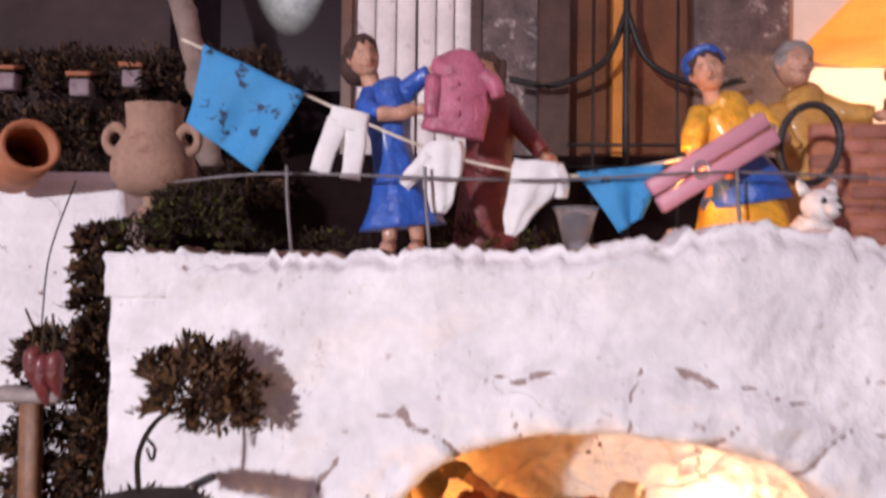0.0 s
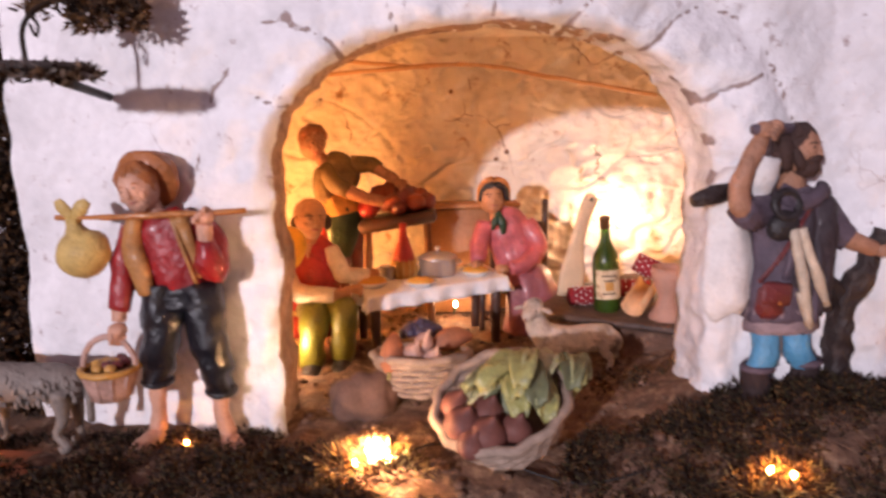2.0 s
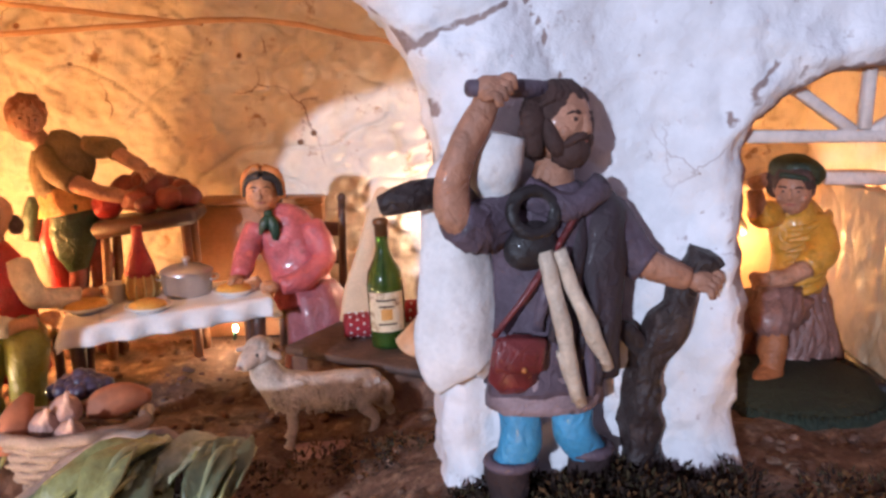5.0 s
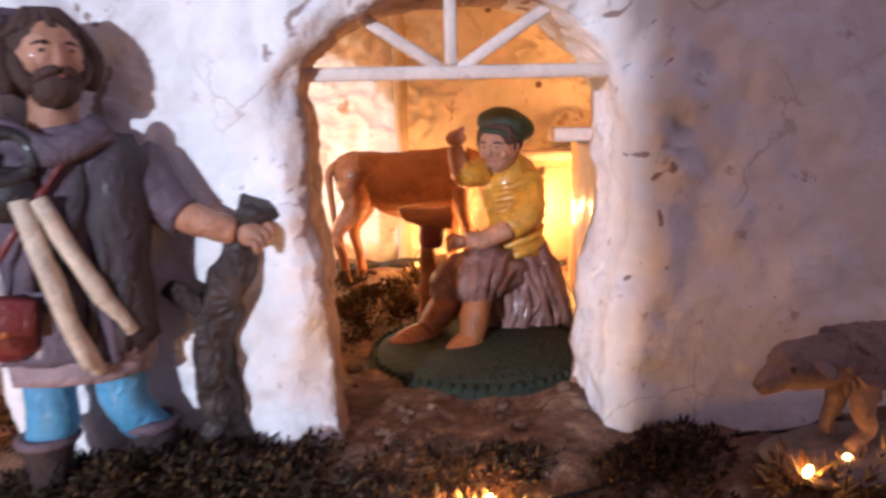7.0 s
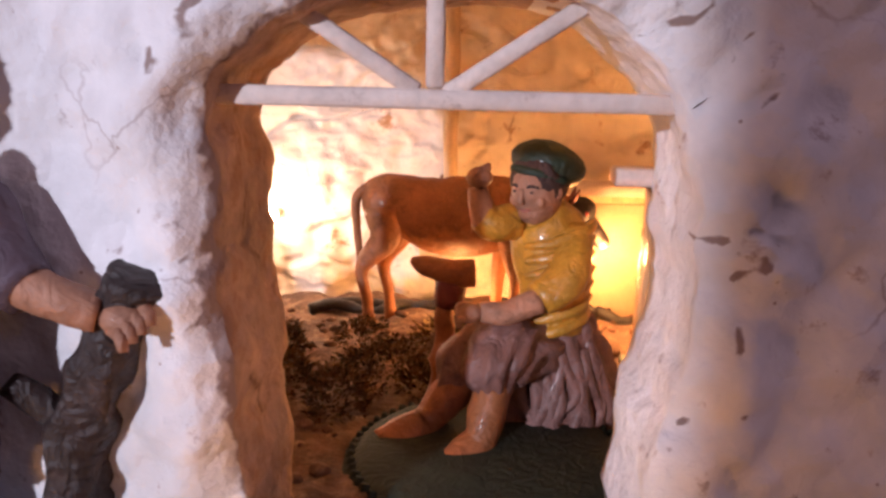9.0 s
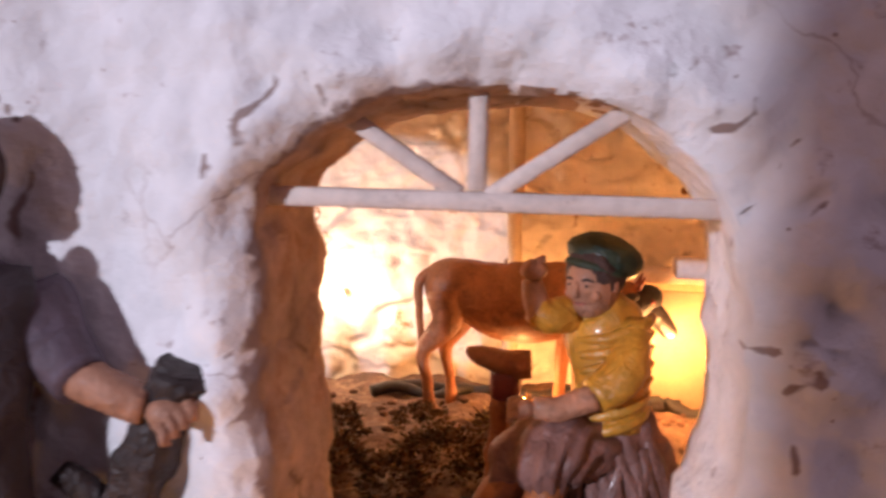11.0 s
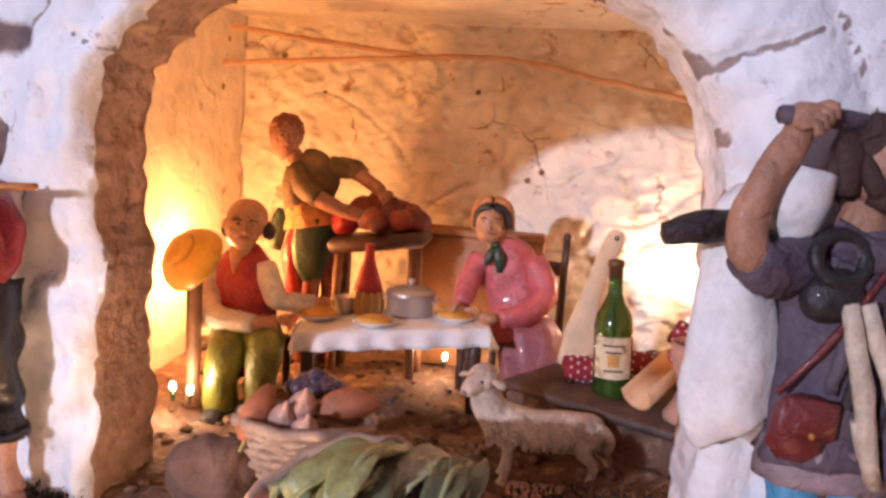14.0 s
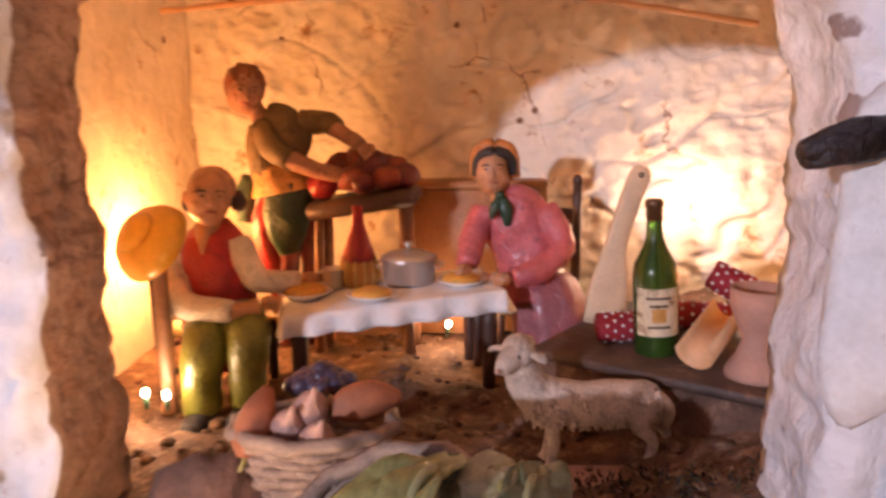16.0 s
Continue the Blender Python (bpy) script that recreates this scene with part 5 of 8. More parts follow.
c.head((0.5000, Y - 0.006, 0.1615), 0.0136, -38, SKIN_TAN, HAIR, nod=8)
c.ball((0.5045, Y + 0.001, 0.1725), (0.0172, 0.0165, 0.0098), CAP, (-6, 18, 0), rough=0.08, grain=0.012, rings=10, seg=22)
c.tube([(0.4885, Y - 0.009, 0.1715, 0.0020, 0.0016), (0.4970, Y - 0.0150, 0.1700, 0.0022, 0.0018), (0.5110, Y - 0.0135, 0.1665, 0.0020, 0.0016)], CAP, n=12, seg=10, side=(0, 1, 0))
c.ball((0.5020, Y + 0.006, 0.1645), (0.0140, 0.0105, 0.0120), HAIR, rough=0.1)
c.tube([(0.459, 0.596, 0.046, 0.0080), (0.459, 0.596, 0.080, 0.0050), (0.459, 0.596, 0.100, 0.0044)], SHOE, n=10, seg=12, rough=0.003)
c.tube([(0.442, 0.594, 0.1215, 0.0015, 0.0015), (0.448, 0.594, 0.1190, 0.0045, 0.0045), (0.462, 0.594, 0.1155, 0.0085, 0.0070), (0.474, 0.594, 0.1160, 0.0080, 0.0070)], SHOE, n=12, seg=12, side=(0, 1, 0), rough=0.001)
c.tube([(0.461, 0.596, 0.098, 0.0070), (0.462, 0.595, 0.112, 0.0080)], OXBLOOD, n=4, seg=10)
c.done("cobbler_figure", "painted clay man in yellow shirt and green hat, hammering", "figurine")

# ---- clay animals ----


def woolly(form, rows, m, locks=120, r=0.004, seed=1):
    """Short curled locks over a body given by its spine rows (x, y, z, radius)."""
    rnd = random.Random(seed)
    pts = curve_points(rows, 24)
    for _ in range(locks):
        p = pts[rnd.randrange(len(pts))]
        a = rnd.uniform(0, 2 * math.pi)
        q = Vector(p[:3]) + Vector((rnd.uniform(-0.003, 0.003), math.cos(a) * p[3] * 0.95, math.sin(a) * p[3] * 0.95))
        d = Vector((rnd.uniform(-0.4, 0.8), math.cos(a) * 0.5, math.sin(a) * 0.5 - 0.9)).normalized()
        form.tube([(*q, r * 0.55), (*(q + d * r * 1.2), r * 0.6), (*(q + d * r * 2.2), r * 0.15)], m, n=4, seg=6)


def quadruped(name, label, base, length, body_r, leg_h, m, head, yaw, muzzle=None, locks=0, ears=True, horn=None, leg_r=None, tail=True, head_r=None):
    """A standing animal that looks towards local -x; base is the ground under its middle."""
    f = Form()
    n, top = length / 2, leg_h + body_r
    rows = [(-n * 0.95, 0, top + body_r * 0.25, body_r * 0.70), (-n * 0.55, 0, top, body_r), (0, 0, top - body_r * 0.05, body_r * 0.98), (n * 0.55, 0, top, body_r * 0.95), (n * 0.95, 0, top - body_r * 0.15, body_r * 0.55)]
    f.tube(rows, m, n=22, seg=20, side=(0, 1, 0), rough=0.0015)
    f.ball((n * 0.92, 0, top - body_r * 0.12), (body_r * 0.5, body_r * 0.65, body_r * 0.7), m)
    lr = leg_r or body_r * 0.26
    for sx, x in ((-1, -n * 0.62), (1, n * 0.68)):
        for sy in (-1, 1):
            y = sy * body_r * 0.55
            kx = x + (0.10 * length if sx > 0 else 0.0) * (0.35 + 0.1 * sy)
            f.tube([(x, y, top - body_r * 0.2, lr * 2.0), (kx, y, leg_h * 0.72, lr * 1.25), (x + 0.012 * sx * sy * (length / 0.1) * 0.4, y, leg_h * 0.36, lr * 0.85), (x + 0.003 * sx, y, lr * 0.8, lr * 0.85), (x - lr * 0.3, y, 0, lr * 1.15)], m, n=14, seg=10, rough=0.0006)
    hx, hz = head
    hr = head_r or body_r * 0.55
    f.tube([(-n * 0.75, 0, top + body_r * 0.2, body_r * 0.68), (-n * 0.75 + (hx + n * 0.75) * 0.55, 0, top + (hz - top) * 0.6, hr * 1.05), (hx, 0, hz, hr * 0.9)], m, n=12, seg=14, side=(0, 1, 0))
    f.ball((hx, 0, hz), (hr * 1.1, hr * 0.92, hr * 0.98), m, (0, 25, 0), rings=10, seg=14)
    f.tube([(hx - hr * 0.3, 0, hz - hr * 0.1, hr * 0.72), (hx - hr * 1.2, 0, hz - hr * 0.55, hr * 0.50), (hx - hr * 1.6, 0, hz - hr * 0.78, hr * 0.30)], muzzle or m, n=8, seg=12, side=(0, 1, 0))
    for s in (-1, 1):
        f.ball((hx - hr * 0.62, s * hr * 0.66, hz + hr * 0.12), (hr * 0.14, hr * 0.12, hr * 0.16), DARK, rings=5, seg=8)
        if ears:
            f.tube([(hx + hr * 0.25, s * hr * 0.7, hz + hr * 0.35, hr * 0.22, hr * 0.12), (hx + hr * 0.3, s * hr * 1.25, hz + hr * 0.25, hr * 0.34, hr * 0.12), (hx + hr * 0.3, s * hr * 1.65, hz - hr * 0.05, hr * 0.12, hr * 0.06)], m, n=8, seg=9)
        if horn:
            f.tube([(hx + hr * 0.1, s * hr * 0.45, hz + hr * 0.7, hr * 0.18), (hx, s * hr * 0.9, hz + hr * 1.1, hr * 0.14), (hx - hr * 0.2, s * hr * 1.0, hz + hr * 1.6, hr * 0.03)], horn, n=8, seg=8)
    if tail:
        f.tube([(n * 1.0, 0, top + body_r * 0.2, lr * 0.9), (n * 1.14, 0, top - body_r * 0.5, lr * 0.9), (n * 1.12, 0, leg_h * (0.55 if locks else 0.35), lr * 0.7)], m, n=10, seg=8, rough=0.001)
    if locks:
        woolly(f, rows, m, locks, body_r * 0.20, seed=len(label))
    return f.make(name, pose(*base, 0, 0, yaw), label=label, category="figurine")


def sheep_figure():
    """A slim sheep with a raised neck that turns its face to the front."""
    f = Form()
    rows = [(-0.032, 0, 0.0350, 0.0080, 0.0100), (-0.024, 0, 0.0335, 0.0108, 0.0125), (-0.004, 0, 0.0320, 0.0112, 0.0108), (0.012, 0, 0.0325, 0.0112, 0.0105), (0.025, 0, 0.0330, 0.0102, 0.0100), (0.031, 0, 0.0320, 0.0060, 0.0065)]
    f.tube(rows, WOOL, n=26, seg=22, side=(0, 1, 0), rough=0.0016)
    f.tube([(-0.026, 0, 0.033, 0.0105, 0.0120), (-0.034, -0.001, 0.044, 0.0088, 0.0095), (-0.038, -0.002, 0.055, 0.0074, 0.0078)], WOOL, n=12, seg=16, side=(0, 1, 0), rough=0.0014)
    way, side, c = Vector((-0.62, -0.78, 0)), Vector((0.78, -0.62, 0)), Vector((-0.039, -0.003, 0.0595))
    f.ball(c, (0.0088, 0.0088, 0.0088), WOOL, rough=0.10, grain=0.005)
    f.ball(c + Vector((0.001, 0.001, 0.0045)), (0.0075, 0.0075, 0.0055), WOOL, rough=0.25, grain=0.004)
    f.tube([(*(c + way * 0.003), 0.0070), (*(c + way * 0.0105 - Vector((0, 0, 0.0022))), 0.0052), (*(c + way * 0.0150 - Vector((0, 0, 0.0042))), 0.0034)], WOOL, n=9, seg=12)
    f.ball(c + way * 0.0178 - Vector((0, 0, 0.0040)), (0.0016, 0.0016, 0.0012), BASKET_PINK, rings=5, seg=8)
    for k_ in (-1, 1):
        f.ball(c + way * 0.0072 + side * 0.0050 * k_ + Vector((0, 0, 0.0012)), 0.0012, DARK, rings=5, seg=8)
        e_ = c + side * 0.0075 * k_ + Vector((0, 0, 0.0015))
        f.tube([(*e_, 0.0022, 0.0014), (*(e_ + side * 0.0050 * k_ - Vector((0, 0, 0.0008))), 0.0030, 0.0014), (*(e_ + side * 0.0088 * k_ - Vector((0, 0, 0.0030))), 0.0010, 0.0006)], WOOL, n=8, seg=9)
        y = 0.0065 * k_
        f.tube([(-0.020, y, 0.034, 0.0062), (-0.0215, y, 0.022, 0.0036), (-0.0210, y, 0.014, 0.0030), (-0.0225, y, 0.004, 0.0026), (-0.0240, y, 0.0, 0.0034)], WOOL, n=14, seg=10, rough=0.0006)
        f.tube([(0.024, y, 0.032, 0.0075), (0.0250 + 0.004 * k_, y, 0.023, 0.0050), (0.0330 + 0.005 * k_, y, 0.014, 0.0029), (0.0330 + 0.007 * k_, y, 0.005, 0.0025), (0.0310 + 0.007 * k_, y, 0.0, 0.0033)], WOOL, n=14, seg=10, rough=0.0006)
    f.tube([(0.030, -0.001, 0.036, 0.0036), (0.0360, -0.002, 0.029, 0.0036), (0.0355, -0.002, 0.019, 0.0020)], WOOL, n=10, seg=10, rough=0.0012)
    woolly(f, [(r[0], r[1], r[2], (r[3] + r[4]) / 2 - 0.0006) for r in rows], WOOL, 520, 0.0019, seed=5)
    return f.make("sheep_figure", pose(0.212, 0.552, 0.014, 0, 0, 8), label="off-white clay sheep standing before the table", category="figurine")


def cow_figure():
    """A lean fawn cow with a dark head, hip bones, hocks and a hanging tail."""
    f = Form()
    f.tube([(-0.060, 0, 0.090, 0.0100, 0.0140), (-0.050, 0, 0.087, 0.0165, 0.0215), (-0.030, 0, 0.081, 0.0205, 0.0265), (0.000, 0, 0.0785, 0.0225, 0.0270), (0.026, 0, 0.085, 0.0205, 0.0220), (0.043, 0, 0.0860, 0.0195, 0.0200), (0.0535, 0, 0.0840, 0.0140, 0.0145), (0.0580, 0, 0.0830, 0.0060, 0.0065)], FAWN, n=34, seg=24, side=(0, 1, 0), rough=0.0016)
    f.tube([(-0.050, 0, 0.090, 0.0120, 0.0180), (-0.072, 0, 0.086, 0.0095, 0.0140), (-0.088, 0, 0.083, 0.0085, 0.0110)], FAWN, n=12, seg=16, side=(0, 1, 0), rough=0.001)
    f.ball((-0.093, 0, 0.083), (0.0145, 0.0100, 0.0112), DARK, (0, 34, 0), rings=10, seg=16)
    f.tube([(-0.097, 0, 0.080, 0.0085), (-0.107, 0, 0.070, 0.0066), (-0.112, 0, 0.064, 0.0056), (-0.114, 0, 0.061, 0.0038)], DARK, n=10, seg=14, side=(0, 1, 0))
    for k_ in (-1, 1):
        f.ball((-0.099, 0.0088 * k_, 0.085), (0.0018, 0.0014, 0.0020), OXBLOOD, rings=5, seg=8)
        f.tube([(-0.087, 0.008 * k_, 0.088, 0.003, 0.002), (-0.085, 0.016 * k_, 0.089, 0.0048, 0.002), (-0.084, 0.022 * k_, 0.086, 0.0016, 0.001)], DARK, n=8, seg=9)
        f.tube([(-0.089, 0.005 * k_, 0.092, 0.0022), (-0.091, 0.010 * k_, 0.096, 0.0016), (-0.093, 0.011 * k_, 0.101, 0.0005)], OXBLOOD, n=8, seg=8)
        y = 0.0115 * k_
        lag = 0.006 * k_
        f.tube([(0.042, y, 0.086, 0.0150, 0.0125), (0.038 + lag * 0.5, y, 0.064, 0.0110, 0.0085), (0.051 + lag, y, 0.043, 0.0054, 0.0048), (0.047 + lag, y, 0.022, 0.0040, 0.0038), (0.046 + lag, y, 0.007, 0.0046, 0.0044), (0.043 + lag, y, 0.0, 0.0058, 0.0054)], FAWN, n=22, seg=12, rough=0.0008)
        f.tube([(-0.044, y, 0.080, 0.0125, 0.0095), (-0.045 - lag * 0.5, y, 0.056, 0.0068, 0.0060), (-0.046 - lag, y, 0.040, 0.0056, 0.0052), (-0.045 - lag, y, 0.020, 0.0040, 0.0038), (-0.045 - lag, y, 0.006, 0.0046, 0.0044), (-0.048 - lag, y, 0.0, 0.0058, 0.0054)], FAWN, n=22, seg=12, rough=0.0008)
    f.tube([(0.051, 0.002, 0.0985, 0.0040), (0.0620, 0.006, 0.090, 0.0036), (0.0610, 0.008, 0.068, 0.0028), (0.0590, 0.008, 0.050, 0.0026), (0.0590, 0.008, 0.040, 0.0040), (0.0585, 0.008, 0.028, 0.0008)], FAWN, n=22, seg=10, rough=0.0006)
    return f.make("cow_figure", pose(0.452, 0.755, 0.036, 0, 0, 178) @ Matrix.Diagonal((1.0, 1.0, 1.04, 1.0)), label="fawn clay cow with a dark head standing in the byre", category="figurine")


sheep_figure()
cow_figure()
quadruped("grey_sheep_figure", "grey ridged clay sheep beside the barefoot boy", (-0.185, 0.445, 0.012), 0.075, 0.0135, 0.032, WOOL_GREY, (-0.050, 0.052), -6, locks=170, head_r=0.0095, leg_r=0.0034)
quadruped("goat_figure", "grey-brown clay goat standing outside the byre", (0.620, 0.385, 0.0585), 0.062, 0.0125, 0.022, WOOL_BROWN, (-0.044, 0.034), 8, locks=130, head_r=0.0095, leg_r=0.0034)
cat = Form()
cat.tube([(0, 0.004, 0.0, 0.019), (0, 0.002, 0.014, 0.017), (0, -0.003, 0.026, 0.011)], WHITE, n=12, seg=18)
cat.ball((0, -0.007, 0.035), (0.0130, 0.0115, 0.0115), WHITE, rough=0.04)
cat.tube([(0, -0.016, 0.033, 0.006), (0, -0.022, 0.030, 0.0045)], WHITE, n=5, seg=10)
cat.ball((0, -0.026, 0.031), (0.002, 0.0015, 0.0015), DARK)
for s in (-1, 1):
    cat.tube([(0.009 * s, -0.004, 0.043, 0.0048, 0.003), (0.0125 * s, -0.003, 0.050, 0.0030, 0.002), (0.0130 * s, -0.003, 0.053, 0.0008, 0.0008)], WHITE, n=6, seg=9)
    cat.ball((0.0055 * s, -0.0175, 0.0375), (0.0022, 0.0014, 0.0022), DARK, rings=5, seg=8)
    cat.tube([(0.009 * s, -0.008, 0.018, 0.006), (0.009 * s, -0.017, 0.004, 0.005), (0.009 * s, -0.022, 0.001, 0.004)], WHITE, n=6, seg=9)
cat.make("cat_figure", pose(0.266, 0.500, 0.392, 0, 0, 12), label="white clay cat sitting on the roof edge", category="figurine")


# ---- furniture and things of the room ----


def part(name, form, parent, label="", place=None, flat=False):
    return form.make(name, place, parent, label=label, flat=flat)


def table(name, base, size, label):
    t = thing(name, pose(*base, 0, 0, TURN), label, "table")
    w, d, h = size
    part("tabletop", Form().box((0, 0, h - 0.003), (w, d, 0.006), WOOD, (0, -3.5, 0), bevel=0.2), t)
    for x in (-1, 1):
        for y in (-1, 1):
            part("leg", Form().tube([(x * (w / 2 - 0.008), y * (d / 2 - 0.007), h - 0.006 + 0.061 * x * (w / 2 - 0.008), 0.0055), (x * (w / 2 - 0.008), y * (d / 2 - 0.007), 0.0, 0.0042)], WOOD_DARK, n=5, seg=8), t)
    return t


TX, TY, TZ, TH, TURN = 0.089, 0.666, 0.012, 0.0605, 17
table("dining_table", (TX, TY, TZ), (0.136, 0.070, TH), "small dark wooden table under a white cloth")
cl = Form()
verts, faces = [], []
NX, NY = 60, 34
for j in range(NY + 1):
    for i in range(NX + 1):
        u, v = -1 + 2 * i / NX, -1 + 2 * j / NY
        x, y = u * 0.080, v * 0.047
        ox, oy = max(0, abs(x) - 0.0695), max(0, abs(y) - 0.0365)
        drop = min(0.0145, math.hypot(ox, oy) * 1.25)
        wave = 0.0022 * math.sin(x * 260 + v) * step(0, 0.008, oy) + 0.0022 * math.sin(y * 260) * step(0, 0.008, ox)
        verts.append((math.copysign(min(abs(x), 0.0695 + ox * 0.30), x) + (wave if ox else 0), math.copysign(min(abs(y), 0.0365 + oy * 0.30), y) + (wave if oy else 0), 0.0012 - drop + bumpy((x, y, 0), 0.02, 0.0006)))
for j in range(NY):
    for i in range(NX):
        a = j * (NX + 1) + i
        faces.append((a, a + 1, a + NX + 2, a + NX + 1))
cl.add(verts, faces, CLOTH)
cloth = cl.make("tablecloth", pose(TX, TY, TZ + TH + 0.0005, 0, -3.5, TURN), label="creased white tablecloth hanging over the table edge", category="tablecloth")
cloth.modifiers.new("thick", "SOLIDIFY").thickness = 0.0008
TOPZ = TZ + TH + 0.0016


def on_table(x, y):
    """A place on the slightly tilted table top."""
    return pose(x, y, TOPZ + 0.061 * ((x - TX) * math.cos(radians(TURN)) + (y - TY) * math.sin(radians(TURN))))


FOOD = mat("yellow_polenta", (0.72, 0.38, 0.07), 0.5, vary=0.3, scale=200, bump=0.5, bump_scale=500, stain=(0.45, 0.16, 0.03), stain_at=(0.55, 0.7), stain_scale=220)
GLAZE = mat("white_glaze", (0.78, 0.74, 0.70), 0.2, vary=0.08, coat=0.6)
for x, y in ((0.035, 0.653), (0.082, 0.641), (0.136, 0.668)):
    p = thing("plate", on_table(x, y) @ Matrix.Scale(1.22 if x < 0.05 else 1.06, 4), "white plate heaped with yellow polenta", "plate", "plates on the table")
    part("dish", Form().lathe([(0.0, 0.0), (0.0085, 0.0), (0.0095, 0.0012), (0.0145, 0.0036), (0.0150, 0.0042), (0.0143, 0.0046), (0.0090, 0.0026), (0.0, 0.0024)], GLAZE, seg=28), p)
    part("food", Form().lathe([(0.0122, 0.0036), (0.0115, 0.0056), (0.0080, 0.0072), (0.0, 0.0078)], FOOD, seg=24, rough=0.03), p)
cup = thing("cup", on_table(0.049, 0.674) @ Matrix.Scale(1.1, 4), "small dull tin cup on the table", "cup")
part("body", Form().lathe([(0.0, 0.0), (0.0052, 0.0), (0.0060, 0.004), (0.0070, 0.0125), (0.0073, 0.0130), (0.0066, 0.0128), (0.0054, 0.002), (0.0, 0.0015)], METAL, seg=20), cup)
part("handle", Form().ring((-0.0078, 0, 0.007), 0.0036, 0.0009, METAL, (90, 0, 0)), cup)
flask = thing("wine_flask", on_table(0.065, 0.681) @ Matrix.Diagonal((1.16, 1.16, 1.03, 1.0)), "straw-wrapped wine flask with a red neck", "bottle")
part("wicker_wrap", Form().lathe([(0.0, 0.0), (0.0095, 0.0), (0.0112, 0.006), (0.0108, 0.014), (0.0095, 0.018)], OCHRE, seg=24), flask, "woven straw wrap")
for k_ in range(12):
    a = 2 * math.pi * k_ / 12
    part("rib", Form().tube([(0.0097 * math.cos(a), 0.0097 * math.sin(a), 0.0005, 0.0008), (0.0114 * math.cos(a), 0.0114 * math.sin(a), 0.007, 0.0009), (0.0098 * math.cos(a), 0.0098 * math.sin(a), 0.018, 0.0008)], SACK, n=7, seg=5), flask)
part("glass", Form().lathe([(0.0100, 0.016), (0.0092, 0.022), (0.0062, 0.032), (0.0036, 0.041), (0.0030, 0.050), (0.0034, 0.051), (0.0030, 0.053), (0.0, 0.053)], RED, seg=22), flask, "red painted flask neck")
pan = thing("cooking_pot", on_table(0.099, 0.681) @ Matrix.Scale(1.08, 4), "grey tin cooking pot with its lid on", "pot")
part("body", Form().lathe([(0.0, 0.0), (0.0150, 0.0), (0.0165, 0.003), (0.0170, 0.015), (0.0176, 0.0158), (0.0165, 0.0164)], METAL, seg=30), pan)
lid = part("lid", Form().lathe([(0.0178, 0.0160), (0.0178, 0.0172), (0.0120, 0.0200), (0.0030, 0.0215), (0.0, 0.0217)], METAL, seg=30), pan)
part("knob", Form().lathe([(0.0016, 0.0212), (0.0016, 0.0230), (0.0032, 0.0245), (0.0026, 0.0262), (0.0, 0.0268)], METAL, seg=14), lid)
for s in (-1, 1):
    part("handle", Form().ring((0.0178 * s, 0, 0.0120), 0.0034, 0.0009, METAL, (20, 0, 0)), pan)


def chair(base, yaw, h, w, label, seat_h=0.042, panel=False):
    c_ = thing("chair", pose(*base, 0, 0, yaw), label, "chair", "chairs at the table")
    for x in (-1, 1):
        part("back_post", Form().tube([(x * w / 2, 0, 0, 0.0032), (x * w / 2, 0.001, h * 0.5, 0.0036), (x * w / 2, 0.003, h, 0.0032)], WOOD_DARK, n=8, seg=9), c_)
        part("finial", Form().ball((x * w / 2, 0.003, h), (0.0036, 0.0036, 0.0044), WOOD_DARK), c_)
        part("leg", Form().tube([(x * w / 2, -w * 0.85, 0, 0.0030), (x * w / 2, -w * 0.85, seat_h, 0.0034)], WOOD_DARK, n=5, seg=9), c_)
    part("seat", Form().box((0, -w * 0.42, seat_h), (w * 1.02, w * 0.95, 0.005), SACK, bevel=0.3), c_, "woven straw seat")
    for z in (0.62, 0.80) if not panel else ():
        part("slat", Form().box((0, 0.002, h * z), (w, 0.003, h * 0.09), WOOD_DARK, bevel=0.3), c_)
    if panel:
        part("back_panel", Form().box((0, 0.002, h * 0.68), (w, 0.004, h * 0.52), WOOD, bevel=0.3, rough=0.001), c_, "brown board back")
    for z in (0.25, 0.7):
        part("rung", Form().tube([(-w / 2, 0, seat_h * z, 0.0018), (w / 2, 0, seat_h * z, 0.0018)], WOOD_DARK, n=3, seg=7), c_)
    return c_


chair((-0.046, 0.662, 0.010), 62, 0.108, 0.054, "dark wooden chair with straw seat, carrying the old man")
chair((0.186, 0.733, 0.012), -18, 0.128, 0.056, "dark wooden chair carrying the seated woman")
CHEST_WOOD = mat("orange_brown_wood", (0.36, 0.165, 0.07), 0.55, vary=0.35, scale=40, bump=0.4)
cab = thing("wooden_chest", pose(0.140, 0.790, 0.010), "plain brown wooden chest standing against the back wall", "chest")
part("body", Form().box((0, 0, 0.059), (0.108, 0.030, 0.118), CHEST_WOOD, bevel=0.05), cab)
part("lid", Form().box((0, -0.0005, 0.1215), (0.109, 0.0315, 0.006), CHEST_WOOD, bevel=0.35), cab)
STRAW = mat("golden_straw", (0.82, 0.42, 0.03), 0.35, vary=0.25, scale=80, coat=0.4)
hat = thing("straw_hat", pose(-0.0415, 0.602, 0.1175, 46, -34, 0) @ Matrix.Scale(1.14, 4), "golden straw hat hung on a wooden stake", "hat")
part("brim", Form().lathe([(0.0100, 0.0090), (0.0165, 0.0060), (0.0205, 0.0005), (0.0216, -0.0045), (0.0204, -0.0060), (0.0165, -0.0020), (0.0095, 0.0020), (0.0, 0.0030)], STRAW, seg=34, rough=0.02), hat)
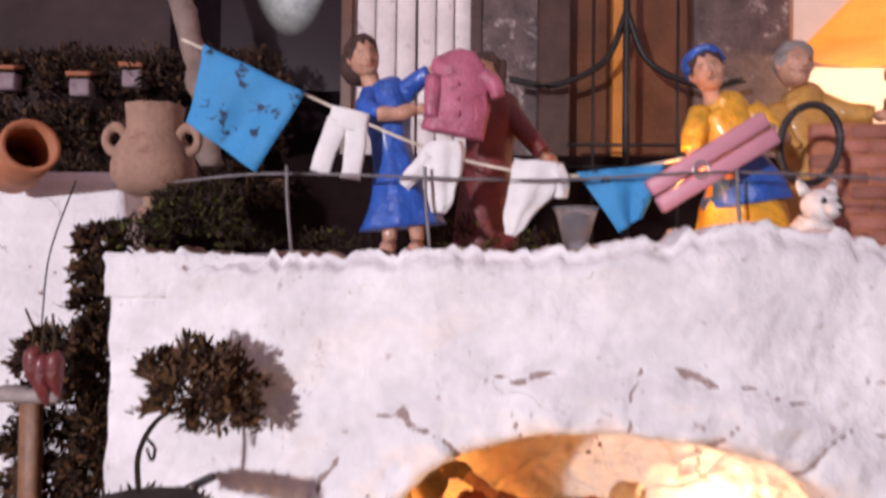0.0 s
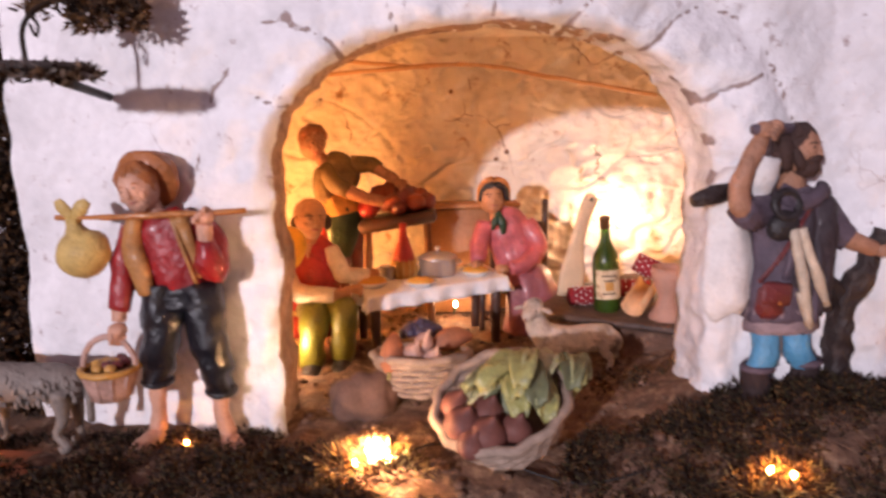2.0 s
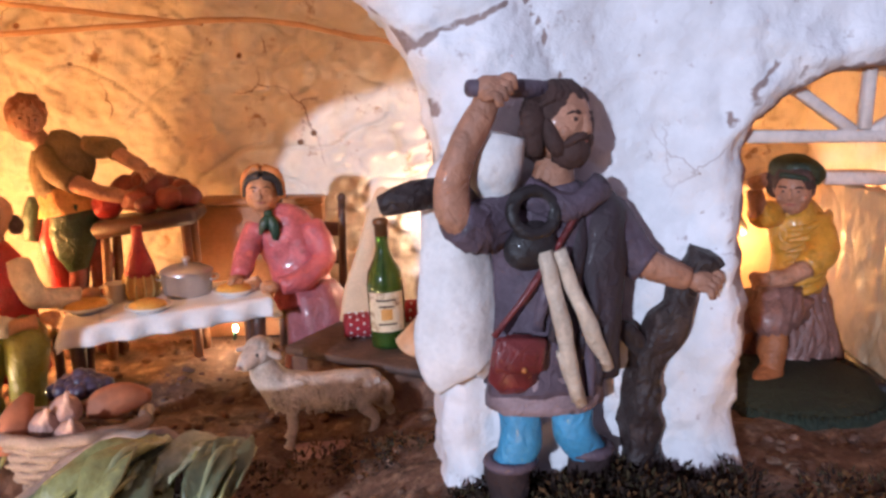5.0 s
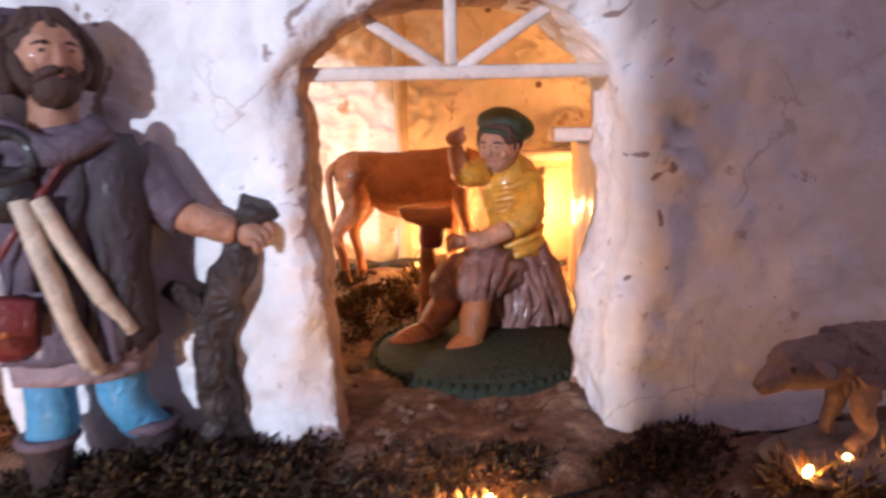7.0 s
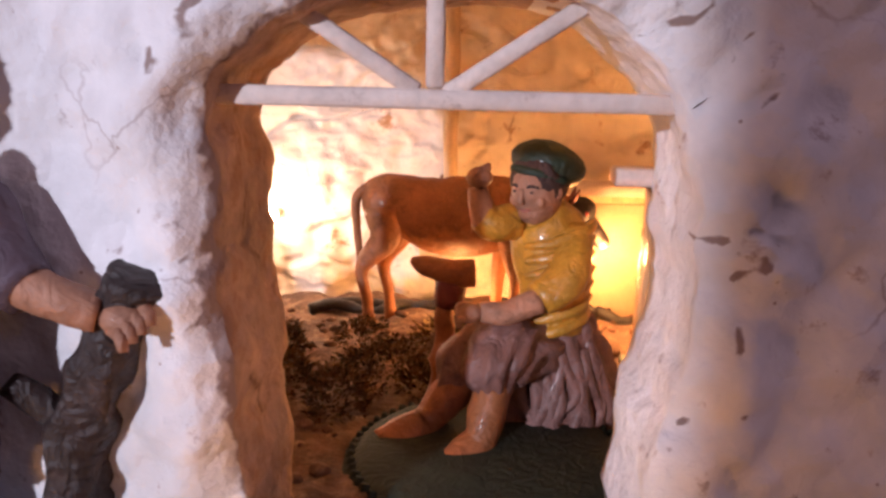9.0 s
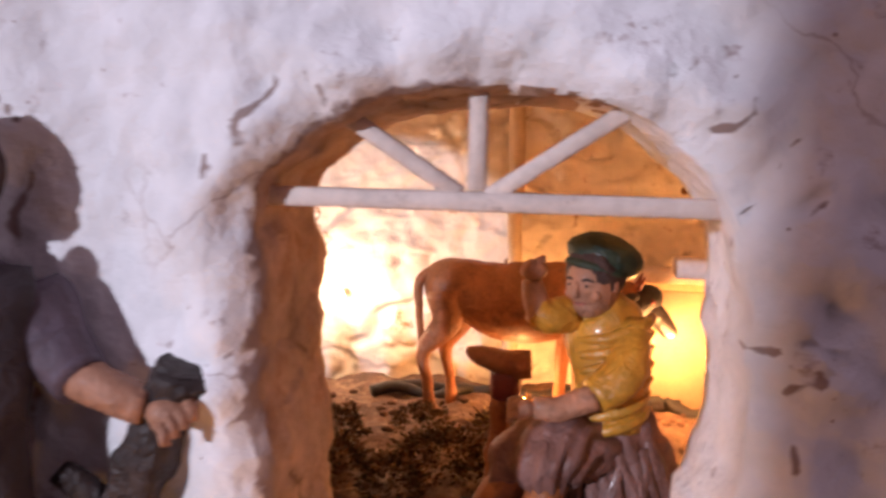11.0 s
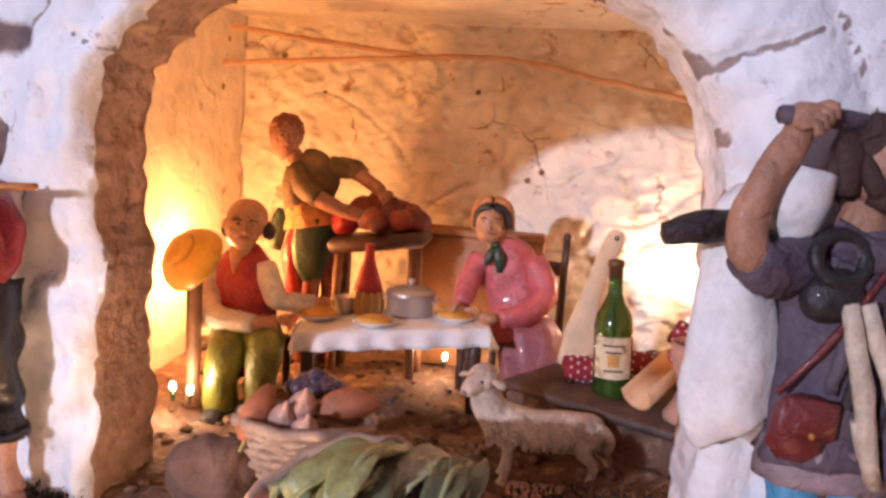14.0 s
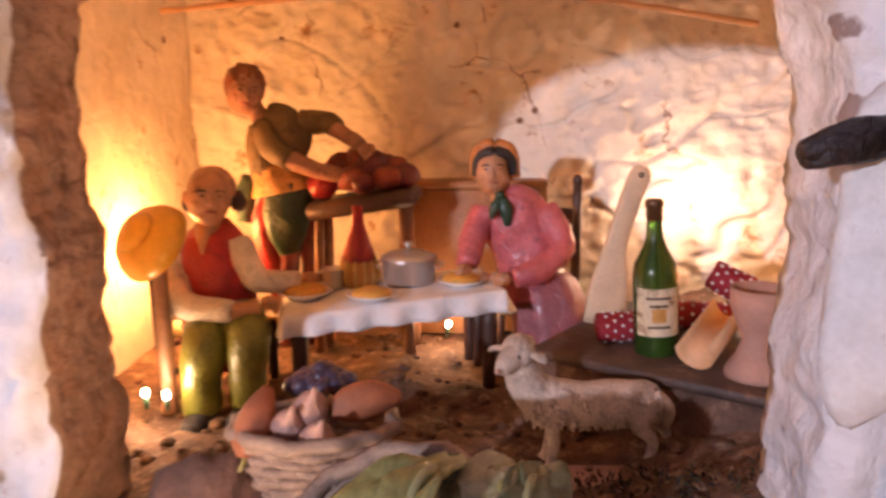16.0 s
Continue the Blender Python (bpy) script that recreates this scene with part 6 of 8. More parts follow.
part("crown", Form().lathe([(0.0118, 0.0080), (0.0105, 0.0110), (0.0070, 0.0130), (0.0, 0.0138)], STRAW, seg=26, rough=0.03), hat)
Form().tube([(0.001, 0.000, 0.104, 0.0042), (0.000, 0.0, 0.060, 0.0046), (-0.001, 0.0, 0.0, 0.0050)], WOOD, n=18, seg=10, rough=0.0012).make("hat_stake", pose(-0.0375, 0.604, 0.010), label="brown wooden stake standing beside the old man", category="stake")

# stone shelf on the right of the room, and what stands on it
BROWN_STONE = mat("brown_rough_stone", (0.15, 0.076, 0.050), 0.9, vary=0.5, scale=60, bump=0.9, bump_scale=160, stain=(0.34, 0.2, 0.13), stain_at=(0.55, 0.68), stain_scale=60)
stone_shelf = thing("stone_shelf", pose(0.277, 0.622, 0.012, 0, 0, -31), "rough brown stone block used as a shelf", "block")
# The top slab is a darker brown than the block below it.
SHELF_DARK = mat("dark_brown_top", (0.075, 0.042, 0.032), 0.6, vary=0.5, scale=50, bump=0.7, bump_scale=140, stain=(0.16, 0.09, 0.06), stain_at=(0.55, 0.68), stain_scale=60)
Form().box((0, 0.001, 0.019), (0.146, 0.126, 0.038), BROWN_STONE, (0, 0, 0), 0.10, 0.004).make("block", parent=stone_shelf)
Form().box((0, 0, 0.0410), (0.150, 0.130, 0.006), SHELF_DARK, (0, 0, 0), 0.25, 0.0016).make("top_slab", parent=stone_shelf, label="dark brown top slab")
SHELF = 0.0565
GLASS = mat("dark_green_glass", (0.050, 0.130, 0.018), 0.05, vary=0.1, see=0.65, coat=0.3)
LABEL = mat("aged_paper_label", (0.62, 0.52, 0.36), 0.7, vary=0.2, scale=120, stain=(0.22, 0.12, 0.06), stain_at=(0.50, 0.64), stain_scale=150)
FOIL = mat("brown_foil", (0.13, 0.06, 0.025), 0.4, metal=0.3)
bt = thing("wine_bottle", pose(0.250, 0.603, SHELF, 0, -3, 0) @ Matrix.Scale(0.94, 4), "green glass wine bottle with a worn paper label", "bottle")
part("glass", Form().lathe([(0.0, 0.0), (0.0118, 0.0), (0.0128, 0.0015), (0.0130, 0.046), (0.0118, 0.054), (0.0070, 0.063), (0.0048, 0.069), (0.0043, 0.086), (0.0052, 0.0868), (0.0052, 0.0895), (0.0044, 0.0905), (0.0, 0.0905)], GLASS, seg=32), bt)
part("capsule", Form().lathe([(0.0047, 0.079), (0.0046, 0.0862), (0.0055, 0.0868), (0.0055, 0.0898), (0.0045, 0.0912), (0.0, 0.0914)], FOIL, seg=20), bt, "dull brown capsule")
lab = Form()
verts = [(0.01325 * math.sin(a), -0.01325 * math.cos(a), z) for z in (0.013, 0.041) for a in np.linspace(-1.05, 1.05, 18)]
lab.add(verts, [(i, i + 1, i + 19, i + 18) for i in range(17)], LABEL)
label_ob = part("paper_label", lab, bt, "worn cream paper label")
for z, wd, m in ((0.0355, 0.55, HAIR), (0.0310, 0.40, HAIR), (0.0185, 0.50, HAIR), (0.0255, 0.30, OCHRE)):
    bar = Form()
    hgt = 0.004 if m is OCHRE else 0.0007
    verts = [(0.01332 * math.sin(a), -0.01332 * math.cos(a), z + q) for q in (-hgt, hgt) for a in np.linspace(-wd, wd, 9)]
    bar.add(verts, [(i, i + 1, i + 10, i + 9) for i in range(8)], m)
    part("print_bar", bar, label_ob)
pd = Form()
pd.tube([(0.0, 0, 0.0, 0.0125, 0.0022), (0.002, 0, 0.025, 0.0120, 0.0022), (0.004, 0, 0.050, 0.0070, 0.0021), (0.010, 0, 0.078, 0.0068, 0.0021), (0.0155, 0, 0.096, 0.0066, 0.0020), (0.017, 0, 0.1005, 0.0030, 0.0016)], WOOD_PALE, n=22, seg=14)
pd.ring((0.0155, -0.002, 0.095), 0.0012, 0.0006, DARK, (90, 0, 0), seg=12)
pd.make("bread_paddle", pose(0.226, 0.655, 0.056, -8, 4, 0), label="pale wooden bread paddle leaning behind the bottle", category="paddle")
DOTTED = mat("red_cloth", (0.30, 0.012, 0.022), 0.75, vary=0.25, scale=80, bump=0.3, bump_scale=400)


def dotted_bundle(base, r, length, yaw, lean, label):
    b_ = thing("dotted_bundle", pose(*base, 0, lean, yaw), label, "bundle", "dotted bundles on the shelf")
    part("cloth", Form().tube([(-length / 2, 0, 0, r * 0.8), (-length * 0.42, 0, 0, r), (length * 0.42, 0, 0, r), (length / 2, 0, 0, r * 0.8)], DOTTED, n=14, seg=18, side=(0, 1, 0), rough=0.001), b_)
    dots = Form()
    for i in range(6):
        for j in range(9):
            a = 2 * math.pi * (j + 0.5 * (i % 2)) / 9
            n_ = Vector((0, math.cos(a), math.sin(a)))
            p_ = Vector((-length * 0.38 + length * 0.76 * i / 5, 0, 0)) + n_ * r * 1.0
            dots.ball(p_, (r * 0.12, r * 0.12, r * 0.12), WHITE, rings=4, seg=7)
    part("dots", dots, b_, "white dots")
    return b_


dotted_bundle((0.234, 0.622, SHELF + 0.0085), 0.0085, 0.030, 10, 0, "red cloth roll with white dots beside the bottle")
dotted_bundle((0.282, 0.648, SHELF + 0.0085), 0.0085, 0.040, -12, 0, "red cloth roll with white dots behind the bottle")
dotted_bundle((0.306, 0.662, SHELF + 0.025), 0.0095, 0.030, -20, 24, "red cloth roll with white dots propped up")
CUTWOOD = mat("cut_cane", (0.66, 0.38, 0.20), 0.55, vary=0.2, scale=70, bump=0.3)
rl = Form()
verts, faces = [], []
outer = [(0.0125 * math.cos(a), 0.0125 * math.sin(a)) for a in np.linspace(-0.35, math.pi + 0.35, 15)]
inner = [(0.0104 * math.cos(a), 0.0104 * math.sin(a)) for a in np.linspace(-0.35, math.pi + 0.35, 15)]
prof = outer + inner[::-1]
for k_ in range(2):
    verts += [(x, k_ * 0.056, y) for x, y in prof]
n_ = len(prof)
faces = [(i, (i + 1) % n_, n_ + (i + 1) % n_, n_ + i) for i in range(n_)] + [(i, 2 * 15 - 1 - i, 2 * 15 - 2 - i, i + 1) for i in range(14)] + [(n_ + i + 1, n_ + 2 * 15 - 2 - i, n_ + 2 * 15 - 1 - i, n_ + i) for i in range(14)]
rl.add(verts, faces, CUTWOOD)
rl.make("clay_tile", pose(0.262, 0.566, SHELF + 0.012, -22, 168, -42) @ Matrix.Scale(0.82, 4), label="half-round terracotta tile lying on the shelf", category="tile")
Form().lathe([(0.0, 0.0), (0.0150, 0.0), (0.0152, 0.003), (0.0105, 0.011), (0.0075, 0.019), (0.0105, 0.027), (0.0140, 0.036), (0.0146, 0.046), (0.0135, 0.046), (0.0120, 0.037), (0.0, 0.030)], TERRACOTTA, seg=28, rough=0.01).make("clay_goblet", pose(0.293, 0.568, SHELF), label="pale terracotta goblet at the end of the shelf", category="goblet")

# twigs that span the room under the ceiling
for pts in ([(-0.13, 0.795, 0.306), (-0.03, 0.800, 0.295), (0.06, 0.804, 0.286), (0.095, 0.805, 0.284)], [(-0.108, 0.772, 0.268), (0.02, 0.795, 0.280), (0.14, 0.802, 0.286), (0.24, 0.800, 0.270), (0.35, 0.798, 0.250)]):
    Form().tube([(*p, 0.0024) for p in pts], CUTWOOD, n=26, seg=8, rough=0.0015).make("twig", label="thin bare twig fixed under the ceiling", category="twig", group="twigs under the ceiling")

# ---- byre ----
fan = thing("arch_lattice", pose(0.4620, 0.441, 0.0), "whitewashed wooden fan lattice in the arch", "lattice")
part("tie_beam", Form().box((0, 0, 0.200), (0.137, 0.006, 0.0054), WOOD_GREY, bevel=0.15, rough=0.001), fan)
part("king_post", Form().box((-0.002, 0, 0.222), (0.0050, 0.0052, 0.038), WOOD_GREY, bevel=0.15), fan)
part("brace", Form().box((-0.026, 0, 0.2145), (0.046, 0.0050, 0.0048), WOOD_GREY, (0, 33, 0), 0.15), fan)
part("brace", Form().box((0.022, 0, 0.2150), (0.050, 0.0050, 0.0048), WOOD_GREY, (0, -33, 0), 0.15), fan)
Form().box((0, 0, 0), (0.046, 0.024, 0.009), WOOD_GREY, (0, 0, 0), 0.15, 0.001).make("wall_ledge", pose(0.563, 0.604, 0.1645, 0, 0, -4), label="whitewashed beam resting on the low byre wall", category="beam")
pl2 = thing("manger", pose(0.585, 0.805, 0.030), "pale wooden manger against the back wall", "manger")
part("front", Form().box((0, -0.014, 0.050), (0.09, 0.005, 0.090), WOOD_PALE, bevel=0.1), pl2)
part("shelf", Form().box((0, 0, 0.105), (0.10, 0.040, 0.008), WOOD_GREY, bevel=0.1), pl2)
part("leg", Form().box((-0.040, 0, 0.050), (0.006, 0.030, 0.10), WOOD_PALE, bevel=0.1), pl2)
part("leg", Form().box((0.040, 0, 0.050), (0.006, 0.030, 0.10), WOOD_PALE, bevel=0.1), pl2)
Form().tube([(0, 0, 0, 0.0065), (0.002, 0, 0.15, 0.0060), (0.0, 0, 0.285, 0.0062)], WOOD_PALE, n=14, seg=10, rough=0.002).make("prop_post", pose(0.452, 0.815, 0.03), label="pale rough wooden prop before the back wall", category="post")
cab_ = Form()
pts = [(0.35 + 0.24 * u + 0.008 * math.sin(u * 9), 0.812 - 0.05 * abs(u - 0.5) + 0.006 * math.sin(u * 23), 0.040 + 0.003 * math.sin(u * 31)) for u in np.linspace(0, 1, 24)]
cab_.tube([(p[0], p[1] - 0.012, p[2], 0.0046) for p in pts], DARK, n=60, seg=8)
pts = [(0.36 + 0.22 * u, 0.800 + 0.010 * math.sin(u * 7), 0.040 + 0.002 * math.sin(u * 19)) for u in np.linspace(0, 1, 20)]
cab_.tube([(p[0], p[1] - 0.016, p[2] + 0.001, 0.0042) for p in pts], DARK, n=50, seg=8)
cab_.make("power_cable", label="black twisted power cable lying along the wall", category="cable")
cb2 = Form()
cb2.tube([(0.566, 0.668, 0.047, 0.0034), (0.560, 0.620, 0.048, 0.0036), (0.548, 0.560, 0.050, 0.0036), (0.530, 0.500, 0.054, 0.0036)], DARK, n=24, seg=9, rough=0.001)
cb2.make("power_cable", label="black power cable lying on the byre floor", category="cable")

# ---- moss, stones, baskets and little lights on the ground ----


def tufts(name, label, clumps, mats, seed=1, blade=0.0032, kind="stuff", category="moss", slim=1.0):
    """Moss of many small bent blades in heaps of (x, y, z, rx, ry, rz, count)."""
    rnd = random.Random(seed)
    verts, faces, idx = [], [], []
    for x, y, z, rx, ry, rz, count in clumps:
        for _ in range(count):
            a, e, r = rnd.uniform(0, 2 * math.pi), math.asin(rnd.uniform(-0.25, 1)), rnd.uniform(0.45, 1.0) ** 0.5
            d = Vector((math.cos(e) * math.cos(a), math.cos(e) * math.sin(a), math.sin(e)))
            lump = 1 + 0.45 * noise.noise(d * 2.3 + Vector((x * 40, y * 40, z * 40)))
            p = Vector((x + d.x * rx * r * lump, y + d.y * ry * r * lump, z + d.z * rz * r * lump))
            way = (d + Vector((rnd.uniform(-1, 1), rnd.uniform(-1, 1), rnd.uniform(-0.6, 1))) * 0.9).normalized()
            side = way.orthogonal().normalized()
            side.rotate(Matrix.Rotation(rnd.uniform(0, 6.28), 3, way))
            ln, wd = blade * rnd.uniform(0.5, 1.3), slim * blade * rnd.uniform(0.12, 0.30)
            bend = way.cross(side) * ln * rnd.uniform(-0.4, 0.4)
            k_ = len(verts)
            verts += [p - side * wd, p + side * wd, p + way * ln * 0.6 + bend * 0.5 + side * wd * 0.8, p + way * ln * 0.6 + bend * 0.5 - side * wd * 0.8, p + way * ln + bend]
            faces += [(k_, k_ + 1, k_ + 2, k_ + 3), (k_ + 3, k_ + 2, k_ + 4)]
            m = rnd.randrange(len(mats))
            idx += [m, m]
    return tagged(raw(name, verts, faces, mats, idx), label, category, kind=kind)


MOSS_GREEN = mat("green_moss", (0.085, 0.085, 0.022), 0.95, vary=0.5, scale=120, spec=0.15)
MOSS_BROWN = mat("brown_moss", (0.105, 0.058, 0.034), 0.95, vary=0.5, scale=120, spec=0.15)
MOSS_RUST = mat("rusty_moss", (0.125, 0.062, 0.027), 0.95, vary=0.5, scale=120, spec=0.15)
rnd = random.Random(4)
heaps = []
for _ in range(560):
    x, y = rnd.uniform(-0.32, 0.72), rnd.uniform(0.26, 0.425)
    if math.hypot(x - 0.13, y - 0.405) < 0.055 or (0.40 < x < 0.53 and y > 0.40) or (0.555 < x < 0.67 and y > 0.345):
        continue
    heaps.append((x, y, ground_z(x, y), rnd.uniform(0.010, 0.022), rnd.uniform(0.010, 0.02), rnd.uniform(0.006, 0.013), 260))
tufts("moss_front", "dry brown-green moss heaped before the house", heaps, [MOSS, MOSS_DARK, MOSS_RUST, MOSS_DARK], 2)
heaps = [(x, 0.418 + 0.006 * math.sin(x * 90), ground_z(x, 0.41) - 0.004, 0.015, 0.012, 0.011, 420) for x in np.arange(0.262, 0.40, 0.012)]
heaps += [(x, 0.395, ground_z(x, 0.40), 0.014, 0.012, 0.010, 200) for x in (0.528, 0.540, 0.552, 0.670, 0.684, 0.698, 0.712, 0.726)]
heaps += [(x, 0.455, 0.006, 0.014, 0.012, 0.008, 170) for x in np.arange(-0.24, -0.02, 0.014)]
tufts("moss_along_wall", "dark moss packed along the foot of the wall", heaps, [MOSS, MOSS_DARK, MOSS_DARK], 3)
tufts("moss_byre", "brown moss clump lying in the byre", [(0.425, 0.645, 0.044, 0.028, 0.024, 0.018, 1500), (0.402, 0.70, 0.042, 0.018, 0.02, 0.016, 600), (0.404, 0.600, 0.044, 0.017, 0.026, 0.017, 900), (0.447, 0.628, 0.042, 0.014, 0.014, 0.012, 400), (0.358, 0.636, 0.060, 0.024, 0.020, 0.012, 1200), (0.372, 0.608, 0.050, 0.018, 0.022, 0.018, 1000)], [MOSS_BROWN, MOSS_RUST, MOSS], 5)
tufts("moss_room", "dark moss round the sheep and shelf", [(0.21 + 0.025 * k_, 0.50 + 0.01 * math.sin(k_ * 3), 0.022 + 0.003 * k_, 0.018, 0.02, 0.010, 200) for k_ in range(4)] + [(0.17, 0.49, 0.02, 0.02, 0.02, 0.008, 200)], [MOSS_DARK, MOSS, MOSS_RUST], 6)
tufts("moss_corner", "dark moss hanging in the gap between the two houses", [(-0.222 + 0.004 * math.sin(k_ * 2.1), 0.520, 0.395 - 0.020 * k_, 0.016 + 0.006 * math.sin(k_ * 1.7), 0.02, 0.016, 900) for k_ in range(20)] + [*[(-0.262 + 0.006 * math.sin(k_ * 1.9), 0.530, 0.31 - 0.030 * k_, 0.030, 0.02, 0.024, 1100) for k_ in range(10)], (-0.245, 0.515, 0.30, 0.02, 0.02, 0.03, 300), (-0.25, 0.515, 0.17, 0.025, 0.02, 0.035, 400), (-0.25, 0.50, 0.06, 0.03, 0.03, 0.05, 700)], [MOSS_DARK, MOSS_BROWN, MOSS_DARK, MOSS_RUST], 7, blade=0.0064)
crumbs = Form()
rnd = random.Random(8)
for _ in range(900):
    x, y = rnd.uniform(-0.09, 0.66), rnd.uniform(0.36, 0.80)
    if math.hypot(x - 0.482, y - 0.530) < 0.066 or 0.27 < x < 0.40 and y < 0.52 or y < 0.46 and not 0.40 < x < 0.54 and not 0.0 < x < 0.27:
        continue
    r = rnd.uniform(0.0012, 0.0042)
    crumbs.ball((x, y, ground_z(x, y) + r * 0.3), (r * 1.3, r, r * 0.7), SOIL if rnd.random() < 0.6 else BROWN_STONE, (0, 0, rnd.uniform(0, 180)), rough=0.3, grain=0.003, rings=4, seg=7)
crumbs.make("cork_crumbs", label="loose brown cork crumbs strewn over the soil", category="crumbs", kind="stuff")
Form().ball((0, 0, 0), (0.026, 0.020, 0.021), mat("reddish_stone", (0.15, 0.085, 0.066), 0.9, vary=0.35, scale=60, bump=0.7), rough=0.30, grain=0.014, rings=18, seg=28, cut=-0.6).make("stone", pose(0.040, 0.488, 0.022), label="rounded reddish brown stone at the arch", category="stone")
Form().box((0, 0, 0), (0.060, 0.020, 0.006), TERRACOTTA, bevel=0.3, rough=0.002).make("terracotta_slab", pose(0.222, 0.540, 0.0125, 0, 0, 6), label="flat terracotta slab under the sheep", category="slab")
Form().ball((0, 0, 0), (0.052, 0.026, 0.008), WOOL_GREY, rough=0.08, grain=0.02, rings=8, seg=34, cut=-0.5).make("stone_slab", pose(0.618, 0.382, 0.0515, 0, 4, 4), label="pale flat stone slab under the goat", category="slab")
Form().box((0, 0, 0), (0.070, 0.040, 0.008), TERRACOTTA_RED, bevel=0.3, rough=0.002).make("terracotta_slab", pose(-0.205, 0.425, 0.006, 0, 0, -8), label="flat red terracotta slab under the grey sheep", category="slab")
WICKER = mat("pale_wicker", (0.33, 0.235, 0.18), 0.7, vary=0.35, scale=120, bump=0.4)


def basket(base, r, h, label, lean=(0, 0, 0)):
    b_ = thing("wicker_basket", pose(*base, *lean), label, "basket", "wicker baskets")
    part("bottom", Form().lathe([(0.0, 0.001), (r * 0.70, 0.001), (r * 0.70, 0.004), (0.0, 0.004)], WICKER, seg=26), b_)
    rows = 7
    for i in range(rows):
        z = 0.003 + (h - 0.003) * i / (rows - 1)
        rr = r * (0.72 + 0.28 * i / (rows - 1))
        ring = []
        for q in range(49):
            a = 2 * math.pi * q / 48
            wob = 0.0014 * math.cos(12 * a + math.pi * i)
            ring.append((math.cos(a) * (rr + wob), math.sin(a) * (rr + wob), z + 0.0006 * math.sin(5 * a + i), 0.0024 if i < rows - 1 else 0.0036))
        part("weave", Form().tube(ring, WICKER, n=49, seg=7, side=(0, 0, 1), caps=False), b_)
    for q in range(24):
        a = 2 * math.pi * q / 24
        part("stake", Form().tube([(math.cos(a) * r * 0.70, math.sin(a) * r * 0.70, 0.002, 0.0013), (math.cos(a) * r * 0.99, math.sin(a) * r * 0.99, h, 0.0013)], WICKER, n=4, seg=6), b_)
    return b_


LEAF = mat("leaf_green_paint", (0.38, 0.35, 0.12), 0.45, vary=0.4, scale=60, bump=0.5, coat=0.2, stain=(0.17, 0.17, 0.085), stain_at=(0.5, 0.65), stain_scale=50)
LEAF_PALE = mat("pale_leaf_paint", (0.52, 0.49, 0.30), 0.5, vary=0.35, scale=60, bump=0.5, stain=(0.26, 0.27, 0.11), stain_at=(0.5, 0.66), stain_scale=45)
LEAF_DARK = mat("grey_green_paint", (0.155, 0.165, 0.085), 0.5, vary=0.35, scale=60, bump=0.4)


LEAF_RIB = mat("pale_leaf_rib", (0.36, 0.36, 0.18), 0.6, vary=0.25, scale=80)


def leafy(name, base, yaw, size, count, label, seed):
    """A lettuce of overlapping ribbed leaves."""
    rn = random.Random(seed)
    t = thing(name, pose(*base, 0, 0, yaw), label, "vegetable")
    for q in range(count):
        a, tilt = rn.uniform(-34, 40), rn.uniform(14, 44)
        verts, faces = [], []
        for i in range(9):
            u = i / 8
            wd = size * 0.19 * math.sin(math.pi * (0.10 + 0.74 * u)) ** 0.8
            for j in range(7):
                v = -1 + j / 3
                verts.append((v * wd, -u * size, size * (0.35 * math.sin(u * 1.9) - 0.25 * u * u) + 0.05 * size * abs(v) ** 1.5 + 0.05 * size * math.sin(u * 9 + 4 * v + q)))
        for i in range(8):
            for j in range(6):
                k_ = i * 7 + j
                faces.append((k_, k_ + 1, k_ + 8, k_ + 7))
        f = Form()
        f.add(verts, faces, (LEAF, LEAF_DARK, LEAF, LEAF_PALE, LEAF_DARK)[(q + seed) % 5])
        f.tube([(0, 0, 0.0, size * 0.045), (0, -size * 0.5, size * 0.255, size * 0.036), (0, -size * 0.98, size * 0.075, size * 0.014)], LEAF_RIB, n=8, seg=6)
        ob = part("leaf", f, t, place=pose(rn.uniform(-0.2, 0.2) * size, rn.uniform(-0.1, 0.2) * size, 0.003 + 0.0014 * q, tilt - 9, rn.uniform(-15, 15), a))
        ob.modifiers.new("thick", "SOLIDIFY").thickness = 0.0012
    return t


basket((0.140, 0.416, 0.026), 0.043, 0.030, "wide wicker basket heaped with leaves and onions", (22, -16, 0))
leafy("cabbage", (0.148, 0.423, 0.057), -36, 0.048, 13, "green cabbage with loose ribbed leaves in the basket", 3)
leafy("lettuce", (0.178, 0.438, 0.060), -30, 0.044, 5, "long pale green lettuce leaves over the basket rim", 5)
ONION = mat("red_onion_skin", (0.17, 0.062, 0.048), 0.6, vary=0.4, scale=60, spec=0.3)
for x, y, z, r in ((0.108, 0.390, 0.043, 0.0125), (0.122, 0.380, 0.040, 0.0125), (0.140, 0.384, 0.042, 0.0105), (0.105, 0.410, 0.047, 0.0110), (0.124, 0.396, 0.048, 0.0115), (0.112, 0.375, 0.036, 0.0095)):
    Form().lathe([(0.0, -r), (r * 0.5, -r * 0.88), (r * 0.95, -r * 0.35), (r, 0.0), (r * 0.82, r * 0.5), (r * 0.35, r * 0.85), (r * 0.12, r * 1.15), (0.0, r * 1.25)], ONION, seg=20, n=16).make("onion", pose(x, y, z, 20, 15, 0), label="red-brown onion in the wide basket", category="onion", group="onions in the basket")
basket((0.082, 0.505, 0.020), 0.036, 0.030, "wicker basket of grapes, peppers and garlic", (-8, 0, 0))
GRAPE = mat("dark_grape_skin", (0.06, 0.045, 0.08), 0.35, vary=0.3, coat=0.3)
gr = thing("grapes", pose(0.082, 0.522, 0.058), "bunch of dull dark grapes on the basket", "grapes")
rnd = random.Random(9)
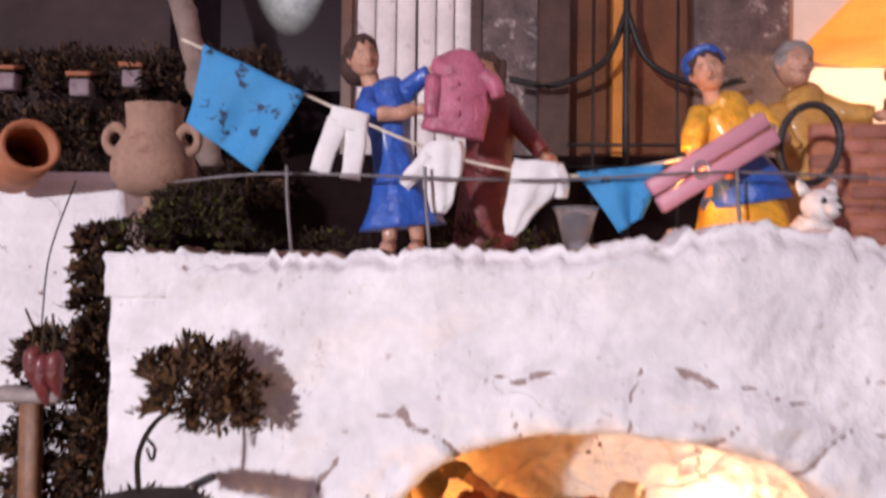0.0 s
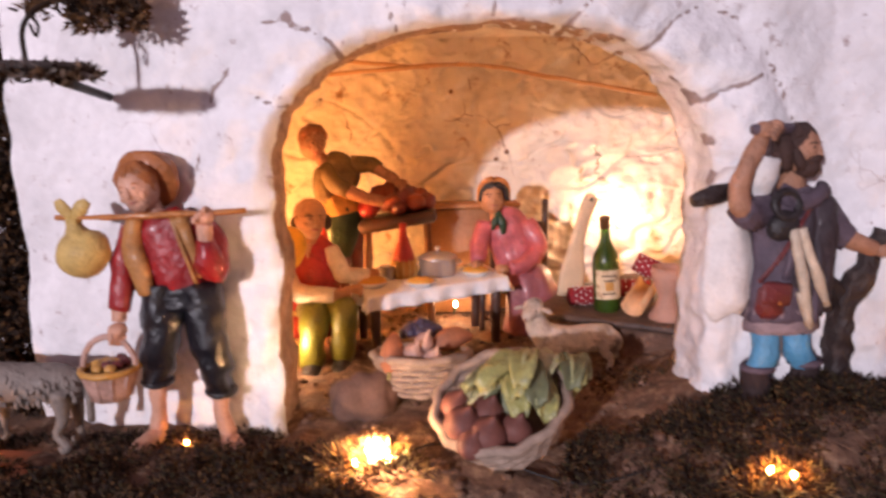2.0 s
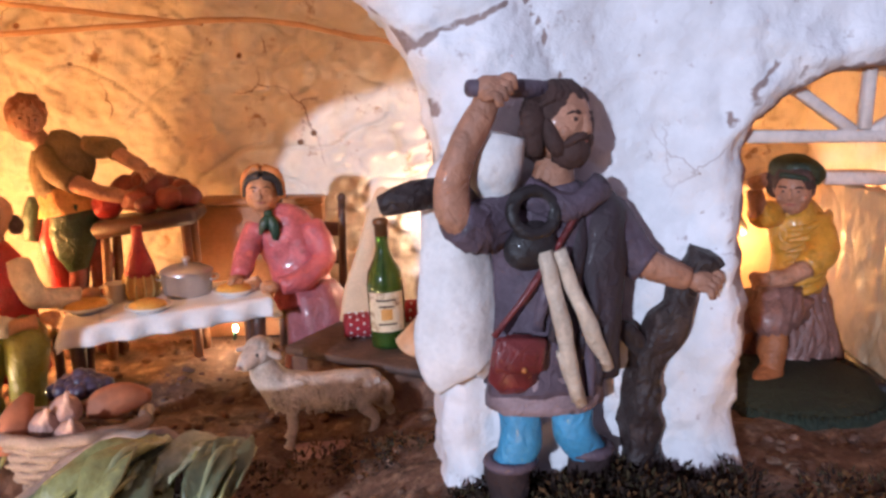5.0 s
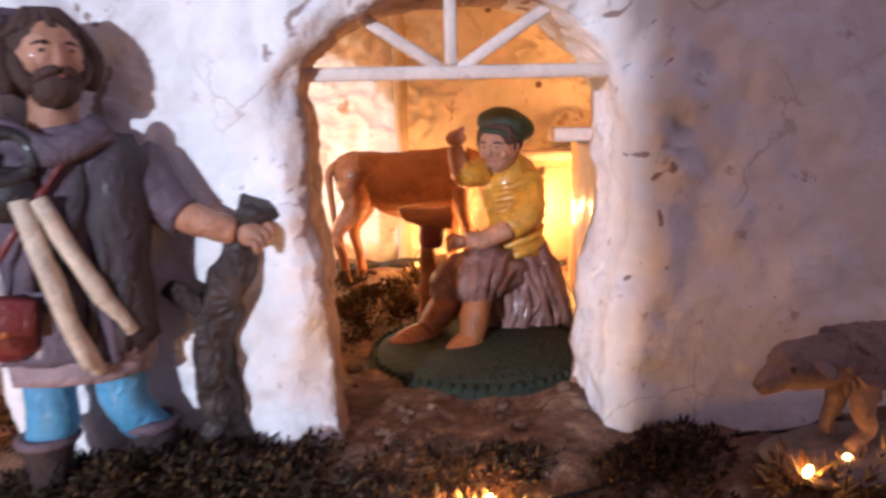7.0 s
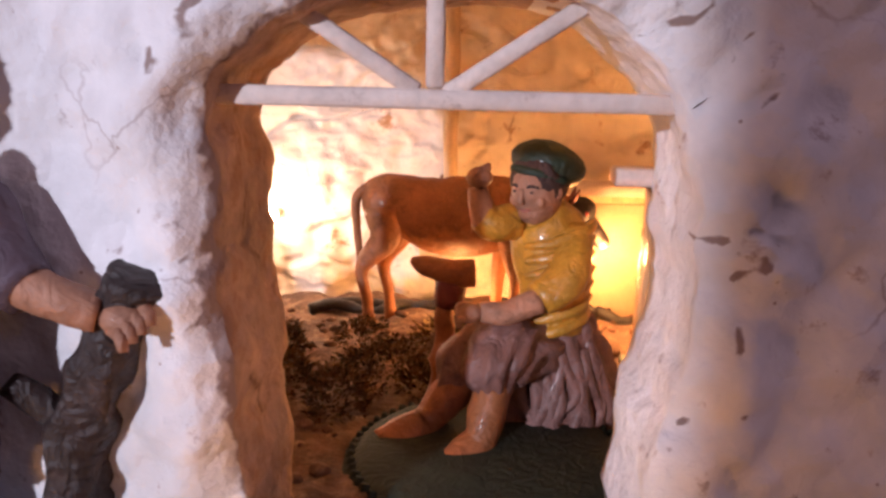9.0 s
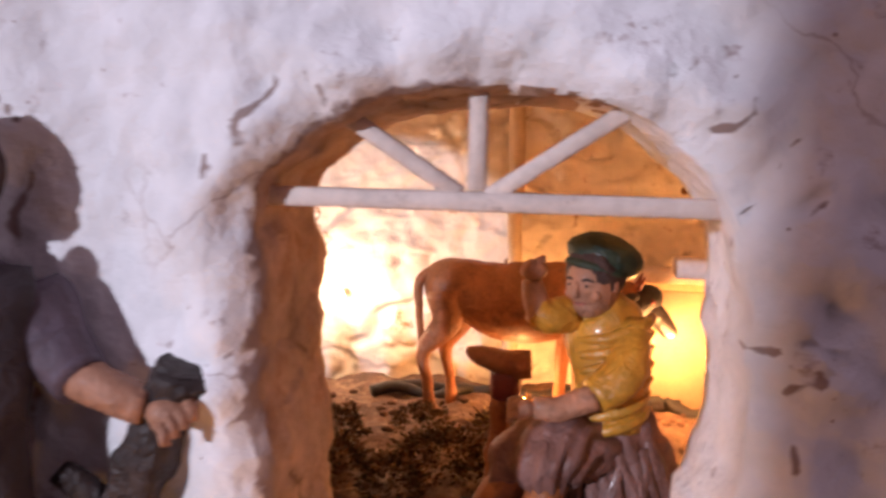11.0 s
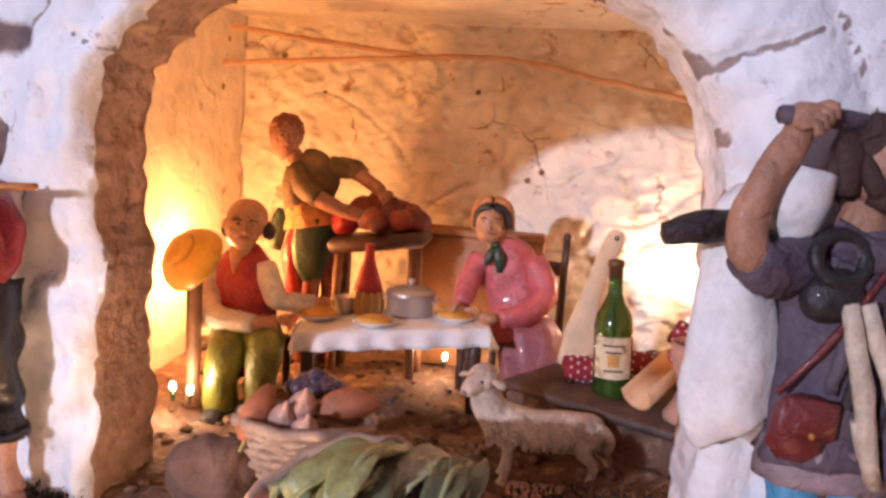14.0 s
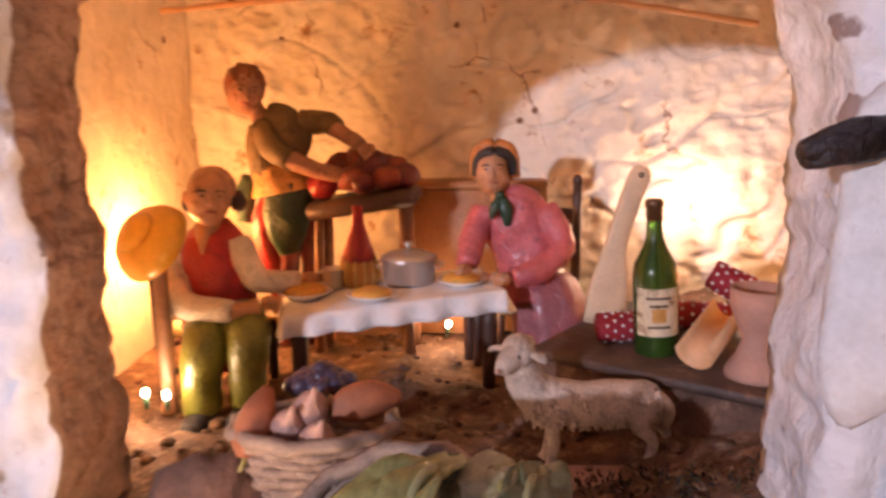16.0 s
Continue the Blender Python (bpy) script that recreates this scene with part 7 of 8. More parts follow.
for q in range(26):
    a, rr = q * 2.4, 0.0028 * math.sqrt(q)
    part("grape", Form().ball((rr * math.cos(a), rr * math.sin(a) * 0.7, 0.012 - rr * 0.5 + rnd.uniform(0, 0.002)), 0.0045, GRAPE, rings=6, seg=9), gr)
for x, y, z, yaw, m, lab in ((0.106, 0.508, 0.061, 25, PINK, "red pepper lying on the basket rim"), (0.060, 0.494, 0.056, 80, RED, "dark red pepper standing in the basket")):
    f = Form().tube([(-0.016, 0, 0, 0.004), (-0.008, 0, 0.001, 0.0082), (0.004, 0, 0.001, 0.0078), (0.016, 0, -0.002, 0.003)], TERRACOTTA_RED, n=14, seg=14, side=(0, 1, 0), folds=4, fold=0.08)
    f.tube([(-0.016, 0, 0, 0.0014), (-0.022, 0, 0.002, 0.0010)], LEAF, n=4, seg=6)
    f.make("pepper", pose(x, y, z, 0, -50 if yaw == 80 else -8, yaw), label=lab, category="pepper", group="peppers in the basket")
for x, y, z in ((0.076, 0.490, 0.056), (0.090, 0.484, 0.053), (0.084, 0.496, 0.062)):
    Form().lathe([(0.0, -0.006), (0.0060, -0.005), (0.0082, 0.0), (0.0060, 0.006), (0.0018, 0.010), (0.0012, 0.014), (0.0, 0.0145)], BASKET_PINK, seg=16, rough=0.06).make("garlic", pose(x, y, z, 25, 20, 0), label="pale garlic bulb in the small basket", category="garlic", group="garlic in the basket")

BULB = mat("lit_bulb", (1.0, 0.40, 0.09), 0.3, vary=0.02, glow=380.0)
BULB_WHITE = mat("lit_white_bulb", (1.0, 0.72, 0.45), 0.3, vary=0.02, glow=260.0)
SOCKET = mat("green_socket_plastic", (0.02, 0.05, 0.025), 0.4)


def fairy_bulb(x, y, z, m=BULB, r=0.0014, lean=20):
    t = thing("fairy_light", pose(x, y, z, lean, 10, 0), "small lit fairy-light bulb with a green socket", "bulb", "fairy lights")
    part("bulb", Form().ball((0, 0, 0.006), (r, r, r * 1.7), m, rings=7, seg=10), t)
    part("socket", Form().tube([(0, 0, 0.002, r * 0.9), (0, 0, -0.006, r * 0.8)], SOCKET, n=3, seg=9), t)
    return t


for x, y, z in ((0.270, 0.330, 0.034), (0.450, 0.370, 0.046), (0.472, 0.364, 0.043), (-0.225, 0.420, 0.020), (-0.085, 0.455, 0.001), (0.462, 0.376, 0.045), (0.440, 0.362, 0.044), (0.279, 0.323, 0.034), (0.060, 0.388, 0.018), (0.040, 0.384, 0.018)):
    fairy_bulb(x, y, z)
for x, y, z in ((-0.044, 0.588, 0.024), (-0.030, 0.586, 0.024)):
    fairy_bulb(x, y, z, BULB_WHITE, 0.0019)
fairy_bulb(0.466, 0.742, 0.046)
fairy_bulb(0.118, 0.746, 0.022, BULB_WHITE, 0.0019)
BULB_DIM = mat("dim_lit_bulb", (1.0, 0.42, 0.10), 0.3, vary=0.02, glow=60.0)
for x, y in ((0.574, 0.366), (0.592, 0.372), (0.610, 0.366)):
    fairy_bulb(x, y, 0.053, BULB_DIM, 0.0015)
fairy_bulb(0.052, 0.398, 0.023, mat("strong_lit_bulb", (1.0, 0.62, 0.34), 0.3, vary=0.02, glow=500.0), 0.0062, 60)
for (x, y, z), m, way in (((-0.085, 0.70, 0.095), BULB, (-1, 0, 0)), ((0.315, 0.800, 0.108), BULB_WHITE, (0, 1, 0)), ((0.578, 0.797, 0.080), BULB, (0, 1, 0))):
    t = thing("house_bulb", pose(x, y, z), "small bare lit bulb set in the plaster wall", "bulb", "house bulbs")
    part("bulb", Form().ball((0, 0, 0), 0.0052, m), t)
    d_ = Vector(way)
    part("holder", Form().tube([(*(d_ * 0.004), 0.0034), (*(d_ * 0.012), 0.0036), (*(d_ * 0.030), 0.0036)], CREAM, n=6, seg=9), t)
STRAW_BIT = mat("dry_straw_bits", (0.42, 0.27, 0.09), 0.6, vary=0.4, scale=120)
straw_at = [(0.056, 0.388, 0.022), (0.036, 0.392, 0.020), (0.068, 0.380, 0.018), (0.268, 0.326, 0.028), (0.284, 0.330, 0.030), (0.448, 0.366, 0.044), (0.468, 0.362, 0.043), (0.580, 0.368, 0.050), (0.604, 0.366, 0.050), (0.470, 0.735, 0.042), (0.455, 0.720, 0.040)]
tufts("straw_by_lights", "golden dry straw bits lying round the fairy lights", [(0.464, 0.742, 0.042, 0.016, 0.010, 0.006, 160)] + [(x, y, z, 0.020, 0.018, 0.008, 330) for x, y, z in straw_at], [STRAW_BIT, MOSS_RUST, MOSS_BROWN], 19, blade=0.008, category="straw", slim=0.35)
wire = Form()
pts = [(-0.24 + 0.86 * u, 0.395 + 0.02 * math.sin(u * 21), 0) for u in np.linspace(0, 1, 40)]
wire.tube([(x, y, ground_z(x, y) + 0.001, 0.0008) for x, y, _ in pts], IRON, n=160, seg=6)
wire.make("fairy_light_wire", label="thin green fairy-light wire in the moss", category="wire")

# ---- things on the outer wall ----
br = thing("wall_shelf", pose(-0.126, 0.378, 0.2585), "dark round moss-edged shelf on the wall", "shelf")
part("plate", Form().lathe([(0.0, -0.003), (0.028, -0.003), (0.032, 0.0), (0.030, 0.003), (0.0, 0.004)], mat("dark_bark", (0.055, 0.040, 0.036), 0.9, vary=0.5, scale=90, bump=0.8), seg=34, rough=0.05), br)
part("bracket", Form().tube([(0, 0.03, -0.004, 0.003), (0, 0.100, -0.012, 0.003)], IRON, n=4, seg=8), br)
tufts("shelf_fringe", "pale ragged fringe under the wall shelf", [(-0.126 + 0.029 * math.cos(a), 0.378 + 0.029 * math.sin(a), 0.2550, 0.004, 0.004, 0.004, 22) for a in np.linspace(0, 6.28, 30)], [WOOL_GREY, MOSS_DARK], 12, blade=0.006)
fl = thing("dried_flower", pose(-0.118, 0.398, 0.2610), "dried brown flower ball on a bent stem", "plant")
part("stem", Form().tube([(-0.020, 0, 0.0, 0.0016), (-0.020, 0, 0.022, 0.0015), (-0.016, 0.018, 0.037, 0.0014), (0.000, 0.036, 0.043, 0.0012)], MOSS_DARK, n=16, seg=7), fl)
part("curl", Form().tube([(-0.017, 0, 0.030, 0.0010), (-0.012, 0.001, 0.024, 0.0010), (-0.013, 0, 0.017, 0.0009), (-0.016, 0, 0.024, 0.0009)], MOSS_DARK, n=12, seg=6), fl)
ball = tufts("bloom", "", [(0, 0, 0, 0.028, 0.025, 0.028, 2300), (0.012, 0, -0.012, 0.018, 0.018, 0.020, 800), (-0.020, 0, 0.012, 0.013, 0.012, 0.012, 400)], [MOSS_RUST, MOSS_DARK, MOSS_BROWN], 14, blade=0.005)
for key in ("label", "category", "kind"):
    if key in ball:
        del ball[key]
ball.parent, ball.location, ball.scale = fl, (-0.003, 0.044, 0.044), (1.15, 0.9, 1.15)
for k_, (x, z, ln) in enumerate(((-0.236, 0.325, 0.034), (-0.228, 0.327, 0.030), (-0.242, 0.330, 0.028))):
    f = Form().tube([(0, 0, 0, 0.0016), (0.001, 0, -0.003, 0.0052), (0.001, 0, -ln * 0.5, 0.0058), (0.003, 0, -ln * 0.85, 0.0030), (0.005, 0, -ln, 0.0006)], OXBLOOD, n=14, seg=12)
    f.tube([(0, 0, 0, 0.0014), (0.001, 0, 0.010, 0.0010), (0.003 - 0.004 * k_, 0, 0.024, 0.0008)], MOSS, n=6, seg=6)
    f.make("chili_pepper", pose(x, 0.470, z), label="dried dark red chili hanging on a string", category="chili", group="hanging chilies")
Form().tube([(-0.236, 0.470, 0.345, 0.0006), (-0.234, 0.474, 0.39, 0.0006), (-0.232, 0.50, 0.44, 0.0006)], IRON, n=10, seg=6).make("chili_string", label="thin dark string holding the chilies", category="string")
bo = thing("wall_board", pose(-0.262, 0.50, 0.015), "pale wooden board leaning at the neighbouring house", "board")
part("board", Form().box((0, 0, 0.075), (0.030, 0.006, 0.100), WOOD_PALE, (6, 0, 0), 0.2), bo)
part("post", Form().box((0.000, 0.004, 0.200), (0.014, 0.010, 0.15), WOOD, (0, 0, 0), 0.2), bo)
part("cap", Form().box((0, 0.002, 0.278), (0.050, 0.020, 0.010), GREY, (0, 0, 0), 0.3), bo)

# ---- roof: pots, washing line, fence ----
# A darkened terracotta: the shadow on the amphora is put into its colour.
CLAY_BROWN = mat("shaded_terracotta", (0.34, 0.20, 0.145), 0.85, vary=0.3, scale=40, bump=0.4, stain=(0.20, 0.10, 0.07), stain_at=(0.55, 0.68), stain_scale=45)
am = thing("amphora", pose(-0.184, 0.515, 0.430) @ Matrix.Diagonal((0.70, 0.70, 0.88, 1.0)), "terracotta amphora with two loop handles, shadow put into its colour", "amphora")
part("body", Form().lathe([(0.0, 0.0), (0.020, 0.001), (0.034, 0.006), (0.041, 0.016), (0.041, 0.026), (0.036, 0.040), (0.029, 0.048), (0.0265, 0.053), (0.0275, 0.066), (0.0285, 0.073), (0.0265, 0.074), (0.022, 0.060), (0.0, 0.052)], CLAY_BROWN, seg=34, rough=0.02), am)
for s in (-1, 1):
    part("handle", Form().ring((0.0370 * s, -0.006, 0.046), 0.0098, 0.0046, CLAY_BROWN, (90, 0, 0)), am)
part("foot", Form().lathe([(0.016, -0.020), (0.020, -0.016), (0.009, -0.004), (0.012, 0.003)], CLAY_BROWN, seg=22), am)
pp = Form()
pp.lathe([(0.0235, 0.0), (0.0260, 0.002), (0.0260, 0.100), (0.0205, 0.100), (0.0205, 0.004), (0.0235, 0.0)], TERRACOTTA_RED, seg=26)
pp.make("clay_pipe", pose(-0.368, 0.640, 0.464, 82, 0, 42) @ Matrix.Scale(0.85, 4), label="orange terracotta pipe lying on the neighbouring wall", category="pipe")
tufts("roof_moss", "dark moss round the amphora on the roof", [(-0.150, 0.500, 0.410, 0.036, 0.020, 0.026, 2600), (-0.12, 0.53, 0.398, 0.02, 0.02, 0.012, 300), (-0.20, 0.53, 0.400, 0.02, 0.03, 0.02, 400), (-0.07, 0.56, 0.398, 0.03, 0.02, 0.012, 300), (0.10, 0.56, 0.398, 0.03, 0.02, 0.014, 300), (0.03, 0.58, 0.40, 0.03, 0.02, 0.02, 400)], [MOSS_DARK, MOSS_GREEN, MOSS_DARK, MOSS_DARK], 15, blade=0.005)
line = Form().tube([(-0.156, 0.490, 0.535, 0.0010), (-0.070, 0.488, 0.497, 0.0011), (0.000, 0.487, 0.466, 0.0011), (0.060, 0.487, 0.449, 0.0011), (0.120, 0.489, 0.446, 0.0011), (0.235, 0.494, 0.470, 0.0010)], CREAM, n=60, seg=6)
line.make("washing_line", label="sagging cream string used as a washing line", category="line")
SKY_CLOTH = mat("stained_blue_cloth", (0.03, 0.26, 0.55), 0.7, vary=0.15, scale=40, bump=0.3, bump_scale=500, stain=(0.010, 0.03, 0.07), stain_at=(0.585, 0.62), stain_scale=55)


def hung(name, outline, y, m, label, ripple=0.002, group="washing on the line"):
    """A piece of cloth between four corners (top left, top right, bottom right, bottom left)."""
    a, b_, c_, d_ = (Vector((x, y, z)) for x, z in outline)
    verts, faces, n_ = [], [], 16
    for j in range(n_ + 1):
        for i in range(n_ + 1):
            u, v = i / n_, j / n_
            p = a.lerp(b_, u).lerp(d_.lerp(c_, u), v)
            p.y += ripple * math.sin(u * 11 + v * 2) + bumpy(p, 0.02, 0.003)
            verts.append(p)
    for j in range(n_):
        for i in range(n_):
            q = j * (n_ + 1) + i
            faces.append((q, q + 1, q + n_ + 2, q + n_ + 1))
    ob = Form()
    ob.add(verts, faces, m)
    ob = ob.make(name, label=label, category="cloth", group=group)
    ob.modifiers.new("thick", "SOLIDIFY").thickness = 0.0012
    return ob


hung("blue_cloth", ((-0.139, 0.530), (-0.070, 0.498), (-0.103, 0.445), (-0.150, 0.478)), 0.486, SKY_CLOTH, "bright blue cloth with dark stains on the line")
hung("blue_cloth", ((0.108, 0.447), (0.165, 0.453), (0.150, 0.418), (0.136, 0.408)), 0.486, SKY_CLOTH, "small bright blue cloth hanging from the line")


def crumpled(x, z, body, sleeves, label, category):
    """A crumpled white garment: a body and sleeves, as rows that sink from the line."""
    t = thing("hung_" + category, pose(x, 0.485, z), label, category, "washing on the line")
    part("body", Form().tube(body, CLOTH, n=24, seg=28, folds=6, fold=0.16, rough=0.0022, side=(0, 1, 0)), t)
    for rows in sleeves:
        part("sleeve", Form().tube(rows, CLOTH, n=14, seg=18, folds=4, fold=0.14, rough=0.0014, side=(0, 1, 0)), t)
    return t


def trousers(x, z, size, lean, label):
    f = Form()
    f.tube([(0, 0, 0, size * 0.42, size * 0.10), (0, 0, -size * 0.45, size * 0.40, size * 0.11)], CLOTH, n=6, seg=16, rough=0.001)
    for s in (-1, 1):
        f.tube([(s * size * 0.2, 0, -size * 0.30, size * 0.24, size * 0.10), (s * size * 0.28, 0, -size * 0.8, size * 0.23, size * 0.09), (s * size * 0.34, 0.001, -size * 1.45, size * 0.21, size * 0.07)], CLOTH, n=12, seg=14, folds=3, fold=0.1, rough=0.001)
    return f.make("hung_trousers", pose(x, 0.485, z, 0, lean, 0), label=label, category="trousers", group="washing on the line")


trousers(-0.040, 0.487, 0.031, 14, "small white cloth trousers hanging from the line")
crumpled(0.019, 0.466, [(0.004, 0, 0.001, 0.003, 0.010), (0.003, 0, -0.010, 0.005, 0.0135), (0.001, 0, -0.024, 0.005, 0.0115), (0.000, 0, -0.038, 0.004, 0.0085), (-0.001, 0, -0.046, 0.002, 0.0050)],
         [[(-0.006, 0, -0.010, 0.0040, 0.0065), (-0.016, 0, -0.020, 0.0038, 0.0052), (-0.023, 0, -0.029, 0.0026, 0.0042)]], "crumpled white cloth shirt hanging from the line", "shirt")
crumpled(0.080, 0.452, [(0.004, 0, 0.002, 0.003, 0.015), (0.002, 0, -0.009, 0.005, 0.0165), (-0.006, 0, -0.024, 0.005, 0.0120), (-0.012, 0, -0.038, 0.0040, 0.0065), (-0.015, 0, -0.046, 0.002, 0.0030)],
         [[(0.014, 0, -0.003, 0.0040, 0.0060), (0.017, 0, -0.012, 0.0040, 0.0060), (0.018, 0, -0.022, 0.0026, 0.0042)]], "crumpled white cloth vest hanging from the line", "vest")
peg = thing("clothes_peg", pose(0.193, 0.480, 0.453, 0, -32, 0), "large pink wooden clothes peg on the line", "peg")
PEG_PINK = mat("pale_pink_paint", (0.62, 0.27, 0.33), 0.5, vary=0.12, scale=60)
for s in (-1, 1):
    part("jaw", Form().box((0, 0.0, 0.0062 * s), (0.086, 0.010, 0.0110), PEG_PINK, bevel=0.15), peg)
part("spring", Form().ring((-0.010, -0.0058, 0), 0.0050, 0.0010, METAL, (90, 0, 0)), peg)
Form().ring((0, 0, 0), 0.0195, 0.0026, DARK, (90, 10, 0), squash=1.35).make("rubber_hoop", pose(0.262, 0.497, 0.468), label="black rubber hoop hung before the woman in yellow", category="hoop")
FENCE_WIRE = mat("dull_wire", (0.20, 0.18, 0.19), 0.6, metal=0.3, vary=0.3)
fence = thing("wire_fence", pose(0, 0.472, 0), "thin grey wire fence along the roof edge", "fence")
part("wire", Form().tube([(-0.152, 0, 0.437, 0.0009), (-0.08, 0, 0.443, 0.0009), (0.08, 0, 0.440, 0.0009), (0.20, 0, 0.446, 0.0009), (0.33, 0, 0.441, 0.0009)], FENCE_WIRE, n=40, seg=6), fence)
for x in (-0.079, 0.010, 0.206, 0.300):
    part("post", Form().tube([(x, 0, 0.448, 0.0011), (x + 0.001, 0, 0.425, 0.0012), (x + 0.004, 0, 0.392, 0.0011)], FENCE_WIRE, n=8, seg=6), fence)
Form().lathe([(0.006, 0.0), (0.014, 0.028), (0.016, 0.030), (0.013, 0.028), (0.004, 0.003)], mat("clear_glass", (0.8, 0.82, 0.85), 0.05, vary=0.02, see=0.9), seg=22).make("glass_cup", pose(0.108, 0.487, 0.394), label="small clear glass standing on the roof edge", category="glass")
fairy_bulb(0.174, 0.50, 0.440, BULB, 0.0025)
wall_r = thing("brick_wall", pose(0.368, 0.60, 0.392), "small red brick wall at the end of the roof", "wall")
BRICK = mat("small_red_brick", (0.36, 0.14, 0.10), 0.85, vary=0.25, scale=60, bump=0.5, random_each=0.3)
bf = Form().box((0, 0, 0), (0.028, 0.014, 0.0105), BRICK, bevel=0.15, rough=0.001)
first = None
for i in range(13):
    for j in range(4):
        x = -0.045 + 0.030 * j + (0.015 if i % 2 else 0)
        if i > 8 and j < 2:
            continue
        if first is None:
            first = bf.make("brick", Matrix.Translation((x, 0, 0.006 + 0.012 * i)), wall_r)
        else:
            q = first.copy()
            scene.collection.objects.link(q)
            q.matrix_basis = Matrix.Translation((x, bumpy((i, j, 1), 0.7, 0.002), 0.006 + 0.012 * i))
core = Form().box((0.0, 0.0012, 0.055), (0.118, 0.0112, 0.108), TERRACOTTA_RED, bevel=0.05)
part("mortar", core, wall_r)

# ---- the real house behind ----


def panel(name, x0, x1, z0, z1, y, m, label, d=0.03, category="wall"):
    ob = Form().box(((x0 + x1) / 2, y + d / 2, (z0 + z1) / 2), (x1 - x0, d, z1 - z0), m, bevel=0.03).make(name, label=label, category=category, kind="structure", flat=True)
    return ob


STONEWORK = mat("grey_flecked_stone", (0.13, 0.085, 0.08), 0.6, vary=0.6, scale=34, bump=0.8, stain=(0.42, 0.34, 0.32), stain_at=(0.57, 0.66), stain_scale=38)
DARKGLASS = mat("dark_window_glass", (0.012, 0.007, 0.009), 0.9, vary=0.5, scale=12, spec=0.02)
VARNISH = mat("varnished_wood", (0.15, 0.055, 0.022), 0.35, vary=0.5, scale=20, coat=0.3)
panel("window_1", -0.42, -0.155, 0.2, 1.1, 1.10, DARKGLASS, "dark window glass of the house behind", category="window")
# The reflection on the dark pane is painted as a soft spot of emission.
PANE = mat("painted_sheen_pane", (0.72, 0.80, 1.0), 0.2, vary=0.6, scale=18, glow=1.0)
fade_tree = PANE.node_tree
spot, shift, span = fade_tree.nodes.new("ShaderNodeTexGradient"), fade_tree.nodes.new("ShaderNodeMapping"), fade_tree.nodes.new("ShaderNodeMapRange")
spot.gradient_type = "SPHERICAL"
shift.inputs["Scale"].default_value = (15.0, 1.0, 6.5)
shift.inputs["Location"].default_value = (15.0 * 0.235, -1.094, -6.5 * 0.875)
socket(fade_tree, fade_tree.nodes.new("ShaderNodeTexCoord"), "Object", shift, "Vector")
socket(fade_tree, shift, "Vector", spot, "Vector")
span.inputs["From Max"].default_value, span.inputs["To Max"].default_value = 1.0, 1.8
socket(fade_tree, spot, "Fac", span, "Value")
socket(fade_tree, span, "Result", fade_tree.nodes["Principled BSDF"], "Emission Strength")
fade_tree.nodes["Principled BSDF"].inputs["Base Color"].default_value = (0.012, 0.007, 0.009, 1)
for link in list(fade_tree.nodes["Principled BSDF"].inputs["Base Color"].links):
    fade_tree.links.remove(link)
panel("window_sheen", -0.340, -0.157, 0.640, 0.85, 1.094, PANE, "dark window pane with a reflection painted as a soft glow", d=0.004, category="window")
panel("window_post", -0.155, -0.140, 0.2, 1.1, 1.08, VARNISH, "brown varnished window post", category="trim")
shutter = panel("door_1", -0.140, 0.036, 0.2, 1.1, 1.112, WOOD_DARK, "weathered white wooden plank shutter", category="door")
for x0, x1 in ((-0.140, -0.108), (-0.106, -0.077), (-0.075, -0.047), (-0.043, -0.017), (-0.015, 0.010), (0.012, 0.036)):
    Form().box(((x0 + x1) / 2, 1.106, 0.65), (x1 - x0, 0.012, 0.9), DOOR_WHITE, bevel=0.12).make("plank", parent=shutter)
panel("door_post", 0.036, 0.052, 0.2, 1.1, 1.085, WOOD_DARK, "dark wooden door post", category="trim")
panel("wall_stone", 0.052, 0.134, 0.2, 1.1, 1.09, STONEWORK, "grey flecked stone jamb")
panel("post_dark", 0.134, 0.178, 0.2, 1.1, 1.06, WOOD_DARK, "nearly black wooden post", category="trim")
panel("door_3", 0.178, 0.244, 0.2, 1.1, 1.10, VARNISH, "brown varnished door panel", category="door")
# A gap of orange light by the door, put in as a coloured strip.
panel("light_strip", 0.244, 0.264, 0.2, 1.1, 1.085, mat("painted_orange_light", (0.62, 0.24, 0.05), 0.3, vary=0.2, scale=20, coat=0.5), "strip of orange light painted beside the door", category="trim")
panel("door_4", 0.264, 0.362, 0.2, 1.1, 1.10, VARNISH, "brown varnished door panel", category="door")
panel("wall_stone_2", 0.362, 0.50, 0.2, 1.1, 1.09, STONEWORK, "grey flecked stone jamb")
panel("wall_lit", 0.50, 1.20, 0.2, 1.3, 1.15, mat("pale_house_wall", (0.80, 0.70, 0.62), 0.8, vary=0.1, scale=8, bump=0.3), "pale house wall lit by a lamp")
# A nearly black panel added as dark backdrop behind the washing.
panel("backdrop_low", -0.42, 0.50, 0.35, 0.535, 1.02, mat("near_black_backdrop", (0.014, 0.008, 0.008), 0.95, vary=0.6, scale=14, spec=0.02), "nearly black low backdrop panel behind the roof", category="planter")
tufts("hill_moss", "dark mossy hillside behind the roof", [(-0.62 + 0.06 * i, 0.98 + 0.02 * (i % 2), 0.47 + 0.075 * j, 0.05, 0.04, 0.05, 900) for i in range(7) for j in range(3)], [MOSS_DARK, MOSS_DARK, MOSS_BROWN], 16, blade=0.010)
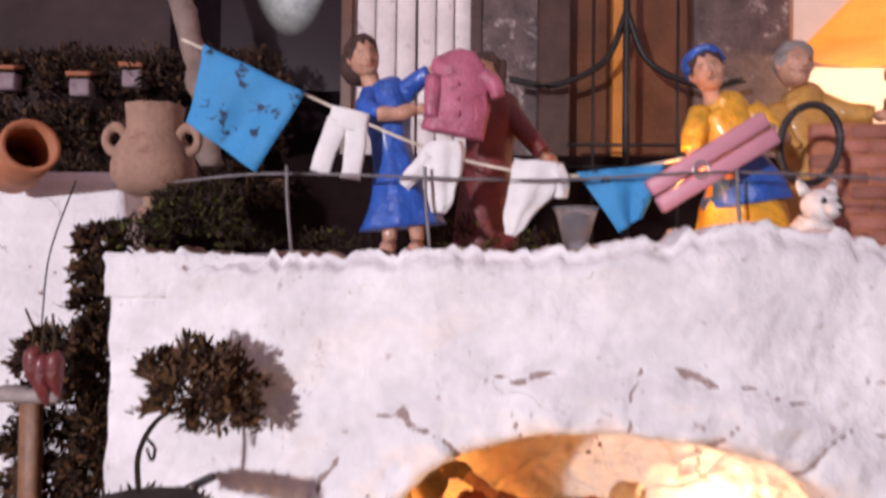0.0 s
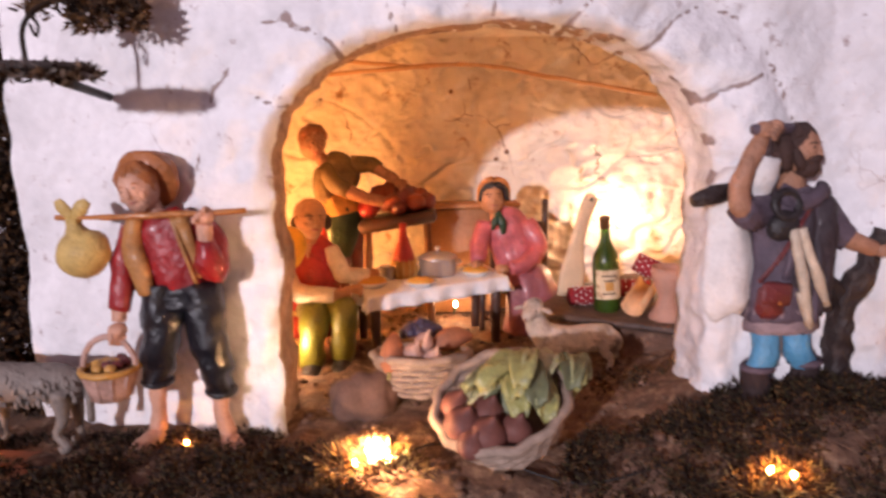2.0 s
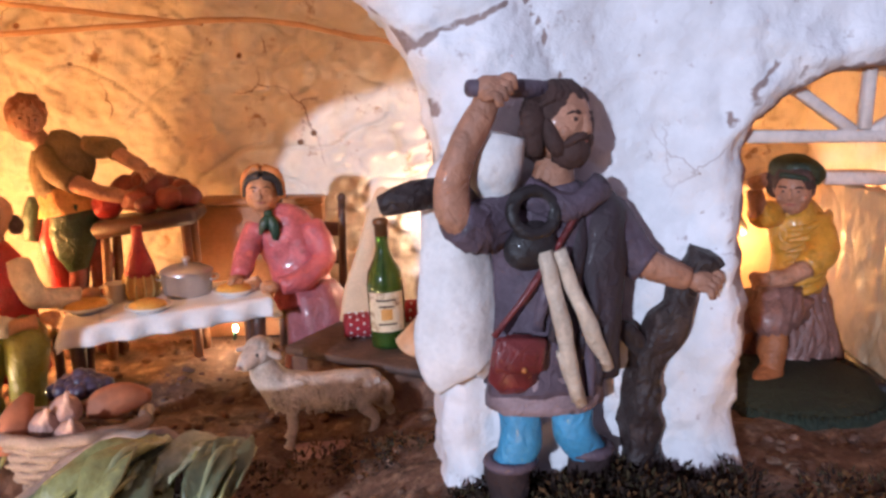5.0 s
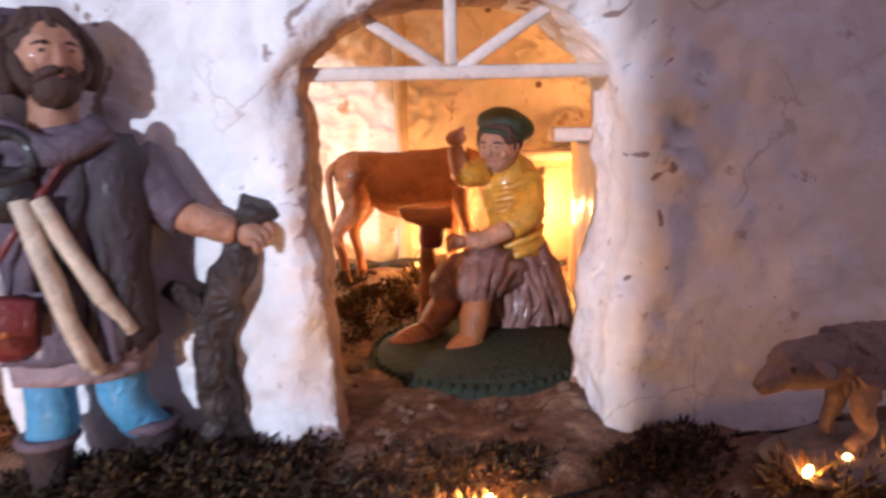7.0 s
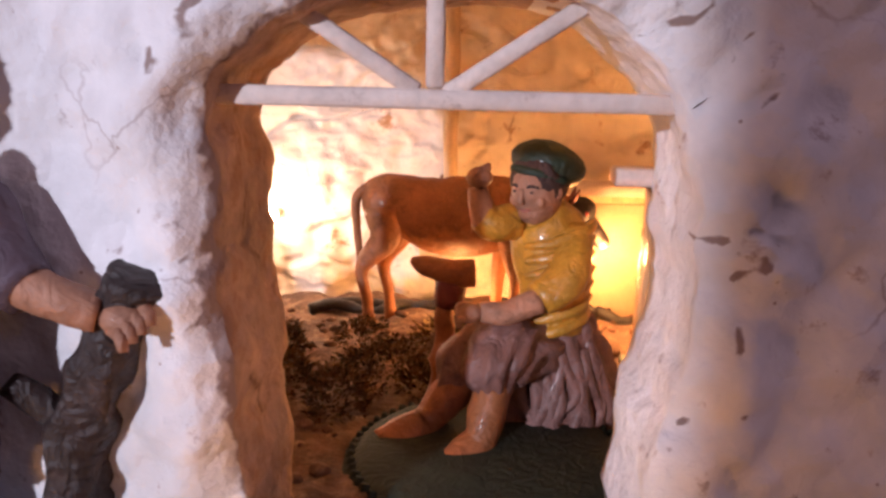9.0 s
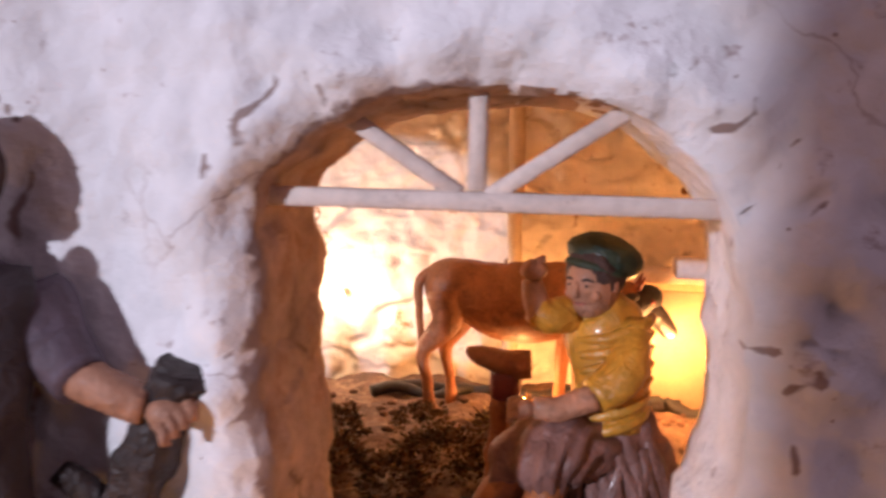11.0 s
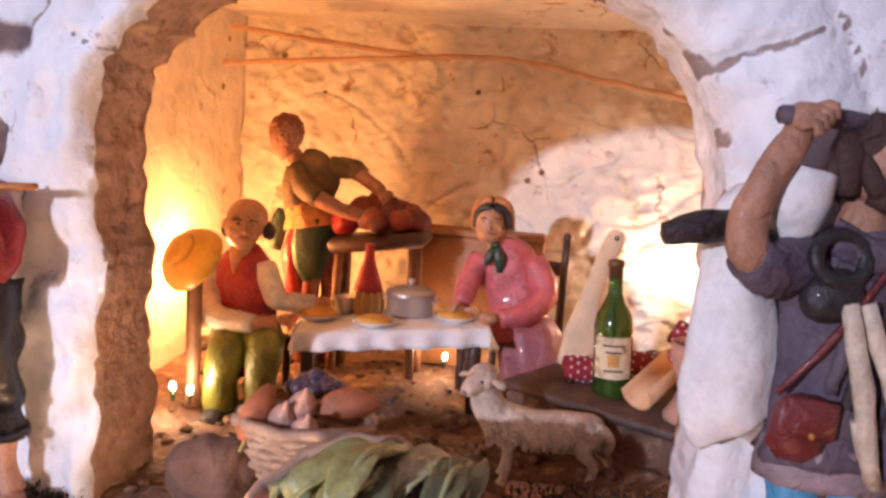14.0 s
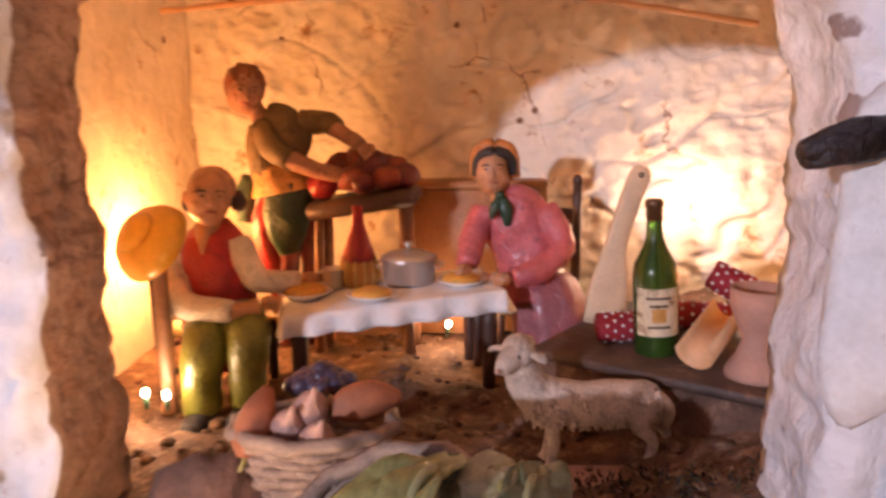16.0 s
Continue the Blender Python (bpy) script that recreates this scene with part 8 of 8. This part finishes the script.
# The shade on this wall is put into its dark brown base colour.
panel("backdrop_left", -1.6, -0.42, 0.0, 1.3, 1.16, mat("dark_brown_shade", (0.05, 0.03, 0.03), 0.9, vary=0.5, scale=6), "house wall with its shade painted dark brown")
rnd = random.Random(21)
for x, z in ((-0.575, 0.606), (-0.475, 0.598), (-0.405, 0.610)):
    h_ = thing("toy_house", pose(x, 0.955, z), "tiny white toy house on the mossy hillside, dimmed by a mauve colour", "house", "toy houses on the hill")
    # White walls drawn in pale mauve: the hillside's shade is in the colour.
    part("wall", Form().box((0, 0, 0.012), (0.026, 0.020, 0.022), MAUVE_PALE, bevel=0.06), h_)
    part("roof", Form().box((0, -0.002, 0.031), (0.032, 0.026, 0.006), TERRACOTTA_RED, (12, 0, 0), 0.2), h_)
Form().tube([(-0.345, 0.90, 0.78, 0.016), (-0.315, 0.90, 0.68, 0.014), (-0.290, 0.89, 0.58, 0.013), (-0.275, 0.88, 0.50, 0.015)], mat("grey_bark", (0.26, 0.19, 0.16), 0.9, vary=0.4, scale=40, bump=0.8), n=24, seg=14, rough=0.005).make("tree_trunk", label="bent bare grey branch standing on the roof", category="branch")
grille = thing("iron_grille", pose(0, 1.02, 0), "black wrought iron grille with curved bars", "grille")
part("upright", Form().tube([(0.250, 0, 0.40, 0.005), (0.250, 0, 1.1, 0.005)], IRON, n=4, seg=8), grille)
for s in (-1, 1):
    part("curved_bar", Form().tube([(0.250, 0, 0.735, 0.0045), (0.250 + 0.03 * s, 0, 0.665, 0.0045), (0.250 + 0.10 * s, 0, 0.632, 0.0045), (0.250 + 0.16 * s, 0, 0.64, 0.0045)], IRON, n=18, seg=8), grille)
for z in (0.52, 0.55):
    part("bar", Form().tube([(0.17, 0, z, 0.0022), (0.40, 0, z, 0.0022)], IRON, n=3, seg=6), grille)
for x in (0.205, 0.32):
    part("bar", Form().tube([(x, 0, 0.40, 0.0022), (x, 0, 0.78, 0.0022)], IRON, n=3, seg=6), grille)
shade = thing("lamp_shade", pose(0.63, 1.00, 0.735, 0, 0, 0), "orange glowing cloth lamp shade", "lamp")
part("shade", Form().lathe([(0.14, -0.045), (0.05, 0.05), (0.045, 0.05), (0.135, -0.045)], mat("orange_lamp_shade", (0.80, 0.30, 0.05), 0.7, vary=0.2, scale=20, glow=0.9), seg=28), shade)
part("bulb", Form().ball((0, 0, -0.02), 0.02, BULB), shade)
